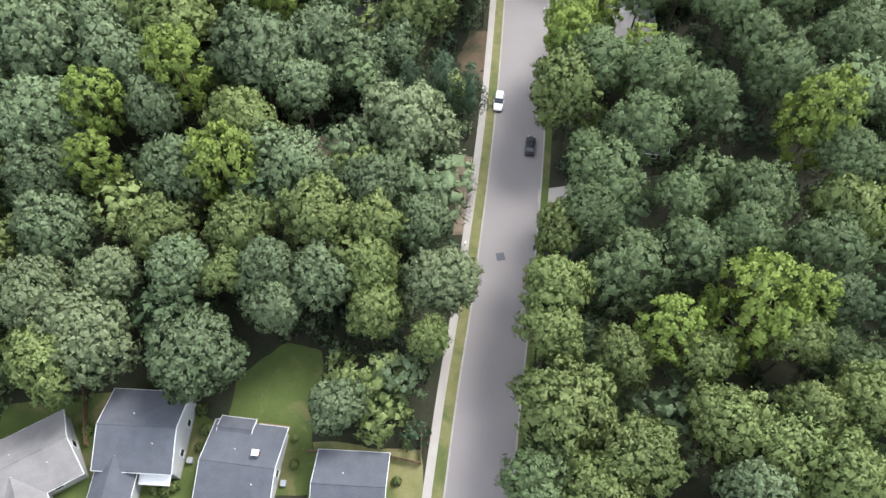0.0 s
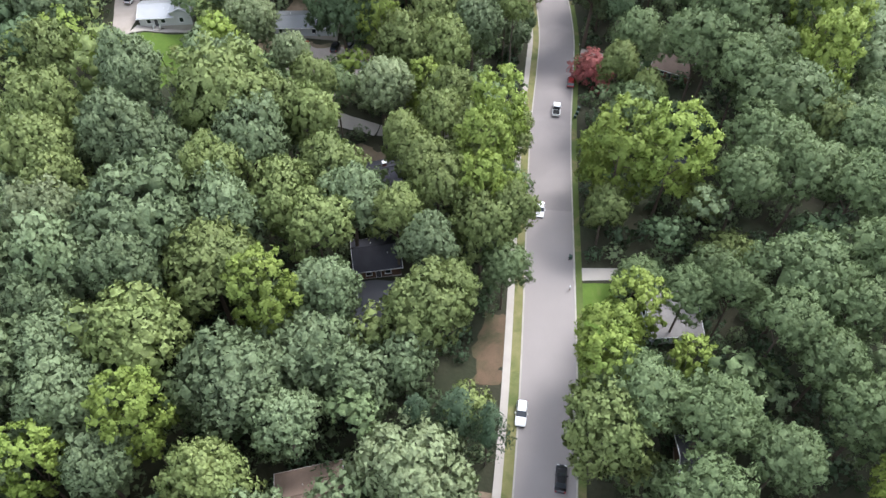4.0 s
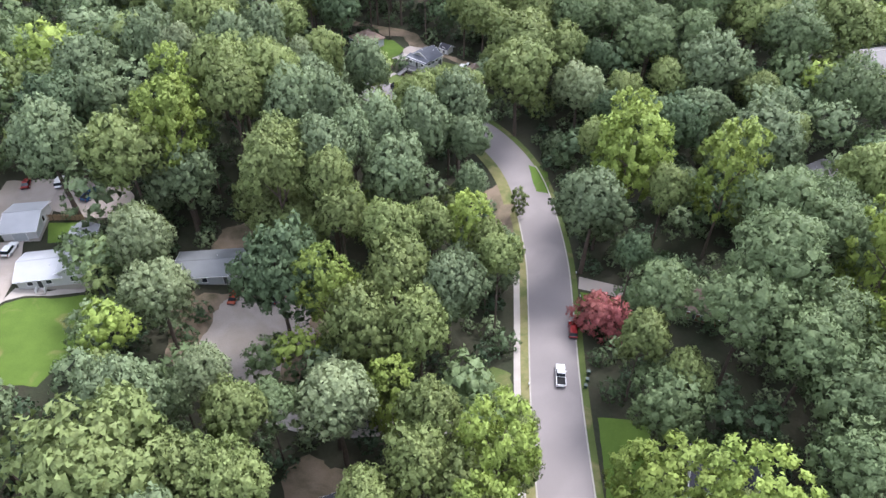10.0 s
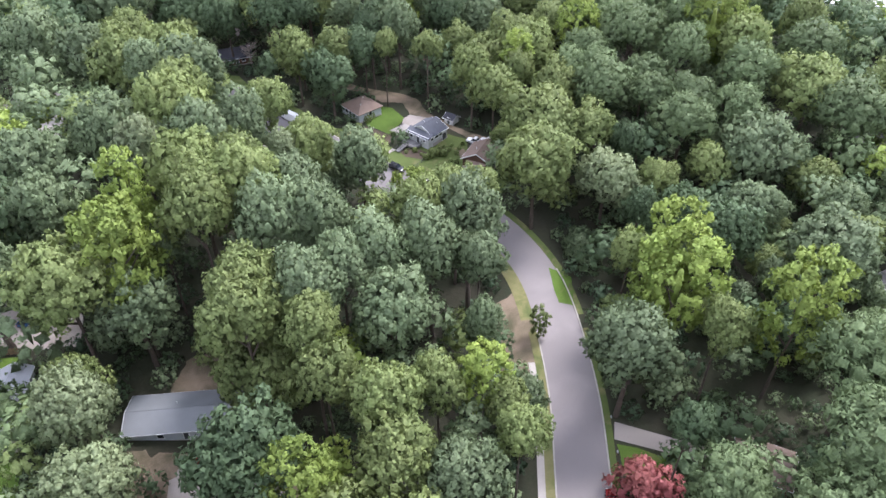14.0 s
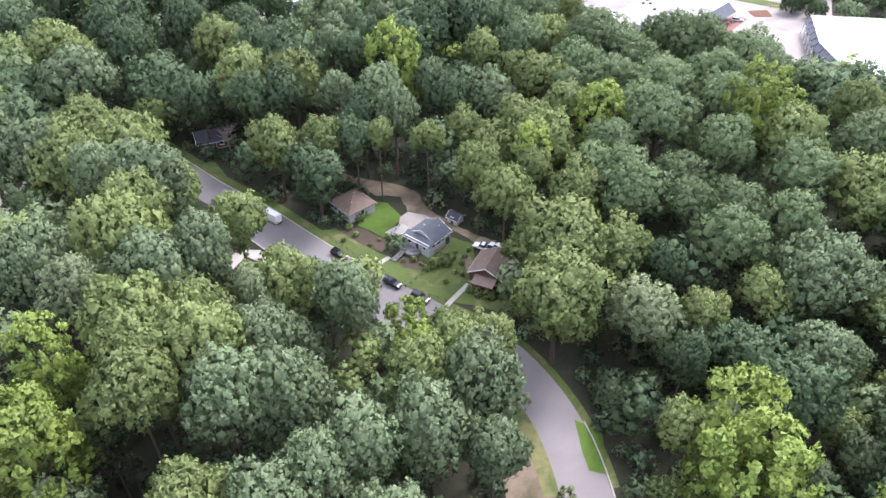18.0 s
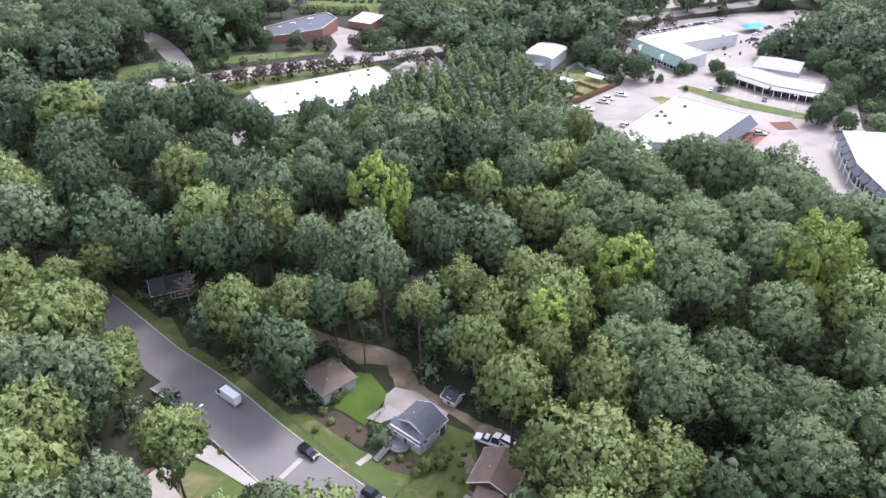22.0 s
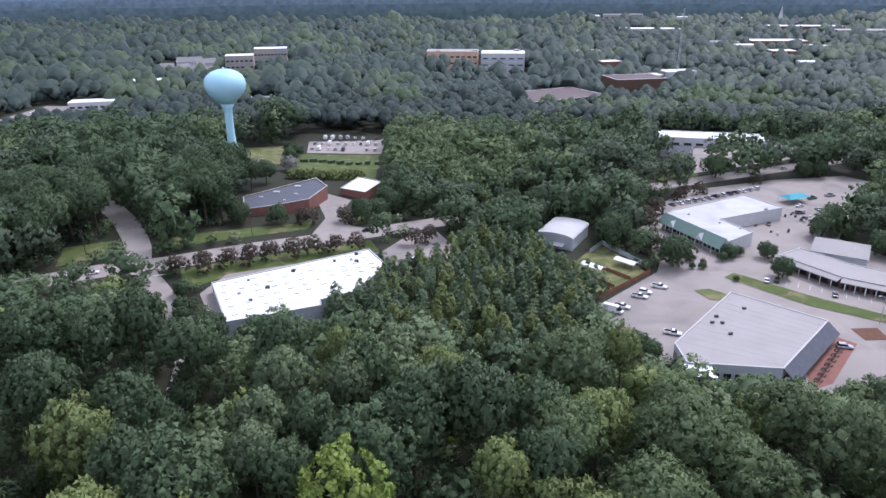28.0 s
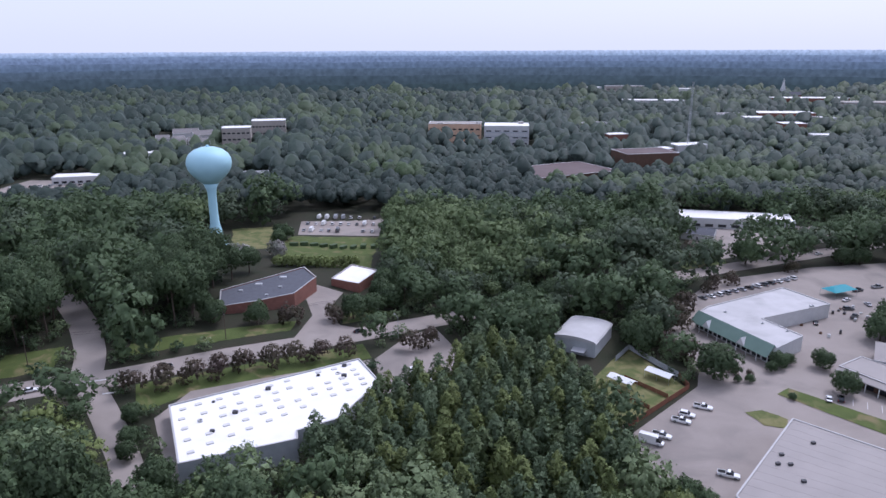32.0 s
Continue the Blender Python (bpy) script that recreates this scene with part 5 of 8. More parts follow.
part("aerial", Shape().rod((1.5, 0, 54), (1.5, 0, 57.5), 0.08, n=5), M["steel"], w)
CLEAR.append([(-100, 645), (-66, 645), (-60, 700), (-70, 745), (-102, 735), (-106, 690)])


# ---- farther buildings ----
def far_block(name, x, y, turn, L, W, h, roof, wall, label, floors=1, cols=6, category="building", parapet=0.4, front=24):
    e = thing(name, x, y, turn, label, category)
    a, b = L / 2, W / 2
    part("wall", Shape().box(-a, -b, -3, a, b, h), M[wall], e)
    part("roof", Shape().box(-a + 0.3, -b + 0.3, h - 0.2, a - 0.3, b - 0.3, h + 0.05), M[roof], e)
    for q in (((-a, -b), (a, -b)), ((a, -b), (a, b)), ((a, b), (-a, b)), ((-a, b), (-a, -b))):
        (x0, y0), (x1, y1) = q
        part("parapet", Shape().box(min(x0, x1) - 0.2, min(y0, y1) - 0.2, h - 0.1, max(x0, x1) + 0.2, max(y0, y1) + 0.2, h + parapet), M["trim"], e)
    for f in range(floors):
        z = 1.0 + f * (h - 0.6) / floors
        for i in range(cols):
            opening(e, -a + L * (i + 0.5) / cols, -b, z, L / cols * 0.6, 1.5, "s", frame_mat="dark_trim")
    c, s = math.cos(radians(turn)), math.sin(radians(turn))
    CLEAR.append([(x + u * c - v * s, y + u * s + v * c) for u, v in ((-a - 3, -b - front), (a + 3, -b - front), (a + 3, b + 3), (-a - 3, b + 3))])
    return e


far_block("showroom", 218, 745, -16, 70, 22, 6.0, "membrane", "siding", "long white low building with flat roof", 1, 9, front=20)
house(184, 716, -30, 18, 16, h=4, rise=2.2, roof="shingle", wall="siding", label="white building with grey gabled roof", name="shop", category="shop", wins=(3, 0, 2, 0))
far_block("hall", 140, 905, 24, 80, 55, 10.0, "brown_roof", "siding_brown", "wide hall with flat brown roof", 1, 6, parapet=0.2, front=8)
far_block("warehouse", 226, 945, 8, 50, 34, 19.0, "brown_roof", "siding_brown", "dark brown warehouse with brown roof", 1, 4, parapet=0.2, front=24)
g = far_block("parking_garage", 128, 1150, -8, 52, 36, 22.0, "membrane", "siding", "white concrete parking garage with open decks", 3, 5, "garage", front=55)
for f in range(3):
    part("deck_opening", Shape().box(-25, -18.3, 4.6 + 4.6 * f, 25, -18.1, 6.4 + 4.6 * f), M["siding_grey"], g)
far_block("apartment_building", 68, 1165, -8, 62, 26, 23.0, "concrete", "timber", "tan timber building under construction", 3, 9, front=55)
for x in (50, 95, 146):
    far_block("stair_tower", x, 1158, -8, 6, 6, 24.0, "concrete", "concrete", "pale concrete stair tower", 1, 1)
far_block("office", -188, 1150, 8, 32, 22, 22.0, "membrane", "concrete", "office block with white flat roof and dark bays", 3, 6, "office", front=24)
far_block("office", -160, 1200, 8, 40, 24, 25.0, "membrane", "concrete", "office block with white flat roof", 3, 10, "office", front=24)
CLEAR.append([(-300, 1120), (-215, 1110), (-215, 1215), (-300, 1230)])
for hx, hy, ht in ((-284, 1180, 20), (-262, 1168, 50), (-240, 1160, 10), (-228, 1142, 40), (-252, 1140, 15)):
    house(hx, hy, ht, 15, 11, h=6, rise=4, roof="shingle_pale", wall="siding", label="pale gabled town house among trees", wins=(2, 0, 1, 1))
house(-268, 1220, 10, 30, 16, h=8, rise=5, roof="shingle_pale", wall="siding", label="row of pale houses among trees", wins=(4, 0, 1, 1))
house(-242, 1200, 30, 24, 14, h=8, rise=5, roof="shingle_pale", wall="siding", label="pale gabled house among trees", wins=(3, 0, 1, 1))
far_block("shop", 300, 1030, 10, 34, 20, 13.0, "membrane", "siding", "white roofed building among trees", 1, 5)
far_block("shop", 262, 1010, 10, 26, 16, 12.0, "membrane", "brick", "low building with white roof", 1, 4)
for x, y, t_, L, W, h_, rf, wl_, lab in (
        (441, 2000, -8, 60, 30, 9, "membrane", "siding", "white block on the edge of town"),
        (540, 2040, -8, 90, 30, 9, "shingle_pale", "concrete", "dark banded office in the town"),
        (468, 1623, -10, 110, 30, 6, "membrane", "siding", "long white building in the town"),
        (458, 1338, -6, 90, 26, 7, "shingle_pale", "siding", "long pale building in the town"),
        (484, 1262, -6, 30, 22, 9, "membrane", "siding", "pale gabled town building"),
        (564, 1337, -8, 80, 34, 8, "membrane", "brick", "red brick building with white roof in the town"),
        (498, 1192, -6, 30, 22, 8, "membrane", "brick", "small brick building with white roof"),
        (748, 1594, -10, 130, 34, 10, "membrane", "brick", "long red brick block in the town"),
        (799, 1500, -10, 90, 34, 9, "concrete", "concrete", "pale concrete garage in the town"),
        (585, 1277, -8, 36, 22, 6, "membrane", "siding", "white roofed building in the town"),
        (493, 1114, -8, 26, 16, 3, "membrane", "siding", "low white building in the town"),
        (252, 1124, 10, 24, 16, 5, "membrane", "brick", "low building with white roof"),
        (247, 1234, 10, 50, 18, 6, "shingle_pale", "siding", "pale low building among trees"),
        (633, 1900, -5, 46, 22, 10, "membrane", "siding", "white block of flats"),
        (720, 1850, -5, 60, 22, 10, "membrane", "brick", "distant brick town block"),
        (-640, 1300, 10, 50, 20, 8, "membrane", "siding", "pale distant building among trees"),
        (-270, 930, 10, 44, 18, -2, "membrane", "siding", "low pale building behind a parking lot"),
        (-252, 1028, 12, 38, 16, 3, "membrane", "siding", "pale low office among trees"),
        (-126, 918, 8, 34, 16, 0, "metal_roof", "siding", "low pale building behind a tower"),
        (-201, 948, 10, 20, 12, 0, "shingle_pale", "siding", "small pale building among trees"),
):
    far_block("building", x, y, t_, L, W, h_ + 8, rf, wl_, lab, 2 if h_ > 6 else 1, 7, front=20)
c = thing("church", 805, 1760, -10, "brick church with slim white steeple", "church")
part("wall", Shape().box(-12, -9, -3, 18, 9, 12), M["brick"], c)
part("roof", Shape().slab([(-12.5, -9.5, 11.8), (18.5, -9.5, 11.8), (18.5, 0, 18), (-12.5, 0, 18)], 0.3), M["shingle"], c)
part("roof", Shape().slab([(18.5, 9.5, 11.8), (-12.5, 9.5, 11.8), (-12.5, 0, 18), (18.5, 0, 18)], 0.3), M["shingle"], c)
part("steeple", Shape().box(-20, -4, -3, -12, 4, 24).lathe([(0.1, 24), (0.1, 24)], 4), M["siding"], c)
part("spire", Shape().add([(-19.5, -3.5, 24), (-12.5, -3.5, 24), (-12.5, 3.5, 24), (-19.5, 3.5, 24), (-16, 0, 46)], [(0, 1, 4), (1, 2, 4), (2, 3, 4), (3, 0, 4), (3, 2, 1, 0)]), M["siding"], c)
CLEAR.append([(780, 1730), (830, 1730), (830, 1780), (780, 1780)])
# lattice mast
m_ = thing("radio_mast", 300, 1030, 0, "slim steel lattice radio mast", "mast")
for i in range(3):
    a = i * 2.0944
    part("leg", Shape().rod((1.2 * math.cos(a), 1.2 * math.sin(a), 0), (0.9 * math.cos(a), 0.9 * math.sin(a), 76), 0.16, n=5), M["steel"], m_)
for k in range(19):
    for i in range(3):
        a, b = i * 2.0944, (i + 1) * 2.0944
        part("brace", Shape().rod((1.1 * math.cos(a), 1.1 * math.sin(a), k * 4), (1.1 * math.cos(b), 1.1 * math.sin(b), k * 4 + 4), 0.07, n=4), M["steel"], m_)

# ---- vehicles ----
vehicle(26.8, 188.5, 81, "pickup", "white", "white pickup truck driving along the street")
vehicle(11.7, 97.8, -99, "suv", "white", "white estate car on the street")
vehicle(19.2, 149.2, -98, "car", "white", "white saloon car on the street")
vehicle(17.4, 86.2, 81, "car", "black", "black car parked at the kerb under trees")
vehicle(32.0, 201.2, 80, "suv", "red", "dark red car parked under a flowering tree")
vehicle(-90.1, 247.7, 100, "suv", "white", "white car parked on gravel")
vehicle(-81.9, 244.3, 70, "pickup", "blue", "dark blue pickup parked on gravel")
vehicle(-92.6, 222.8, 85, "suv", "white", "white car parked beside a garage")
vehicle(-98.3, 247.8, 100, "car", "red", "dark red car parked at the edge of gravel")
vehicle(-42.8, 212.5, 80, "car", "orange_paint", "orange car parked on gravel")
vehicle(-34.2, 212.9, 85, "suv", "black", "black car parked on gravel under trees")
vehicle(-30.0, 214.7, 75, "suv", "grey", "dark grey car parked on gravel")
vehicle(147, 274, 115, "pickup", "black", "black pickup parked on a driveway")
vehicle(141.5, 281, 120, "car", "grey", "dark grey car parked by a garage")
vehicle(-37.6, 330.6, 138, "van", "white", "white delivery van parked at the kerb")
vehicle(-18.4, 314.3, -42, "suv", "black", "black car parked at the kerb")
vehicle(-5.0, 303.3, -38, "suv", "black", "black car parked by a front lawn")
vehicle(1.6, 298.0, -38, "suv", "black", "black car parked by a front lawn")
vehicle(18.6, 315.4, 150, "pickup", "white", "white pickup parked behind a house")
vehicle(22.0, 315.2, 140, "suv", "white", "white car parked behind a house")
vehicle(79.5, 495.3, -35, "van", "white", "white panel van parked beside a fence")
vehicle(83.7, 498.4, -35, "pickup", "white", "white pickup parked beside a fence")
vehicle(92.6, 506.3, -30, "pickup", "white", "white pickup parked in a row", "row of white trucks")
vehicle(95.8, 509.8, -30, "suv", "white", "white car parked in a row", "row of white trucks")
vehicle(102.7, 514.2, -30, "pickup", "white", "white pickup parked in a row", "row of white trucks")
vehicle(94.6, 478.0, -28, "pickup", "white", "white pickup parked beside a shop")
vehicle(145.5, 465.8, -15, "suv", "silver", "silver car parked beside a terrace")
vehicle(145.8, 517.2, 60, "car", "white", "white car parked in front of shops")
vehicle(149.6, 517.0, 60, "suv", "black", "black car parked in front of shops")
vehicle(164.6, 503.2, 60, "car", "grey", "dark grey car parked in front of shops")
crng = random.Random(4)
for i in range(13):
    vehicle(143.5 + 4.6 * i, 612.6 + 2.05 * i, 118 + crng.uniform(-4, 4), crng.choice(["car", "suv"]), crng.choice(["white", "black", "silver", "grey", "white"]), "car parked in a long row by the main road", "row of parked cars")
for x, y, a in ((124, 604.6, 70), (136, 612.5, 110), (172, 589.5, 20), (178, 580.5, 60), (201, 595, 0), (207, 606, 30), (213, 600, 80), (220, 618, 20), (232, 622, 10), (198, 586, 40)):
    vehicle(x, y, a, crng.choice(["car", "suv", "pickup"]), crng.choice(["white", "black", "grey", "silver"]), "car parked in a shop yard")
for x, y, a in ((11.7, 543.1, 15), (12.9, 539.2, 15), (14.9, 535.1, 15), (29.8, 558.8, 100), (32.7, 555.4, 100)):
    vehicle(x, y, a, crng.choice(["suv", "pickup"]), crng.choice(["white", "silver", "white"]), "car parked beside a white warehouse")
vehicle(-72.4, 538.2, 26, "suv", "black", "dark car on the main road")
vehicle(-10, 575.5, 28, "car", "black", "dark car on the main road")
vehicle(-108.5, 522.5, 22, "car", "white", "white car on the main road")
vehicle(235.4, 677, 20, "car", "white", "white car on the main road")
for i in range(3):
    for j in range(9):
        if crng.random() < 0.85:
            vehicle(-54 + 5.2 * j + crng.uniform(-0.4, 0.4), 737 + 19 * i, 85 + crng.uniform(-4, 4), crng.choice(["car", "suv", "van"]), crng.choice(["white", "white", "silver", "grey"]), "car in a crowded far parking lot", "cars in the far lot")
for j in range(12):
    vehicle(-318 + 7.5 * j, 905 + 1.2 * j, 95, crng.choice(["car", "suv"]), crng.choice(["white", "silver", "black"]), "car in a far parking lot", "cars in the second far lot")


# ---- street things ----
def wheelie_bin(x, y, turn, lid="bin"):
    e = thing("wheelie_bin", x, y, turn, "dark green wheeled rubbish bin at the kerb", "bin", "kerbside bins")
    part("body", Shape().add([(-0.25, -0.25, 0.1), (0.25, -0.25, 0.1), (0.25, 0.25, 0.1), (-0.25, 0.25, 0.1), (-0.33, -0.33, 1.0), (0.33, -0.33, 1.0), (0.33, 0.33, 1.0), (-0.33, 0.33, 1.0)], [(3, 2, 1, 0), (4, 5, 6, 7), (0, 1, 5, 4), (1, 2, 6, 5), (2, 3, 7, 6), (3, 0, 4, 7)]), M["bin"], e)
    part("lid", Shape().slab([(-0.37, -0.37, 1.06), (0.37, -0.37, 1.06), (0.37, 0.37, 1.14), (-0.37, 0.37, 1.14)], 0.06), M["bin"], e)
    for s in (-1, 1):
        part("wheel", Shape().rod((s * 0.2, 0.3, 0.12), (s * 0.28, 0.3, 0.12), 0.12, n=8), M["rubber"], e)


for x, y in ((31.3, 185.4), (32.7, 189), (32.0, 187.0), (24.3, 134.6)):
    wheelie_bin(x, y, 80)


def mailbox(x, y, turn):
    e = thing("mailbox", x, y, turn, "metal mailbox on a wooden post at the kerb", "mailbox", "mailboxes")
    part("post", Shape().box(-0.06, -0.06, -0.3, 0.06, 0.06, 1.1), M["wood"], e)
    prof = [(0.13 * math.cos(math.pi * i / 6), 1.22 + 0.13 * math.sin(math.pi * i / 6)) for i in range(7)] + [(-0.13, 1.1), (0.13, 1.1)]
    n = len(prof)
    part("box", Shape().add([(y0, x0, z0) for y0 in (-0.28, 0.28) for x0, z0 in prof], [tuple(range(n)), tuple(range(2 * n - 1, n - 1, -1))] + [(i, n + i, n + (i + 1) % n, (i + 1) % n) for i in range(n)]), M["steel"], e)


for x, y in ((35.6, 211), (36.3, 218.9), (19.9, 186.4), (23.2, 126), (4.2, 63.6)):
    mailbox(x, y, 80)


def street_lamp(x, y, turn, h=8.5, arm=2.4):
    e = thing("street_lamp", x, y, turn, "grey steel street lamp with a curved arm", "street lamp", "street lamps")
    part("pole", Shape().rod((0, 0, -0.3), (0, 0, h), 0.12, 0.07, 8), M["steel"], e)
    a = part("arm", Shape().rod((0, 0, h - 0.1), (arm * 0.6, 0, h + 0.4), 0.05).rod((arm * 0.6, 0, h + 0.4), (arm, 0, h + 0.4), 0.05), M["steel"], e)
    part("lamp_head", Shape().box(arm - 0.1, -0.16, h + 0.28, arm + 0.7, 0.16, h + 0.48, 0.06), M["lamp_glass"], a)


street_lamp(-41.5, 317.9, 45)
street_lamp(166.4, 480.4, 160, 10, 1.5)
street_lamp(5.4, 571, 120, 9)


def utility_pole(x, y, turn):
    e = thing("utility_pole", x, y, turn, "brown wooden utility pole with crossarm", "utility pole", "utility poles")
    part("pole", Shape().rod((0, 0, -0.5), (0, 0, 11), 0.17, 0.11, 8), M["bark"], e)
    part("crossarm", Shape().box(-1.2, -0.06, 10.0, 1.2, 0.06, 10.15), M["bark"], e)
    for i in (-1, 0, 1):
        part("insulator", Shape().rod((i, 0, 10.15), (i, 0, 10.4), 0.05), M["trim"], e)


for x, y in ((-118, 540), (-58, 562), (8, 601), (74, 630)):
    utility_pole(x, y, 115)
for x, y, s in ((-93.5, 383.5, 1), (-50, 290, 1), (-119.5, 334.5, 1), (-160, 322, 1)):
    utility_pole(x, y, 30)
wires = thing("power_line", -118, 540, 0, "thin black power lines between wooden poles", "cable", z=0)
wires.matrix_basis = pose(0, 0, 0)
for (ax, ay), (bx, by) in zip([(-200, 506), (-118, 540), (-58, 562), (8, 601)], [(-118, 540), (-58, 562), (8, 601), (74, 630)]):
    for k in (-1, 1):
        pts = [(ax + (bx - ax) * u / 8, ay + (by - ay) * u / 8 + k, ground(ax, ay) * (1 - u / 8) + ground(bx, by) * u / 8 + 10.3 - 1.4 * 4 * (u / 8) * (1 - u / 8)) for u in range(9)]
        s = Shape()
        for p, q in zip(pts, pts[1:]):
            s.rod(p, q, 0.03, n=4, cap=False)
        part("wire", s, M["rubber"], wires)
# manhole patch, mulch heap, white lines, garden things
drape("road_patch", [(9.9, 60.4), (11.4, 60.6), (11.2, 62.2), (9.7, 62)], M["asphalt_dark"], "square dark repair in the asphalt", 0.085, clear=False)
heap = thing("mulch_heap", 5.3, 73.5, 81, "low heap of pale cut brush on the verge", "heap")
hs, hr = Shape(), random.Random(3)
for i in range(150):
    x, y = hr.uniform(-5.5, 5.5), hr.gauss(0, 0.45)
    a = hr.uniform(0, 3.14)
    le = hr.uniform(0.3, 0.9)
    hs.rod((x, y, 0.1 + hr.uniform(0, 0.25)), (x + le * math.cos(a), y + le * math.sin(a), 0.15 + hr.uniform(0, 0.35)), hr.uniform(0.03, 0.08), n=4)
part("brush", hs, M["gravel"], heap)
drape("road_marking", [(-99, 525.5), (-88, 529.5), (-88, 530.1), (-99, 526.1)], M["white_line"], "white painted stop line", 0.125, clear=False)
drape("road_marking", [(-86, 520.5), (-79.5, 522.5), (-79.6, 523.3), (-86.1, 521.3)], M["white_line"], "white painted stop line", 0.125, clear=False)
for i in range(9):
    u = i / 8
    x, y = 148 + 26 * u, 515.5 - 19 * u
    drape("parking_line", [(x, y), (x + 2.6, y + 4.2), (x + 2.75, y + 4.1), (x + 0.15, y - 0.1)], M["white_line"], "white painted parking line", 0.085, clear=False)
for i in range(8):
    x, y = 126.5 + 2.6 * i, 447.5 + 2.7 * i
    e = thing("patio_table", x, y, 40, "dark patio table with benches on brick", "table", "patio tables")
    part("tabletop", Shape().box(-0.8, -0.5, 0.82, 0.8, 0.5, 0.9, 0.1), M["rubber"], e)
    for sy in (-1, 1):
        part("bench", Shape().box(-0.8, sy * 0.95 - 0.15, 0.5, 0.8, sy * 0.95 + 0.15, 0.58), M["rubber"], e)
        part("leg", Shape().rod((sy * 0.5, 0, 0.1), (sy * 0.5, 0, 0.82), 0.06), M["rubber"], e)
drape("island", [(137, 433), (146, 443.5), (145, 433)], M["brick"], "red brick paved traffic island", 0.2)
# turquoise shade sail and stored goods in the yard
sail = thing("shade_sail", 208, 614, 20, "turquoise canvas canopy over a yard", "canopy")
part("canvas", Shape().add([(-7, -4, 3.0), (7, -4, 3.0), (7, 4, 3.0), (-7, 4, 3.0), (-4, 0, 4.6), (4, 0, 4.6)], [(0, 1, 5, 4), (1, 2, 5), (2, 3, 4, 5), (3, 0, 4)]), M["cloth_blue"], sail)
for x, y in ((-7, -4), (7, -4), (7, 4), (-7, 4)):
    part("post", Shape().rod((x, y, 0), (x, y, 3), 0.07), M["steel"], sail)
yrng = random.Random(6)
for i in range(26):
    x, y = yrng.uniform(160, 205), yrng.uniform(563, 600)
    if inside(x, y, [(150, 555), (158, 553), (152, 573), (189, 586), (186, 600), (150, 590)]):
        continue
    e = thing("pallet_stack", x, y, yrng.uniform(0, 90), "stack of stored goods on a pallet", "pallet", "stored goods")
    part("pallet", Shape().box(-0.6, -0.5, 0.05, 0.6, 0.5, 0.2), M["wood"], e)
    part("load", Shape().box(-0.55, -0.45, 0.2, 0.55, 0.45, yrng.uniform(0.7, 1.7), 0.06), M[yrng.choice(["dark_trim", "siding_brown", "steel", "siding"])], e)

for i in range(9):  # clipped hedge plants below the far lot
    hx, hy = -54 + 5.5 * i, 698 + 2.0 * math.sin(i)
    e = thing("hedge", hx, hy, 12 * i, "dark clipped evergreen hedge plant", "hedge", "hedge below the far lot")
    part("foliage", Shape().box(-2.3, -1.4, -0.2, 2.3, 1.4, 1.9 + 0.3 * math.sin(2 * i), 0.5), LEAF["deep"], e)

# ---- trees ----
def mesh_np(name, verts, tris, mat, normals=None):
    me = bpy.data.meshes.new(name)
    n = len(tris)
    me.vertices.add(len(verts))
    me.vertices.foreach_set("co", np.ascontiguousarray(verts, dtype=np.float32).ravel())
    me.loops.add(3 * n)
    me.loops.foreach_set("vertex_index", np.ascontiguousarray(tris, dtype=np.int32).ravel())
    me.polygons.add(n)
    me.polygons.foreach_set("loop_start", np.arange(0, 3 * n, 3, dtype=np.int32))
    me.update(calc_edges=True)
    if normals is not None:  # leaves take the light of the bough that they grow on
        me.polygons.foreach_set("use_smooth", np.ones(n, dtype=bool))
        at = me.attributes.new("custom_normal", "FLOAT_VECTOR", "POINT")
        at.data.foreach_set("vector", np.ascontiguousarray(normals, dtype=np.float32).ravel())
        me.update()
    me.materials.append(mat)
    return me


def unit(v):
    return v / (np.linalg.norm(v, axis=-1, keepdims=True) + 1e-9)


# a small round core: an octahedron divided once
OCT = np.array([(1, 0, 0), (-1, 0, 0), (0, 1, 0), (0, -1, 0), (0, 0, 1), (0, 0, -1)], float)
OCT_F = [(0, 2, 4), (2, 1, 4), (1, 3, 4), (3, 0, 4), (2, 0, 5), (1, 2, 5), (3, 1, 5), (0, 3, 5)]


def ball():
    vs, fs, seen = [tuple(v) for v in OCT], [], {}

    def mid(a, b):
        k = (min(a, b), max(a, b))
        if k not in seen:
            m = np.array(vs[a]) + np.array(vs[b])
            vs.append(tuple(m / np.linalg.norm(m)))
            seen[k] = len(vs) - 1
        return seen[k]

    for a, b, c in OCT_F:
        x, y, z = mid(a, b), mid(b, c), mid(c, a)
        fs += [(a, x, z), (x, b, y), (z, y, c), (x, y, z)]
    return np.array(vs), np.array(fs)


BALL_V, BALL_F = ball()


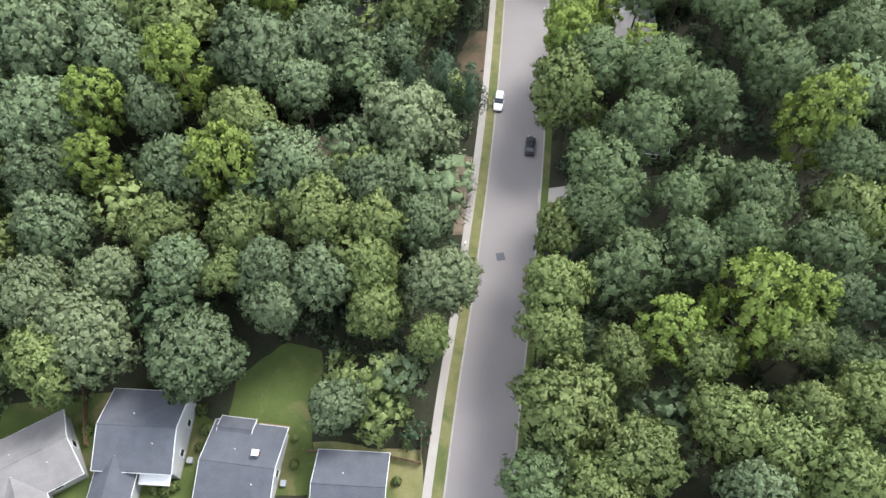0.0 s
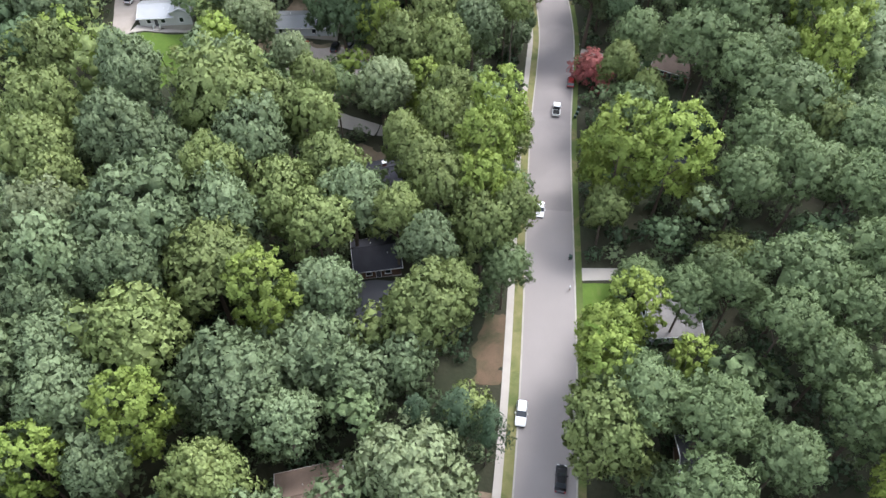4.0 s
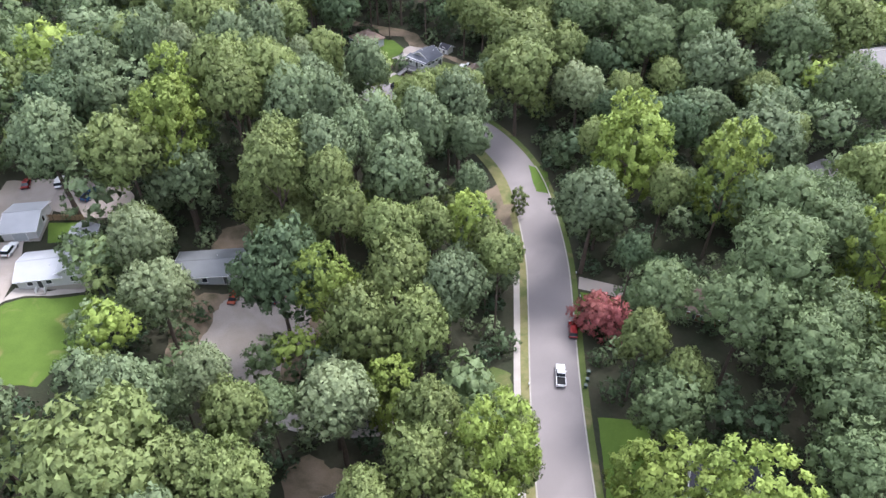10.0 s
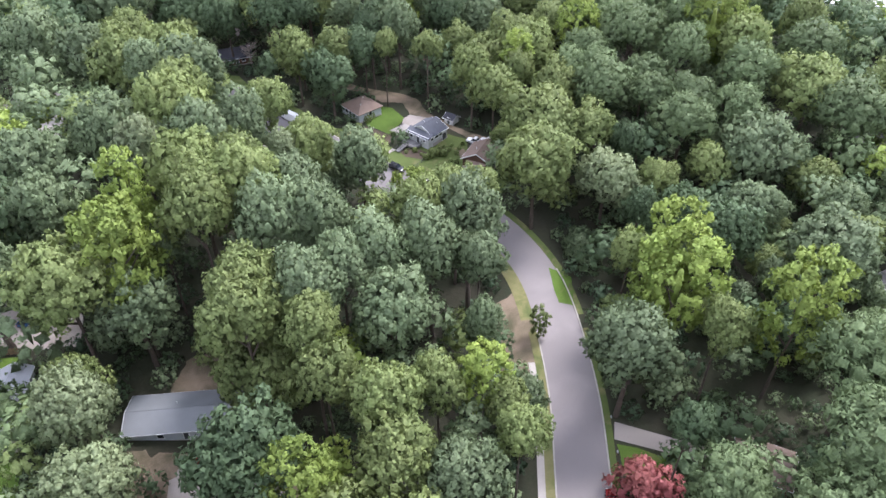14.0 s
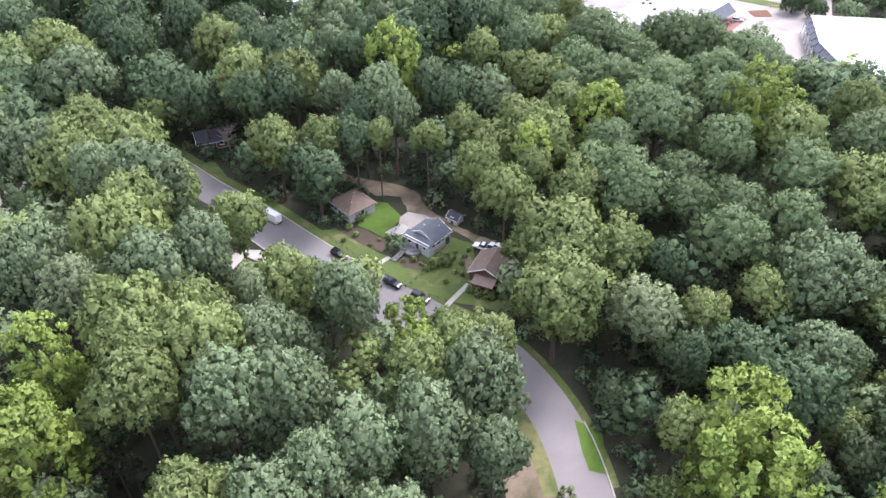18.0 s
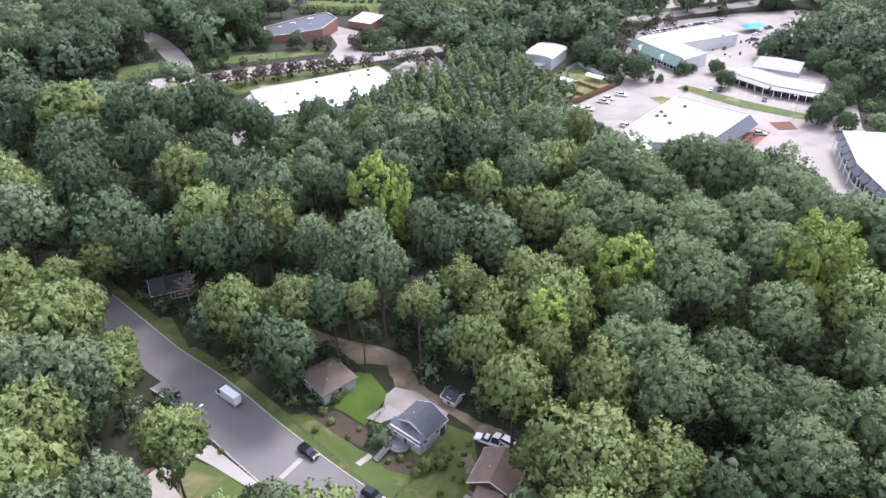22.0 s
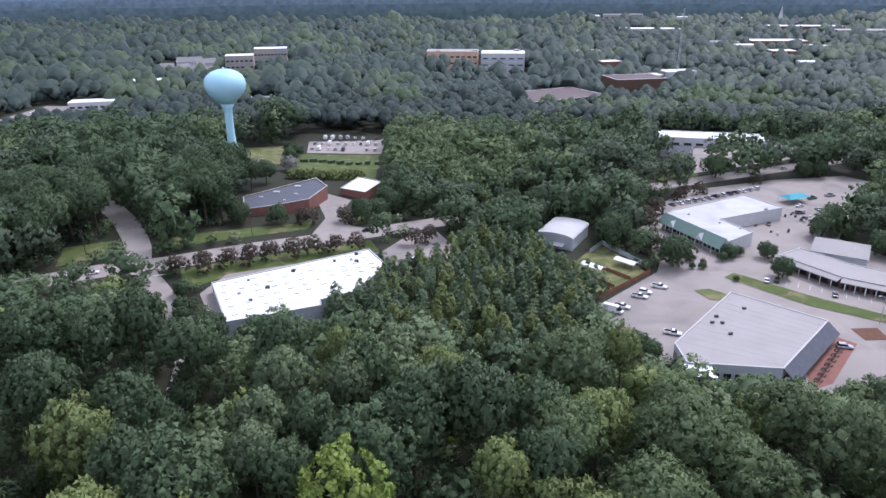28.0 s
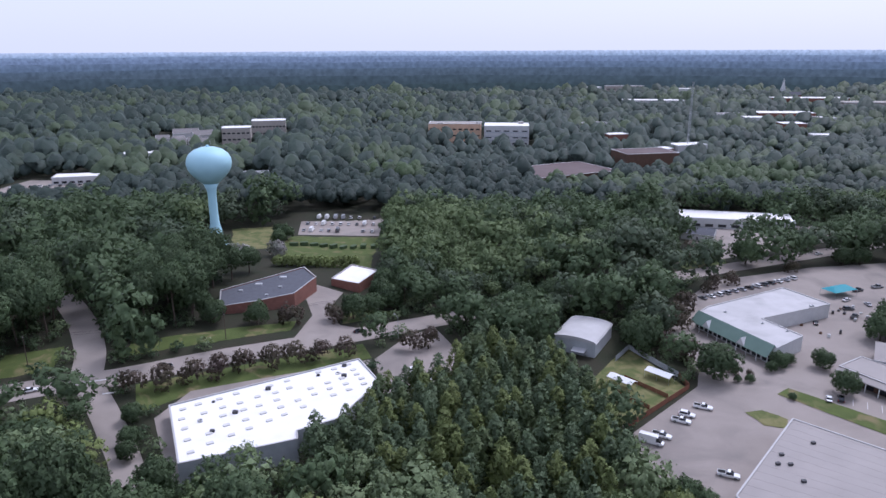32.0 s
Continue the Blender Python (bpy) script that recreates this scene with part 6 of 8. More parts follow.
def lobes_of(shape, rng, n, r, per=13):
    """Centres, sizes and outward ways of the sprays that make up a crown, and its dense hearts."""
    i = np.arange(n) + 0.5
    hearts = []
    if shape == "round":  # many domes, each on a limb of its own, of uneven height
        m = max(1, round(n / per)) if n > 20 else 1
        c, s, o = [], [], []
        for q in range(m):
            a = q * 2.39996 + rng.uniform(-0.35, 0.35)
            rise = 1 - 1.5 * (q + 0.5) / m if m > 1 else 0.3
            ring = math.sqrt(max(1 - rise * rise, 0))
            out = rng.uniform(0.44, 0.7) if m > 1 else 0.0
            mid = np.array([out * ring * math.cos(a), out * ring * math.sin(a), out * rise * 0.9 - 0.08])
            size = rng.uniform(0.8, 1.2) * 1.15 / math.sqrt(m) if m > 1 else 0.85
            k = n // m
            ax = unit(mid + np.array([0, 0, 0.25]))
            e1 = unit(np.cross(ax, np.array([0.31, 0.83, 0.2])))
            e2 = np.cross(ax, e1)
            up = 1 - 1.45 * (np.arange(k) + 0.5) / k
            b = np.arange(k) * 2.39996 + rng.uniform(0, 6)
            w = np.sqrt(np.clip(1 - up * up, 0, 1))
            d = (w * np.cos(b))[:, None] * e1 + (w * np.sin(b))[:, None] * e2 + up[:, None] * ax
            c.append((mid + d * size * rng.uniform(0.72, 1.08, (k, 1))) * r)
            o.append(unit(d + 0.45 * ax))
            s.append(r * size * rng.uniform(0.75, 1.35, k) * 1.5 / math.sqrt(k))
            hearts.append((mid * r * 0.9, np.array([size, size, size]) * r * 0.55))
        hearts.append((np.array([0, 0, -0.1]) * r, np.array([0.5, 0.5, 0.34]) * r))
        return np.concatenate(c), np.concatenate(s), np.concatenate(o), hearts
    if shape == "tall":
        z = rng.uniform(-1.1, 1.2, n)
        ring = np.sqrt(np.clip(1 - (z / 1.35) ** 2, 0.03, 1)) * rng.uniform(0.4, 0.95, n)
        a = i * 2.39996 + rng.uniform(-0.5, 0.5, n)
        c = np.stack([ring * np.cos(a), ring * np.sin(a), z], 1) * r
        s = r * rng.uniform(0.6, 1.5, n) * 1.5 / np.sqrt(n)
        hearts = [(np.array([0, 0, -0.1]) * r, np.array([0.12, 0.12, 0.6]) * r)]
    else:  # cone
        z = 1.3 - 2.6 * (i / n) ** 0.8
        ring = ((1.38 - z) / 2.7) ** 0.75 * rng.uniform(0.55, 0.95, n)
        a = i * 2.39996 + rng.uniform(-0.5, 0.5, n)
        c = np.stack([ring * np.cos(a), ring * np.sin(a), z], 1) * r
        s = r * (0.14 + 0.2 * (1.38 - z) / 2.7)
        hearts = [(np.array([0, 0, -0.9]) * r, np.array([0.52, 0.52, 0.6]) * r), (np.array([0, 0, 0]) * r, np.array([0.3, 0.3, 0.9]) * r)]
    o = unit(c * np.array([1, 1, 0.5]) + np.array([0, 0, 0.25 * r]))
    return c, s, o, hearts


HALF_V = OCT[:5]
HALF_F = np.array(OCT_F[:4])


def crown(shape, seed, n, leaves, r=6.0, leaf=0.75, slim=0.6, core=0.86, per=13):
    """Tufts of many small leaves over the dim hearts of a crown: vertices, triangles, normals."""
    rng = np.random.default_rng(seed)
    c, s, o, hearts = lobes_of(shape, rng, n, r, per)
    V, T, N, k = [], [], [], 0
    bv, bf = (BALL_V, BALL_F) if n > 60 else (OCT, np.array(OCT_F))
    for mid, size in hearts:
        V.append(mid + bv * size * rng.uniform(0.6, 1.12, (len(bv), 1)))
        N.append(unit(bv + np.array([0, 0, 0.2]) + rng.normal(size=bv.shape) * 0.25))
        T.append(bf + k)
        k += len(bv)
    if core:  # the dense middle of each tuft: a knobbly cap that faces outwards
        h = len(HALF_V)
        ax = unit(o + rng.normal(size=o.shape) * 0.25)
        e1 = unit(np.cross(ax, rng.normal(size=o.shape)))
        e2 = np.cross(ax, e1)
        d = HALF_V[None, :, 0:1] * e1[:, None] + HALF_V[None, :, 1:2] * e2[:, None] + HALF_V[None, :, 2:3] * ax[:, None]
        V.append((c[:, None] + d * s[:, None, None] * core * rng.uniform(0.7, 1.15, (n_ := len(c), h, 1))).reshape(-1, 3))
        N.append(unit(0.5 * d + 0.45 * o[:, None] + 0.4 * unit(c)[:, None] + rng.normal(size=d.shape) * 0.28).reshape(-1, 3))
        T.append((HALF_F[None] + (np.arange(n_) * h)[:, None, None]).reshape(-1, 3) + k)
        k += n_ * h
    m = leaves
    cc, ss, oo = np.repeat(c, m, 0), np.repeat(s, m)[:, None], np.repeat(o, m, 0)
    q = len(cc)
    d = unit(rng.normal(size=(q, 3)) + 0.95 * oo + np.array([0, 0, 0.2]))
    p = cc + d * ss * rng.uniform(0.55, 1.22, (q, 1))
    nrm = unit(0.5 * d + 0.45 * oo + 0.4 * unit(cc) + rng.normal(size=(q, 3)) * 0.26)
    flat = unit(d + rng.normal(size=(q, 3)) * 0.6)
    u = unit(np.cross(flat, rng.normal(size=(q, 3))))
    w = unit(np.cross(flat, u))
    L = leaf * rng.uniform(0.5, 1.3, (q, 1))
    turn = np.sign(np.sum(np.cross(u, w) * nrm, axis=1, keepdims=True))
    V.append(np.stack([p + u * L * 0.75, p - u * L * 0.45 + w * turn * L * slim, p - u * L * 0.45 - w * turn * L * slim], 1).reshape(-1, 3))
    N.append(np.repeat(nrm, 3, axis=0))
    T.append(np.arange(3 * q).reshape(q, 3) + k)
    return np.concatenate(V), np.concatenate(T), np.concatenate(N)


def trunk_shape(h, r, seed, limbs=5):
    rng = random.Random(seed)
    s, x, y = Shape(), 0.0, 0.0
    z = -0.6
    for i in range(4):
        nx, ny, nz = x + rng.uniform(-0.2, 0.2), y + rng.uniform(-0.2, 0.2), -0.6 + (h + 0.6) * (i + 1) / 4
        s.rod((x, y, z), (nx, ny, nz), r * (1 - 0.2 * i), r * (0.8 - 0.2 * i) + 0.04, 7, i == 0)
        x, y, z = nx, ny, nz
    for i in range(limbs):
        a, zz = i * 2.4 + rng.uniform(0, 1), h * rng.uniform(0.55, 0.9)
        le = h * rng.uniform(0.18, 0.32)
        s.rod((0, 0, zz), (le * math.cos(a), le * math.sin(a), zz + le * 0.7), r * 0.38, r * 0.1, 5)
    return s


# kind: crown shape, tufts, leaves on a tuft, leaf length, leaf breadth, trunk radius, label
KINDS = {
    "oak": ("round", 221, 28, 0.4, 0.5, 0.4, "large oak with dense blue-green crown"),
    "maple": ("round", 180, 30, 0.42, 0.5, 0.34, "broadleaf tree with full mid-green crown"),
    "tulip": ("tall", 150, 32, 0.44, 0.55, 0.3, "young tulip tree with bright yellow-green leaves"),
    "pine": ("round", 150, 36, 0.46, 0.3, 0.32, "tall pine with clumped grey-green needles"),
    "cedar": ("cone", 70, 24, 0.6, 0.32, 0.22, "dark conical cedar with dense needles"),
    "blossom": ("round", 52, 20, 0.8, 0.6, 0.12, "pale crape myrtle in white bloom"),
    "myrtle": ("round", 90, 30, 0.42, 0.6, 0.12, "crape myrtle in reddish pink bloom"),
    "plum": ("round", 39, 20, 0.8, 0.6, 0.1, "small clipped tree with purple leaves"),
    "dark": ("round", 156, 28, 0.44, 0.5, 0.34, "large deep green broadleaf tree"),
    "pale": ("round", 260, 26, 0.36, 0.5, 0.4, "large oak with pale grey-green crown"),
    "street": ("tall", 70, 28, 0.7, 0.5, 0.2, "small dense upright street tree"),
    "shrub": ("round", 18, 16, 1.9, 0.5, 0.05, "low leafy garden shrub"),
}
LEAF["blossom"] = foliage("white_blossom", (0.3, 0.29, 0.27), (0.17, 0.2, 0.13))
LEAF["street"], LEAF["shrub"], LEAF["dark"], LEAF["pale"] = LEAF["maple"], LEAF["maple"], LEAF["deep"], LEAF["sage"]
ARCH = {}
for kind, (shp, n, lv, ll, lw, tr, lab) in KINDS.items():
    ARCH[kind] = []
    for s in range(6 if kind in ("oak", "maple") else 4 if kind in ("tulip", "pine") else 2):
        cv, ct, cn = crown(shp, 31 * s + len(kind) * 7 + ord(kind[0]), n, lv, 6.0, ll, lw, 0 if shp == "cone" else 0.72, 16 if kind == "pine" else 13)
        ARCH[kind].append((mesh_np("crown", cv, ct, LEAF[kind], cn), trunk_shape(11, tr, s + ord(kind[1])).mesh("trunk", M["bark"])))
NAMES = {"oak": "oak_tree", "maple": "maple_tree", "tulip": "tulip_tree", "pine": "pine_tree", "cedar": "cedar_tree", "myrtle": "crape_myrtle", "blossom": "crape_myrtle", "plum": "plum_tree", "street": "street_tree", "dark": "broadleaf_tree", "pale": "oak_tree", "shrub": "shrub"}
PLANTED = []
trng = random.Random(5)


def tree(kind, x, y, r, height=None, group="woodland trees", label=""):
    """A tree of its own: crown radius r; its crown's middle stands at height."""
    s = r / 6.0
    cz = height if height else max(0.55 * r + 6.4 + trng.uniform(-2.8, 3.4), r * 1.05)
    crown_me, trunk_me = trng.choice(ARCH[kind])
    e = new(NAMES[kind])
    e.matrix_basis = pose(x, y, ground(x, y), 0, 0, trng.uniform(0, 360))
    tagged(e, label or KINDS[kind][6], "shrub" if kind == "shrub" else "tree", group)
    t = new("trunk", trunk_me)
    t.parent, t.scale = e, (max(s, 0.25), max(s, 0.25), cz / 11.0)
    c = new("crown", crown_me)
    # broadleaf crowns hang far down their trunks; pines stay high
    top, foot = cz + 0.9 * r, cz - r
    if kind in ("oak", "maple", "dark", "pale"):
        foot = min(foot, max(cz * trng.uniform(0.42, 0.6), cz - 1.55 * r))
    elif kind == "pine":
        foot = cz - 0.9 * r
    half = 0.5 * (top - foot)
    tall = half / 0.93 / 6.0 if kind in ("oak", "maple", "dark", "pale", "pine") else s * trng.uniform(0.95, 1.3)
    c.parent, c.location = e, (0, 0, top - half if kind in ("oak", "maple", "dark", "pale", "pine") else cz)
    c.scale = (s * trng.uniform(0.92, 1.06), s * trng.uniform(0.92, 1.06), tall)
    PLANTED.append((x, y, r * 0.92))
    return e


boxes = [(min(p[0] for p in q), min(p[1] for p in q), max(p[0] for p in q), max(p[1] for p in q), q) for q in CLEAR]


def cleared(x, y, pad=0.0):
    for x0, y0, x1, y1, q in boxes:
        if x0 - pad < x < x1 + pad and y0 - pad < y < y1 + pad:
            if inside(x, y, q) or (pad and any(inside(x + dx, y + dy, q) for dx, dy in ((pad, 0), (-pad, 0), (0, pad), (0, -pad)))):
                return True
    return False


# no crown hangs over or screens these spots: a roof, a yard, a kerb
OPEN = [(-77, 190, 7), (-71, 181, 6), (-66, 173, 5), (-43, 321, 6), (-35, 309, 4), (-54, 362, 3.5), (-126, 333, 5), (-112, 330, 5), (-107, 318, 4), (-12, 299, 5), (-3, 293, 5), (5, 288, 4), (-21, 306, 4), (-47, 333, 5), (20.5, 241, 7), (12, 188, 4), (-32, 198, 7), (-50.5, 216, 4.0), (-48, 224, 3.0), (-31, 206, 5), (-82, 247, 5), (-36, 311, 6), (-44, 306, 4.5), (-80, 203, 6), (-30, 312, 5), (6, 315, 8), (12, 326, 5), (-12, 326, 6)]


def plant(kind, *spots):
    """Trees of the wood: place, crown radius and height of the crown's middle."""
    for x, y, r, h in spots:
        # a trunk never stands on a road or in a house: it moves to the nearest free spot
        for k in range(60):
            d, a = 0.55 * math.sqrt(k), 2.39996 * k
            px, py = x + d * math.cos(a), y + d * math.sin(a)
            if not cleared(px, py, 0.5):
                tree(kind, px, py, r, h)
                break


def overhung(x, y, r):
    """Whether a crown here would close a clearing, or hide it from the south."""
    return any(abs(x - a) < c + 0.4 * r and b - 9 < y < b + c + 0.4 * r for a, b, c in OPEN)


def crowded(x, y, r, k=0.6):
    return any((px - x) ** 2 + (py - y) ** 2 < (k * (pr + r)) ** 2 for px, py, pr in PLANTED)


plant("oak", (40.4, 17.5, 5.1, 16.8), (-36.5, 37.8, 8.2, 13.5), (-25.4, 45.4, 5.1, 15.3), (59.3, 45.8, 4.8, 17.6), (-18.6, 49.6, 6.1, 15.5), (-27, 51.3, 6.2, 15.5), (-41.1, 52.2, 6.6, 13.4), (-62.2, 58.5, 7.2, 15.6), (-3.2, 59.6, 5.2, 16.2), (-12.2, 66.3, 6.4, 16.5), (-65.7, 67.3, 6.8, 17.6), (-44.5, 69.1, 7.0, 16.6), (-24.6, 69.2, 7.7, 16.1), (-66.8, 77.6, 9.6, 18.3), (-48.8, 79.2, 6.0, 21.0), (-25.4, 88.3, 6.7, 16.0), (-56.9, 89, 8.3, 20.6), (-71, 93.3, 10.9, 19.6), (-33.6, 94.2, 10.0, 18.1), (-61.1, 97.2, 8.1, 21.3), (-15.5, 97.2, 7.7, 12.1), (-8.2, 100.7, 5.8, 14.6), (-24.2, 101.8, 10.5, 13.2), (-65.1, 104.2, 6.0, 23.3))
plant("oak", (-77.1, 110.3, 10.4, 21.7), (-53.8, 110.4, 7.0, 25.4), (-65.7, 112.5, 9.8, 23.6), (-21.6, 114.3, 6.9, 18.2), (-54.2, 121, 12.0, 25.2), (-5, 122.6, 5.9, 19.1), (-41.3, 125.1, 8.4, 24.1), (-18.6, 133.3, 7.5, 20.8), (-56.4, 137.3, 8.0, 26.6), (-39.7, 143.3, 8.6, 26.5), (-65.6, 143.5, 8.4, 25.9), (-64.9, 155.6, 6.0, 27.2), (-68.2, 164, 7.8, 25.6), (-48.4, 168.8, 8.1, 24.5), (11.7, 185.6, 7.4, 24.1), (-97.2, 190.8, 10.3, 19.4), (-85.3, 190.8, 10.0, 20.2), (4.2, 193.4, 7.6, 25.7), (36.1, 219.3, 9.6, 22.0), (11.2, 224.3, 4.5, 25.7), (-5.8, 224.9, 8.5, 29.8), (-19.8, 226.5, 7.5, 33.8), (-14.7, 233.4, 6.7, 32.6))
plant("oak", (-80.8, 238.5, 10.3, 23.2), (-8.7, 238.6, 8.0, 32.1), (11.6, 239.1, 5.9, 28.6), (86.1, 242.3, 10.9, 18.2), (2, 242.5, 8.3, 30.1), (-29.1, 245.6, 8.4, 32.6), (-20, 248.5, 8.6, 30.6), (10.5, 249.9, 9.4, 29.4), (-76.1, 254.3, 8.5, 25.0), (-26.9, 260.5, 7.5, 30.2), (78.7, 262.3, 7.6, 15.0), (-83.3, 270.8, 9.3, 24.4), (-12.3, 272.2, 6.9, 28.4), (-47.3, 274.7, 9.5, 32.1), (-68.5, 278.2, 9.0, 29.5), (-39.5, 279.8, 7.3, 32.1), (85.1, 281.6, 12.3, 16.7), (-56.8, 306.6, 10.0, 29.8), (-68.1, 310, 6.7, 29.6), (-88.7, 326.1, 10.3, 24.9), (-110.8, 340.3, 10.8, 24.4), (-3.1, 349.2, 7.5, 24.7), (-7, 358.9, 7.9, 25.6), (-19.1, 360.3, 5.4, 25.1))
plant("oak", (25.9, 368.4, 9.5, 17.3), (7.8, 370.6, 5.7, 24.5), (-97.3, 378.3, 12.8, 21.9), (-23, 393.1, 6.1, 26.3), (-23.6, 406, 7.8, 23.7), (-6.8, 417.6, 6.7, 25.4), (-21.5, 422.5, 8.5, 23.1))
plant("pale", (-52.8, 40.1, 8.3, 13.5), (-61.6, 46.5, 7.2, 14.8), (-0.1, 49, 6.5, 15.3), (-52, 50, 5.7, 14.2), (-5.8, 81.7, 11.0, 13.0), (-69.7, 121.2, 7.8, 24.3), (-16.5, 166.7, 8.2, 20.5), (-35.7, 170.7, 4.6, 27.3), (-17.3, 173.1, 6.5, 17.7), (-51.8, 197.3, 7.5, 18.3), (-56.5, 209.1, 7.3, 22.0), (-59.3, 269.3, 7.2, 31.0), (-29.6, 272.2, 4.0, 29.9), (46.9, 276.2, 8.6, 15.2))
plant("pine", (13.1, 19, 5.6, 14.0), (28.6, 52, 7.6, 13.9), (59.6, 53.7, 5.9, 17.2), (39.1, 53.8, 5.5, 16.7), (47.9, 56.4, 5.7, 16.7), (23, 59, 4.7, 19.0), (38.4, 63.4, 4.3, 16.9), (51.2, 63.8, 5.9, 17.2), (26.6, 67.8, 7.0, 16.2), (65.6, 69.7, 5.3, 20.1), (23.5, 74.2, 3.4, 17.9), (33.9, 75.2, 6.4, 19.5), (45.5, 81.8, 5.0, 21.1), (39.4, 86.7, 6.8, 18.9), (61.3, 89.5, 7.4, 17.1), (29.1, 92.1, 6.8, 18.1), (74, 96, 7.3, 19.7), (58.7, 99.5, 5.9, 17.6), (53, 104.5, 6.1, 20.0), (65.5, 108.9, 6.5, 19.8), (47.3, 112.7, 4.7, 19.1), (57.5, 113.6, 8.5, 20.5), (40, 114.5, 5.2, 15.9), (74.6, 115.8, 9.2, 20.7))
plant("pine", (30.1, 117.9, 3.7, 14.6), (75.6, 135, 7.5, 20.7), (56.6, 140.1, 7.2, 18.3), (68.6, 141.3, 7.5, 20.0), (82.5, 150, 6.8, 20.8), (64, 152.2, 8.9, 18.9), (70.5, 164.4, 10.1, 21.2), (-26.9, 169.2, 4.5, 19.4), (38.3, 170.3, 7.6, 14.0), (63.5, 171.8, 7.2, 24.5), (69.8, 178.2, 7.5, 23.9), (55.8, 181.3, 8.5, 26.0), (44.4, 189.9, 6.3, 22.7), (63.1, 190.8, 8.9, 30.6), (82.5, 200.3, 7.6, 23.4), (74, 209.6, 9.6, 25.6), (85, 212.3, 7.6, 22.4), (116.3, 258.6, 10.6, 15.5), (69.4, 289.9, 8.1, 21.2), (111.7, 290.2, 10.5, 18.4), (85.4, 297.5, 7.3, 19.0), (62.8, 301.1, 6.1, 23.3), (74.1, 301.2, 7.2, 20.7), (50.9, 304.5, 8.3, 23.6))
plant("pine", (92.8, 309.4, 8.2, 23.0), (51.7, 314.4, 6.3, 23.9), (66, 314.7, 7.8, 20.1), (45.5, 317.7, 6.3, 22.8), (113.2, 318.4, 8.5, 23.4), (78, 321.1, 8.2, 25.0), (51.7, 328.2, 6.7, 23.7), (65.7, 332.4, 9.7, 25.3), (85.9, 342.2, 7.9, 26.6), (64.4, 344, 8.7, 23.4), (73.8, 354.4, 9.4, 24.8), (106.9, 361.8, 10.4, 21.8), (91.1, 362.2, 8.8, 24.2), (77.8, 364.1, 8.5, 22.6), (48.3, 364.6, 5.5, 21.8), (61.3, 365.4, 9.7, 21.1), (107.3, 375.6, 9.7, 22.4), (53.3, 378.4, 8.7, 22.5), (73.6, 384.4, 9.3, 20.4), (97.6, 392.1, 10.1, 23.2), (62, 394, 9.5, 23.8), (39.4, 395.9, 7.4, 25.1), (73.1, 397, 8.0, 18.9), (91.8, 404.9, 8.8, 20.3))
plant("pine", (68.3, 409.9, 8.4, 19.8), (47, 426.3, 10.7, 21.4))
plant("maple", (20.3, 18.3, 5.7, 16.4), (53, 20.4, 6.3, 16.6), (26.2, 22.8, 6.6, 15.6), (45.8, 23.4, 7.1, 16.0), (38.9, 27.1, 6.1, 16.4), (51, 28.4, 4.6, 17.5), (17.1, 29.1, 8.2, 15.1), (59, 30.1, 5.7, 17.1), (-56.3, 33.5, 6.6, 14.8), (37.7, 36.3, 4.3, 17.4), (26, 36.6, 5.0, 16.3), (51.8, 38.6, 4.6, 17.5), (-2, 39.6, 3.4, 16.0), (14.2, 40.4, 5.8, 16.1), (-10.1, 44.8, 5.0, 14.9), (14.8, 47.7, 5.5, 16.4), (-32.6, 50.5, 4.8, 15.5), (-11.3, 51.3, 5.6, 15.9), (16.7, 58.1, 4.7, 17.4), (-10.8, 58.2, 5.7, 16.9), (-32.4, 58.8, 6.5, 15.4), (-45.9, 59.4, 6.8, 14.1), (-19.8, 60, 6.8, 17.0), (65.3, 62, 6.2, 17.7))
plant("maple", (-34, 78.2, 7.0, 18.0), (21.9, 87.7, 8.4, 16.3), (15.5, 94.1, 5.3, 16.5), (-49.7, 100.4, 9.5, 20.6), (-5.2, 108.2, 8.6, 17.5), (8, 108.8, 6.1, 17.0), (-0.2, 112.7, 4.5, 19.3), (-41, 113.7, 9.7, 21.6), (-23.7, 125.1, 7.8, 20.3), (4.9, 128.6, 7.3, 18.7), (-71.7, 128.7, 6.8, 24.4), (-11.2, 129.6, 5.5, 20.3), (-32, 130.7, 7.4, 23.0), (11.1, 130.8, 5.0, 19.6), (-44.6, 132.8, 7.0, 25.9), (-3.3, 137.1, 6.4, 20.6), (-24.2, 139.1, 7.7, 22.4), (-78.1, 139.2, 8.0, 23.4), (-5.7, 143.9, 6.5, 21.1), (-11, 151, 5.6, 22.4), (-83.4, 152, 7.8, 22.7), (3.6, 152.3, 6.2, 21.4), (-45.8, 152.8, 11.5, 28.1), (-29.6, 153.3, 6.8, 24.6))
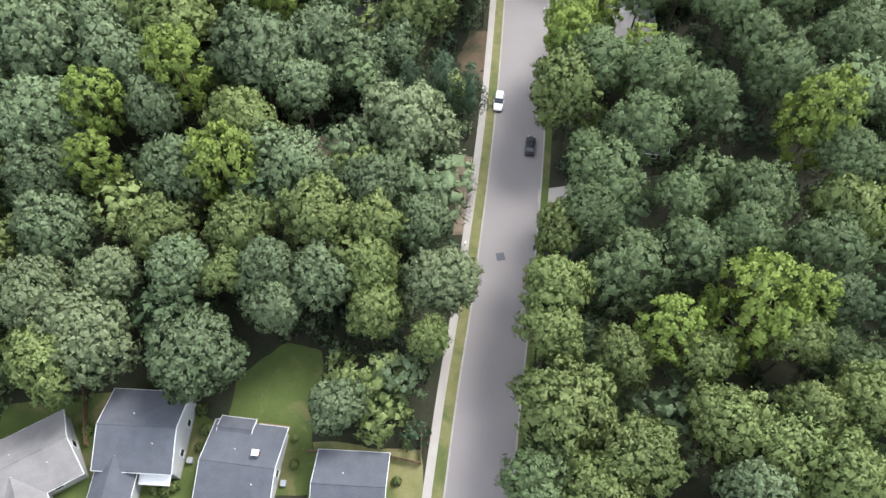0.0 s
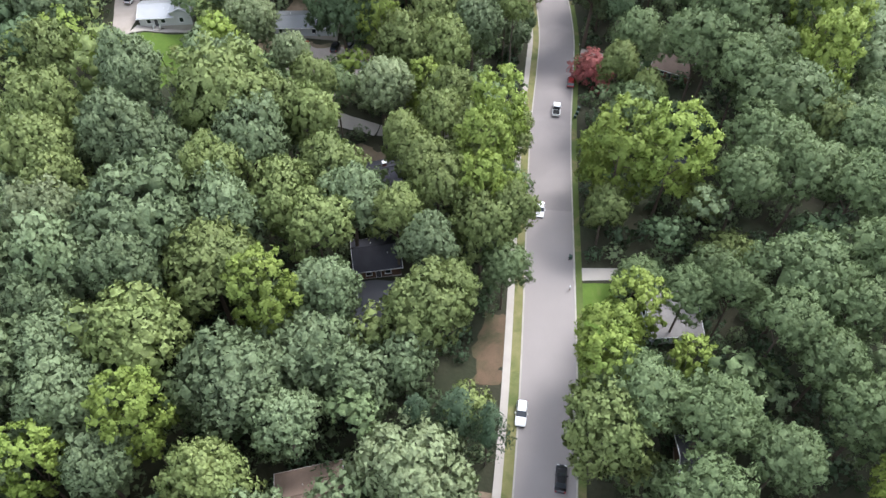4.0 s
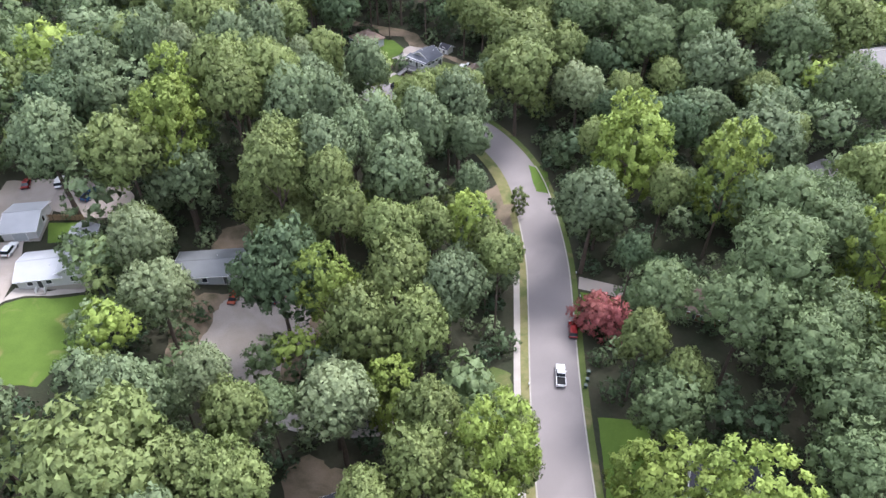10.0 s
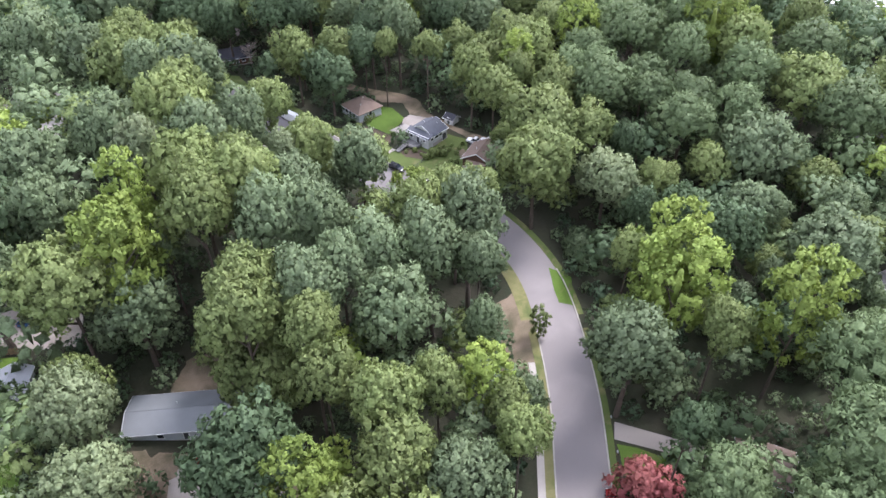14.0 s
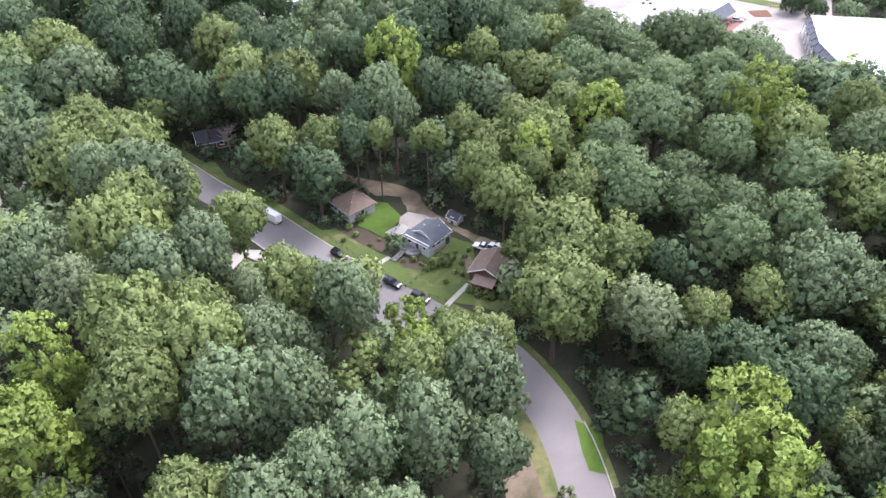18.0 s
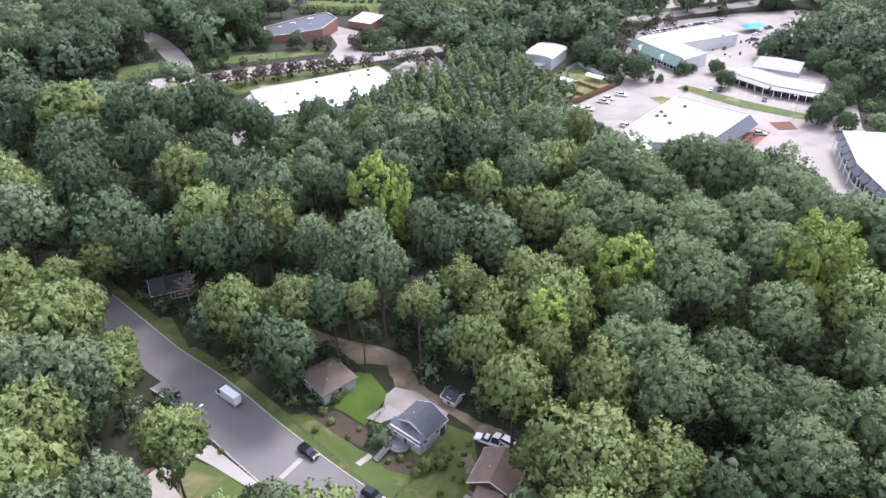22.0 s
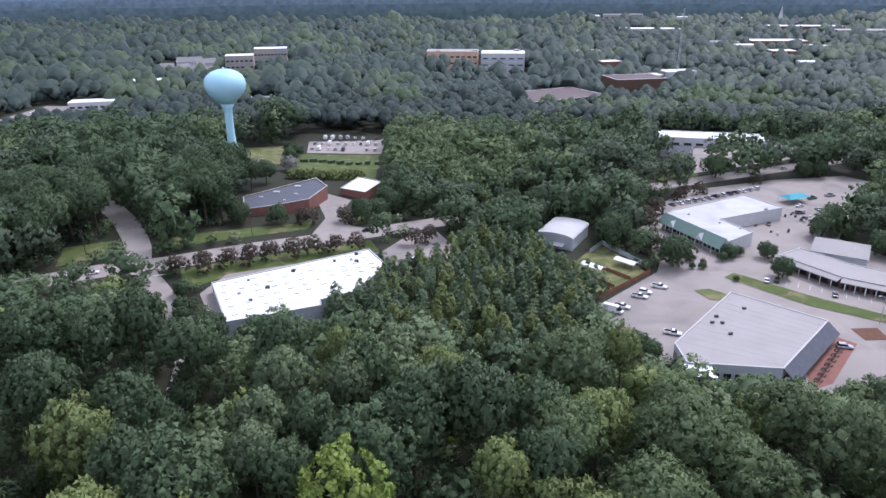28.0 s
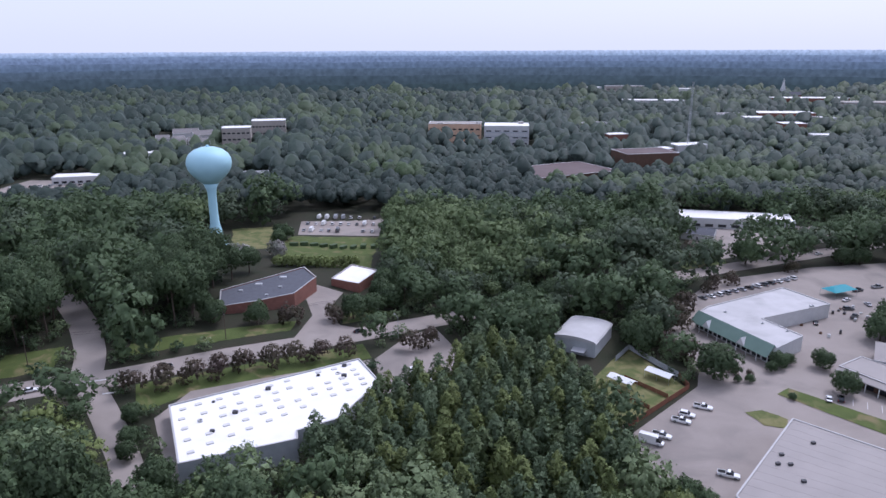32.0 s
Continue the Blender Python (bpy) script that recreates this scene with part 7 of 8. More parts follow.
plant("maple", (-36.1, 153.6, 6.8, 27.1), (-2.7, 156, 5.7, 23.3), (77.5, 157.1, 6.0, 21.0), (-0.5, 164.6, 6.6, 24.2), (-30.6, 165.1, 5.5, 24.4), (44.7, 173.9, 4.8, 18.5), (-90.2, 174, 7.9, 20.5), (38.5, 181.6, 5.4, 21.4), (-1.9, 184.6, 7.3, 23.8), (-12.1, 187, 8.7, 21.9), (-5, 196.4, 7.1, 26.6), (14.5, 201.3, 4.7, 25.7), (-6.6, 206.4, 6.3, 29.2), (13.2, 208, 4.2, 23.9), (-16.6, 210.6, 6.0, 28.9), (1.9, 211.4, 5.4, 26.2), (-85.6, 214.2, 7.9, 21.1), (-30.1, 215.4, 7.5, 35.2), (-19.3, 217.5, 6.1, 33.3), (-46.9, 219.7, 7.6, 30.1), (54.4, 221.3, 5.7, 25.2), (102.2, 224.1, 8.3, 20.1), (-30, 226.2, 7.5, 34.9), (-63.7, 230.3, 9.7, 26.1))
plant("maple", (-94.6, 235.4, 9.6, 20.6), (43.6, 244.5, 5.0, 23.2), (-42.1, 245.5, 7.3, 34.7), (0.3, 252.4, 6.1, 30.8), (-43.1, 253.5, 7.3, 34.5), (-34.4, 255.3, 7.7, 34.5), (8.2, 258.4, 6.4, 29.1), (13.5, 261.8, 5.5, 26.7), (-37.2, 263.5, 6.6, 32.2), (-47.5, 263.8, 9.6, 31.9), (27.6, 275.4, 10.9, 21.5), (59.4, 275.8, 5.8, 15.9), (-24.3, 276.8, 7.1, 28.1), (73.8, 279.4, 6.7, 15.4), (-55.4, 284.1, 8.9, 33.5), (32.8, 291.3, 11.2, 22.6), (45.4, 291.4, 7.8, 20.1), (-35.8, 295, 6.5, 28.6), (-56.4, 296.6, 8.2, 31.4), (131.4, 298.3, 12.4, 17.4), (-47.6, 299.7, 7.1, 30.4), (108, 302.4, 10.8, 20.1), (39.9, 309.9, 8.4, 22.4), (22.1, 312.7, 7.5, 22.5))
plant("maple", (30.6, 318.7, 5.2, 23.1), (-77.2, 319.6, 11.3, 25.5), (17.3, 321.8, 6.6, 22.7), (95, 322.5, 8.6, 27.1), (-69.5, 331.9, 9.0, 25.1), (35.2, 333.4, 9.3, 22.0), (2, 334.4, 4.9, 23.2), (-7, 337.6, 4.3, 22.9), (-34.5, 339.6, 7.4, 20.8), (-21.7, 340.5, 7.3, 19.8), (-83.3, 342.1, 8.1, 24.7), (123.4, 342.4, 7.6, 23.8), (33.5, 344, 9.9, 19.9), (46.2, 356, 7.8, 20.5), (-32.4, 369.3, 8.6, 26.9), (40.5, 373.3, 9.3, 20.8), (-47.5, 373.6, 9.8, 24.8), (34.1, 379.5, 5.8, 22.4), (24.8, 383.7, 5.8, 26.7), (-106.2, 390.8, 9.7, 27.0), (-62.5, 402.1, 9.9, 22.6), (49.2, 404.9, 8.2, 22.8), (15.3, 417.1, 8.0, 27.0), (-7.6, 433.7, 7.5, 23.6))
plant("maple", (63.9, 436.5, 5.7, 21.0), (-105.2, 441.4, 12.3, 27.0))
plant("tulip", (32.9, 39.6, 5.2, 16.6), (45.6, 43.1, 7.7, 16.0), (53.9, 44, 3.8, 18.0), (-56, 68, 4.6, 18.2), (-35.6, 68.4, 6.2, 16.2), (63.5, 77.4, 6.5, 18.5), (-57.5, 79.2, 5.0, 20.8), (-44.9, 85.6, 5.9, 21.8), (20.1, 98.9, 5.1, 16.8), (22.4, 104.8, 5.4, 15.3), (-30.8, 107.3, 6.1, 21.4), (30.5, 111, 5.6, 14.2), (4.9, 135.8, 5.2, 20.1), (5.4, 145.1, 6.7, 20.9), (43.5, 147, 8.6, 20.3), (34.3, 148.7, 9.1, 17.0), (8.8, 157.6, 7.0, 21.0), (81.9, 174.3, 7.7, 22.9), (88.1, 191.3, 9.8, 23.2), (-18.8, 192.4, 5.7, 25.1), (9.9, 213, 5.0, 23.1), (67.3, 221.3, 8.1, 26.3), (49.1, 232.4, 9.3, 23.5), (-54.7, 236.6, 8.6, 27.9))
plant("tulip", (51.1, 242.3, 8.5, 21.7), (-56.8, 251.8, 5.5, 30.7), (31.4, 326, 5.2, 23.3), (89.9, 332.3, 8.8, 27.1), (51.1, 339.3, 7.1, 23.7), (-2.7, 374.6, 9.4, 23.8))
plant("dark", (-30.6, 198.3, 9.1, 26.1), (41.4, 200.7, 4.0, 25.0), (26.4, 247, 4.9, 25.2), (-85.4, 249.1, 9.6, 22.4), (65.5, 251.1, 8.1, 19.7), (30.5, 258.3, 5.4, 22.2), (51, 262.4, 4.7, 18.6), (65.5, 267.3, 7.6, 11.3), (53.9, 286.8, 4.6, 20.2), (4.7, 308.8, 7.8, 22.9), (-30.9, 316.4, 6.0, 23.7), (6.3, 317.6, 7.7, 22.2), (-22.7, 320.7, 9.3, 16.9), (-35.2, 327.3, 7.0, 18.8), (-23.6, 330.2, 8.5, 16.2), (-13.7, 339.8, 5.8, 21.6), (-13.3, 348.6, 7.6, 23.5), (-34.1, 359.3, 6.4, 26.1), (-42.5, 359.5, 7.0, 25.1), (12.5, 363.1, 6.9, 21.7), (-61, 369.7, 7.7, 20.0), (-80, 372, 8.2, 17.5), (-34.2, 380.8, 11.6, 26.5), (-77.5, 383.6, 12.8, 15.8))
plant("dark", (-15.4, 387.5, 5.9, 26.0), (33.9, 387.7, 7.4, 25.7), (-0.1, 390.7, 10.2, 26.9), (-43.9, 391.2, 9.2, 24.7), (-86.7, 393.2, 8.4, 26.5), (8.8, 398.9, 9.0, 30.6), (22.3, 401.8, 9.2, 30.4), (-12.6, 403.7, 6.4, 25.0), (36.3, 404.2, 7.7, 25.8), (-93.9, 411.2, 10.9, 27.0), (-54.3, 411.4, 8.5, 24.3), (-74.1, 416, 9.0, 26.7), (-1.9, 424.9, 8.4, 24.4), (-84.2, 437.7, 10.0, 27.3), (-47.8, 437.8, 7.9, 23.8), (-70.4, 438, 7.7, 27.8), (-25.8, 441.8, 7.8, 23.0), (-122.5, 442.7, 14.1, 25.5), (-63.1, 446.3, 9.1, 27.2))
plant("cedar", (5.1, 88.4, 3.7, 14.9), (-5.8, 90.1, 3.7, 14.2), (0.2, 90.4, 4.9, 13.9))
plant("oak", (-54.5, 233.5, 9.5, 19.0))
plant("maple", (-60.5, 217.0, 6.2, 16.0), (-39.5, 226.5, 6.4, 20.0), (-33.0, 219.0, 6.4, 18.0), (-26.0, 219.0, 6.4, 20.0))
plant("pale", (-63.5, 237.0, 7.8, 21.0))
plant("tulip", (-57.5, 241.5, 6.6, 25.0))
# trees of the street and of the parking lots
for x, y, r, h_ in ((38.2, 201.6, 6.0, 4.2),):
    tree("myrtle", x, y, r, h_, "garden trees")
st = tree("street", 25.4, 241.4, 2.5, 5.0, "garden trees", "small dense upright street tree on the bend")
st.children[-1].scale.z *= 1.55
for x, y in ((-76.4, 521.5), (-68.6, 525), (-60.8, 529), (-53.4, 533.4), (-46.0, 538), (-38.2, 542), (-30.2, 546), (-22.4, 549), (-13.8, 552), (9.8, 560.7), (17.7, 563.6)):
    tree("plum", x, y, 3.1, 4.2, "row of small trees along the warehouse")
for x, y, r in ((-49.5, 577, 5.4), (-13, 589, 6.4), (-6, 594, 5.6), (-66, 576, 6.0), (2, 603, 6.5), (-63, 702, 4.6), (-60, 712, 5.2), (-66, 722, 4.2), (-3, 612, 6.0), (0, 622, 7.0), (60, 596, 8), (72, 604, 8), (96, 557, 8.5), (99, 568, 7), (84, 596, 8), (37, 587, 7), (46, 577, 7), (115, 534, 7.6), (90, 610, 7), (133, 636, 6), (166, 662, 8), (187, 662, 8), (237, 658, 6), (246, 657, 6), (267, 712, 8), (287, 711, 8), (193, 562, 6.5), (201, 568, 7), (207, 577, 6)):
    tree("dark", x, y, r, r * 0.98, "trees round the shops")
for x, y, r in ((-63, 328, 5.5), (-62, 336.6, 5.2), (-69, 339, 6.0), (-74, 352, 6.5), (-77, 372, 6.5), (-84, 364, 6), (13, 273, 6), (8, 278, 5.5), (17, 266, 6), (26.5, 302.5, 5.6), (25.5, 294.5, 4.6), (-21.5, 330, 5.2), (-23, 337, 5.5), (-57, 212.5, 5.4)):
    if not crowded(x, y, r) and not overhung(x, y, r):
        tree("maple", x, y, r, 9 + r * 0.5, "trees leaning over the street")
for x, y, r in ((134.2, 518.2, 1.5), (157.2, 540, 4.2), (153.5, 520.5, 5), (142, 541.5, 3.6), (146.5, 544, 2.6), (137.5, 538.5, 2.4), (78.6, 467, 4.5), (82, 463, 4), (-68, 494.3, 3.5), (-71.4, 506, 3.5), (-66.5, 488, 3.2), (173, 474, 6), (181, 481, 6.5), (190, 490, 7), (200, 500, 7), (207, 520, 7), (207, 540, 7), (180, 466, 5), (126, 531, 1.8), (122, 531.5, 1.5)):
    tree("dark", x, y, r, max(r * 0.95, 1.0), "trees round the shops")
for x, y, r in ((111, 551, 3.8), (107, 558, 3.4), (118, 577, 3.6), (123, 588, 3.4), (131, 601, 3.6), (162.8, 676, 4), (154.9, 627, 3), (165, 631, 3), (149.5, 622, 2.6), (120.5, 543, 2.8), (-37.5, 580, 3.8), (-20.5, 586, 3.2), (204, 648, 2.6), (123.5, 538, 1.6), (128, 535, 1.2)):
    tree("plum", x, y, r, r * 0.95, "purple-leaved trees round the shops")
# a dark stand of tall pines on either side of the western side road
for _ in range(240):
    u, v = trng.uniform(0, 1), trng.uniform(0, 1)
    x, y = (-94 + 22 * u, 556 + 62 * v + 14 * u) if trng.random() < 0.45 else (-176 + 56 * u, 522 + 74 * v + 14 * u)
    if cleared(x, y, 1.0) or any((px - x) ** 2 + (py - y) ** 2 < (0.72 * (pr + 4.6)) ** 2 for px, py, pr in PLANTED):
        continue
    tree("dark", x, y, trng.uniform(6.0, 8.4), 17.5 + trng.uniform(-2.0, 2.5), "tall pines by the main road", "tall dark green pine with bare trunk")
for x, y, r in ((-72.7, 659, 4.6), (-58.6, 672, 4.8), (-80, 668, 3.6)):
    tree("blossom", x, y, r, 4.0, "blossoming trees by the water tower")
# pines that stand close about the office, and a hedge behind it
for x, y, r, h in ((-77, 588, 7.8, 12.0), (-78, 601, 8.2, 13.0), (-76, 614, 7.6, 13.0), (-74, 577, 7.0, 11.0), (-71, 627, 7.0, 11.0), (-66, 640, 6.2, 8.5)):
    tree("dark", x, y, r, h, "tall pines by the main road", "tall dark green pine with bare trunk")
for i in range(10):
    tree("shrub", -55 + 4.1 * i, 655 + 0.8 * i, 2.9, 2.4, "hedge behind the office", "dense dark clipped hedge bush")
# a bare dead tree at the end of the street
dead = thing("dead_tree", -54, 364.5, 0, "pale bare dead tree at the woods' edge", "tree")
part("trunk", trunk_shape(10, 0.26, 77, 7), M["dead_wood"], dead)
drng = random.Random(12)
for i in range(24):
    a, z0, le = drng.uniform(0, 6.28), drng.uniform(4.5, 9.6), drng.uniform(1.6, 3.6)
    b0 = Vector((0.2 * math.cos(a), 0.2 * math.sin(a), z0))
    b1 = b0 + Vector((le * math.cos(a), le * math.sin(a), le * drng.uniform(0.35, 0.9)))
    br = Shape().rod(tuple(b0), tuple(b1), 0.09, 0.035, 5)
    for k in range(5):
        c0 = b0.lerp(b1, drng.uniform(0.35, 1.0))
        c1 = c0 + Vector((drng.uniform(-1, 1), drng.uniform(-1, 1), drng.uniform(0.1, 1.0))) * 1.1
        br.rod(tuple(c0), tuple(c1), 0.04, 0.015, 4)
    part("branch", br, M["dead_wood"], dead)
# big trees whose crowns meet over the side road
for i, p in enumerate(side):
    if p[1] < 472 and i % 2 == 0:
        for dx in (-8.5, 7.5):
            tree("dark", p[0] + dx + trng.uniform(-0.6, 0.6), p[1] + trng.uniform(-1.5, 1.5), trng.uniform(4.6, 6.2), trng.uniform(9, 12), "trees over the side road")
# garden shrubs and weeds round the three small houses
for x, y, r in ((5.6, 309.5, 1.5), (7.0, 311.0, 1.3), (8.6, 309.6, 1.1), (3.4, 308.2, 0.9), (10.2, 311.8, 0.8), (12.5, 310, 0.7), (9.0, 313.6, 0.6), (11.2, 314.2, 0.5), (13.4, 312.4, 0.6), (0.4, 311.8, 0.8), (-2.2, 311.4, 0.6), (2.2, 310.2, 0.5), (-14.5, 322.5, 0.8), (-10.6, 318.2, 0.5), (-8.4, 320.2, 0.5), (-16.4, 325.4, 1.0), (-13.8, 329.2, 1.3), (-12.6, 331.4, 1.1), (-5.8, 320.8, 0.7), (-6.0, 318.8, 0.5), (13.8, 300.2, 1.0), (15.6, 298.6, 1.2), (18.0, 297.6, 1.4), (12.2, 305.6, 0.7), (10.6, 306.8, 0.6), (14.6, 314.8, 0.6), (-36.2, 315.4, 0.6), (-41.6, 315.2, 0.6), (21.6, 298.2, 1.5), (-17.6, 320.2, 0.7), (8.0, 303.4, 0.6), (-43.2, 21, 0.9), (-41.6, 20.6, 1.0), (-40.3, 21.2, 0.8), (-37.6, 27, 0.7), (-36.8, 30, 0.9), (-22.6, 24.5, 0.7), (-22.9, 28.5, 0.6), (-5.4, 27.6, 0.8), (-38.2, 33, 0.9), (-55.6, 29.5, 0.8), (-6.8, 22, 0.7)):
    tree("shrub", x, y, r, r * 0.75, "garden shrubs")
# crowns that hang over the western footpath, and big trees over the eastern kerb
for off, y0, y1, step, r0, r1, kinds in ((-9.7, 72, 87, 7, 4.6, 5.4, ("oak", "maple")), (-9.8, 110, 177, 6, 4.4, 5.6, ("maple", "pine", "tulip", "maple")), (-11.4, 199, 222, 6, 4.6, 5.4, ("oak", "maple", "maple")), (9.8, 138, 160, 8, 5.0, 6.2, ("tulip", "maple")), (11.5, 222, 250, 8, 5.2, 6.4, ("maple", "oak"))):
    last = -99.0
    for p in offset(street, off):
        if y0 < p[1] < y1 and p[1] - last > step and not cleared(p[0], p[1], 0.25) and not crowded(p[0], p[1], r0):
            last = p[1]
            tree(trng.choice(kinds), p[0] + trng.uniform(-0.6, 0.3), p[1], trng.uniform(r0, r1), trng.uniform(9.5, 13.5), "street-side trees")
# trees that hang over the eastern kerb
for i, p in enumerate(offset(street, 10.0)):
    if 18 < p[1] < 112 and i % 3 == 0 and not cleared(p[0], p[1], 0.8) and not crowded(p[0], p[1], 4.2):
        tree(trng.choice(["pine", "maple", "maple"]), p[0] + trng.uniform(-0.8, 1.5), p[1], trng.uniform(3.6, 4.8))
# woods between them: crowns of fewer leaves, joined
def crowd(name, spots, arch, mats, label, seed, shade=None):
    """Many trees of one wood as a single mesh; spots hold x, y, radius, height of the crown's middle."""
    rng = np.random.default_rng(seed)
    V, T, K, N, k = [], [], [], [], 0
    for x, y, r, cz in spots:
        i = int(rng.integers(len(arch)))
        v, t, nn = arch[i]
        a = rng.uniform(0, 6.28)
        ca, sa = math.cos(a), math.sin(a)
        s = r / 6.0
        rot = np.array([[ca, sa, 0], [-sa, ca, 0], [0, 0, 1]])
        N.append(nn @ rot)
        w = v @ rot * s * np.array([1, 1, rng.uniform(0.75, 1.1)])
        V.append(w + np.array([x, y, ground(x, y) + cz]))
        T.append(t + k)
        K.append(np.full(len(t), int(rng.integers(len(mats))) if shade is None else shade(x, y, rng)))
        k += len(v)
    me = mesh_np(name, np.concatenate(V), np.concatenate(T), mats[0], np.concatenate(N))
    for m in mats[1:]:
        me.materials.append(m)
    me.polygons.foreach_set("material_index", np.concatenate(K).astype(np.int32))
    return tagged(new(name, me), label, "woods", kind="stuff")


class Spread:
    """Even random spots that keep apart from each other and from what stands already."""

    def __init__(self, cell=10.0):
        self.c, self.g = cell, {}

    def put(self, x, y, r):
        self.g.setdefault((int(x // self.c), int(y // self.c)), []).append((x, y, r))

    def free(self, x, y, r, k):
        i, j = int(x // self.c), int(y // self.c)
        for a in (-1, 0, 1):
            for b in (-1, 0, 1):
                for px, py, pr in self.g.get((i + a, j + b), ()):
                    if (px - x) ** 2 + (py - y) ** 2 < (k * (r + pr)) ** 2:
                        return False
        return True


GROVE_EDGE = [(-20, 484), (-12, 494), (3, 527), (28, 548), (40, 562), (54, 550), (64, 536), (70, 500), (69, 476), (46, 448), (10, 462)]
near = Spread(14.0)
for p in PLANTED:
    near.put(*p)
frng = random.Random(11)
fill = []
for _ in range(30000):
    x, y = frng.uniform(-260, 300), frng.uniform(-40, 560)
    # the land that the lens can see, with a margin
    if abs(x - 8) > 60 + 0.62 * max(y - 20, 0) and abs(x) > 150:
        continue
    r = frng.uniform(3.6, 7.4) * (1.18 if y > 320 else 1.0)
    grove = inside(x, y, GROVE_EDGE)
    if y > 395 and cleared(x, y, 11):
        r *= 0.62
    if grove:
        r = frng.uniform(2.4, 3.5)
    if y > 500 and not grove:
        continue
    if cleared(x, y, 1.0 if grove else 2.8) or not near.free(x, y, r, (0.6 if y < 320 and x < 25 else 0.64) if not grove else 0.6):
        continue
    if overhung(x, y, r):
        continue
    near.put(x, y, r)
    fill.append((x, y, r, grove))
def fill_height(x, y, r):
    """Lower growth near yards and roads, taller deep in the wood."""
    deep = (-3.0 if cleared(x, y, 14) else 0.0) if y > 395 else 5.5 if not cleared(x, y, 18) else 2.0 if not cleared(x, y, 9) else -0.5
    return 0.6 * r + 5.5 + deep + frng.uniform(-3, 4.5) + (-4.0 if x > 25 else 3.0 if 170 < y < 320 else 0.0)


own = [f for f in fill if -75 < f[0] < 110 and f[1] < 380 and not f[3]]
own = own[:130]
chosen = set(own)
for x, y, r, _ in own:
    u = frng.random()
    east = x > 40 and y < 240
    kind = ("pine" if u < 0.6 else "maple" if u < 0.85 else "oak") if east else ("oak" if u < 0.45 else "maple" if u < 0.93 else "tulip")
    tree(kind, x, y, r, fill_height(x, y, r))
WOOD = [crown("round" if i < 5 else "tall", 70 + i, 56, 12, 6.0, 0.58, 0.5, 0.75) for i in range(6)]
crowd("woodland", [(x, y, r, fill_height(x, y, r)) for x, y, r, g in fill if not g and (x, y, r, g) not in chosen], WOOD, [LEAF["oak"], LEAF["maple"], LEAF["pine"], LEAF["deep"], LEAF["pine"], LEAF["maple"], LEAF["oak"], LEAF["tulip"]], "dense mixed broadleaf woodland in full leaf", 3, lambda x, y, g: int((2, 3, 3, 0, 6)[g.integers(5)]) if (y > 325 or x > 28) and g.random() < 0.8 else int(g.integers(8)))
GROVE = [crown("cone", 90 + i, 40, 14, 6.0, 1.4, 0.32, 0) for i in range(4)]
crowd("pine_grove", [(x, y, r * 1.35, 9 + frng.uniform(-1.6, 1.6)) for x, y, r, g in fill if g], GROVE, [LEAF["grove"], LEAF["pine"], LEAF["grove"], LEAF["maple"]], "dense grove of young dark green pines", 4)

# undergrowth below the crowns
LOW = [crown("round", 200 + i, 14, 10, 6.0, 1.5, 0.5, 0) for i in range(4)]
low_spread, low_spots = Spread(6.0), []
for _ in range(16000):
    x, y = frng.uniform(-170, 190), frng.uniform(10, 640)
    r = frng.uniform(1.4, 3.2)
    if cleared(x, y, 1.4) or not low_spread.free(x, y, r, 0.8):
        continue
    low_spread.put(x, y, r)
    low_spots.append((x, y, r, r * 0.7))
crowd("undergrowth", low_spots, LOW, [LEAF["deep"], LEAF["cedar"], LEAF["oak"]], "shrubs and saplings under the woods", 9)

# far woods
def far_crown(seed, domes, sides, leaves, r=6.0):
    """A crown for the distance: knotted leafy domes with a ragged fringe of sprays."""
    rng = np.random.default_rng(seed)
    V, T, N, k = [], [], [], 0
    for q in range(domes):
        a = q * 2.4 + rng.uniform(-0.5, 0.5)
        out = 0.0 if q == 0 else rng.uniform(0.4, 0.62)
        mid = np.array([out * math.cos(a), out * math.sin(a), 0.22 if q == 0 else rng.uniform(-0.45, 0.1)])
        size = rng.uniform(0.42, 0.6) if q else 0.62
        bv, bf = (BALL_V, BALL_F) if sides else (OCT, np.array(OCT_F))
        d = unit(bv)
        V.append((mid + d * size * rng.uniform(0.75, 1.12, (len(bv), 1)) * np.array([1, 1, 1.1])) * r)
        N.append(unit(0.65 * d + 0.3 * unit(mid) + np.array([0, 0, 0.6]) + rng.normal(size=d.shape) * 0.08))
        T.append(bf + k)
        k += len(bv)
        e = unit(rng.normal(size=(leaves, 3)) + np.array([0, 0, 0.6]))
        p = (mid + e * size * rng.uniform(0.85, 1.1, (leaves, 1))) * r
        u = unit(np.cross(e, rng.normal(size=(leaves, 3))))
        w = unit(np.cross(e, u))
        L = r * rng.uniform(0.08, 0.16, (leaves, 1))
        V.append(np.stack([p + u * L, p - u * L * 0.6 + w * L * 0.7, p - u * L * 0.6 - w * L * 0.7], 1).reshape(-1, 3))
        N.append(np.repeat(unit(0.8 * e + np.array([0, 0, 0.5]) + rng.normal(size=e.shape) * 0.15), 3, axis=0))
        T.append(np.arange(3 * leaves).reshape(leaves, 3) + k)
        k += 3 * leaves
    return np.concatenate(V), np.concatenate(T), np.concatenate(N)


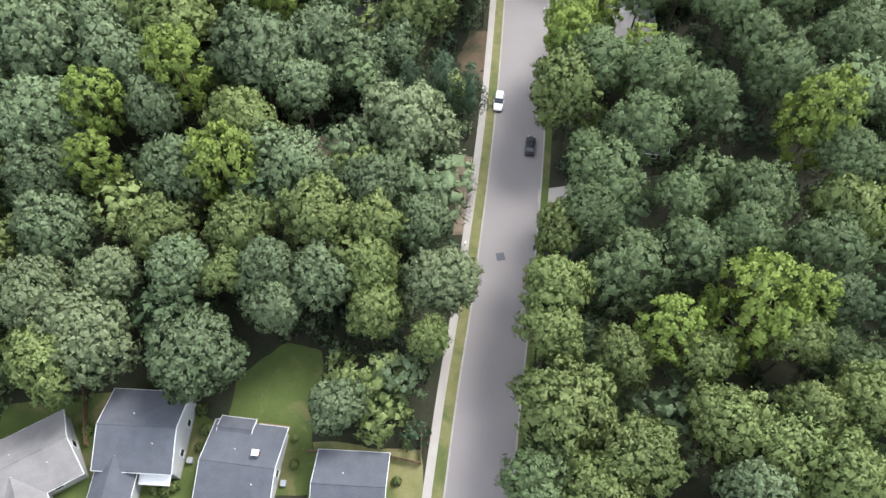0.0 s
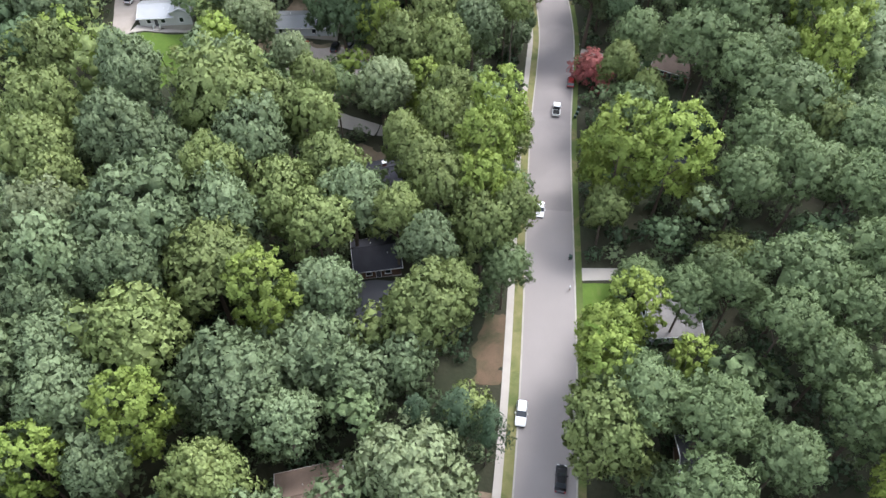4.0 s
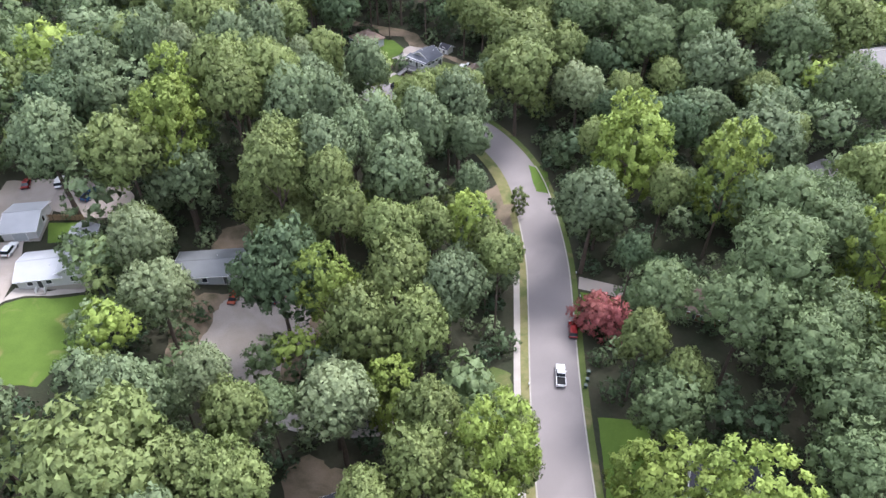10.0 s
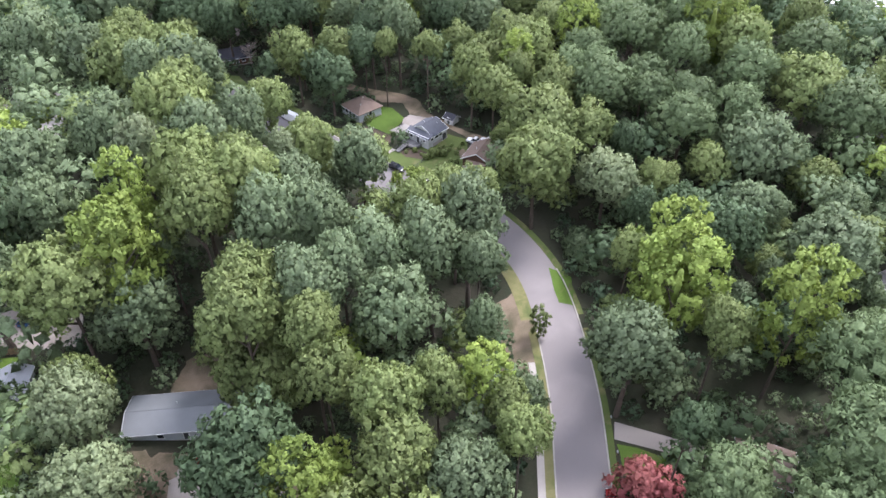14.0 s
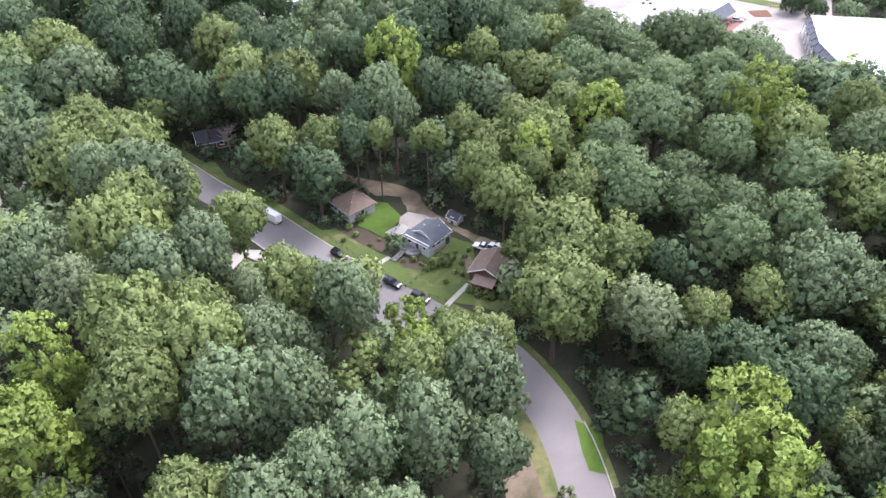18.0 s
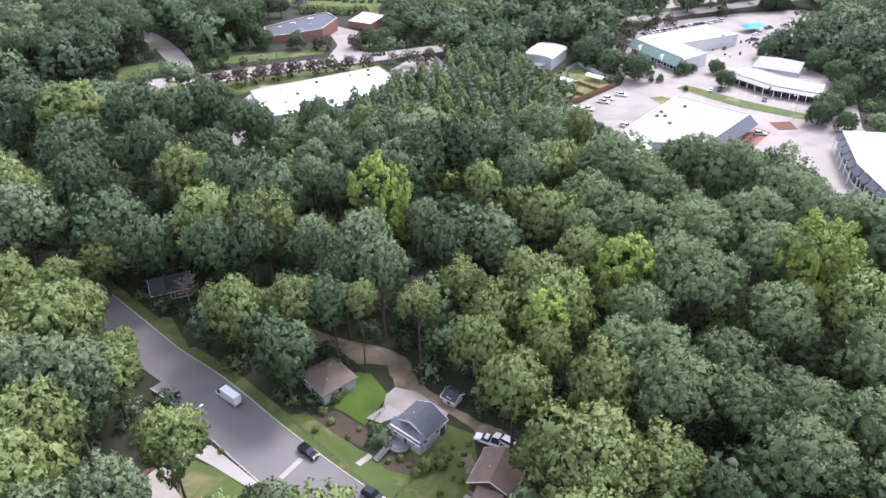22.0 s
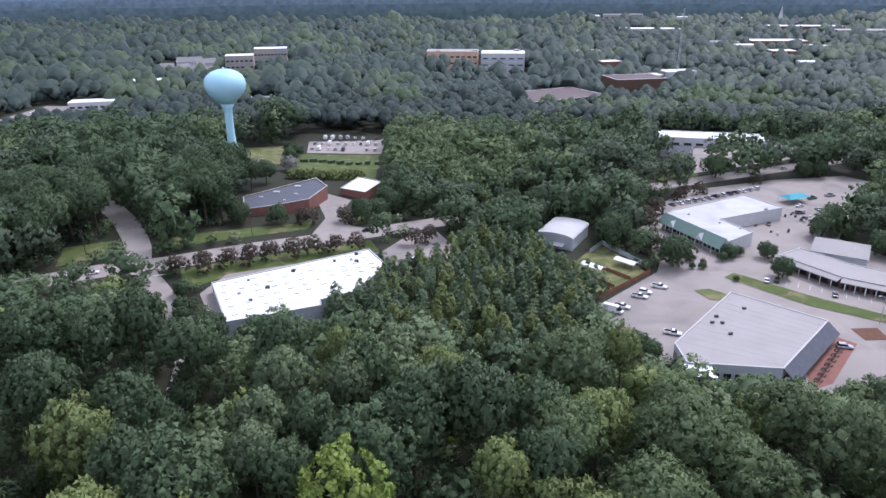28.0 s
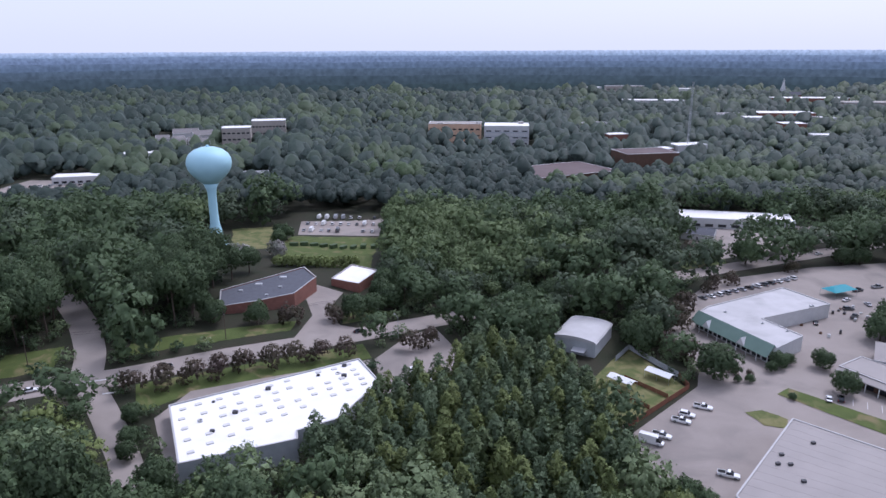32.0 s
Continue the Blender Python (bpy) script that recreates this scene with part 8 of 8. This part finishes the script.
FAR = [far_crown(120 + i, 6 + i % 3, True, 22) for i in range(7)]
far = Spread(18.0)
spots, mid_spots = [], []
for _ in range(26000):
    y = frng.uniform(480, 900)
    x = frng.uniform(-1, 1) * (140 + 0.72 * (y - 290))
    stand = noise.noise(Vector((x / 70, y / 70, 1.5)))  # stands of taller and lower trees
    r = frng.uniform(3.8, 8.2) * (1.15 + 0.5 * stand)
    if y < 500 and -260 < x < 300 or cleared(x, y, 3.5) or not far.free(x, y, r, 0.58) or not near.free(x, y, r, 0.58) or inside(x, y, GROVE_EDGE):
        continue
    far.put(x, y, r)
    (mid_spots if y < 770 else spots).append((x, y, r, 0.6 * r + 7 + 4 * stand + frng.uniform(-2.5, 3.5)))


def stand_shade(x, y, g):
    v = 1.5 * noise.noise(Vector((x / 80, y / 80, 7.5))) + g.uniform(-0.3, 0.3)
    return 0 if v < -0.12 else 1 if v < 0.18 else 2 if v < 0.36 else 3


MID = [crown("round" if i < 4 else "tall", 170 + i, 39, 9, 6.0, 0.95, 0.5, 0.75) for i in range(6)]
crowd("far_woodland", mid_spots, MID, [LEAF["deep"], LEAF["far_haze_pale"], LEAF["deep"], LEAF["pine"]], "broad woods between shops and roads", 5, stand_shade)
crowd("outer_woodland", spots, FAR, [LEAF["far"], LEAF["far_haze_mid"], LEAF["far_haze_pale"], LEAF["deep"]], "broad woods round the water tower", 7, stand_shade)
DIST = [far_crown(150 + i, 2 + i % 2, True, 8) for i in range(7)]
spots = []
far2 = Spread(30.0)
for _ in range(22000):
    y = 900 + 1060 * frng.random() ** 1.3
    x = frng.uniform(-1, 1) * (160 + 0.7 * (y - 290))
    stand = noise.noise(Vector((x / 110, y / 110, 3.5))) + 0.6 * noise.noise(Vector((x / 42, y / 42, 8.5)))
    r = (4.5 + 8.5 * frng.random() ** 1.6) * (1.2 + 0.45 * stand) * (1 + (y - 900) / 2200)
    if cleared(x, y, 3) or not far2.free(x, y, r, 0.48):
        continue
    far2.put(x, y, r)
    spots.append((x, y, r, 7.5 + 7 * stand + frng.uniform(-2.5, 4.5)))
crowd("distant_woodland", spots, DIST, [LEAF["far"], LEAF["far_haze_mid"], LEAF["far"], LEAF["far_haze_pale"]], "woods running out to the horizon", 6, stand_shade)
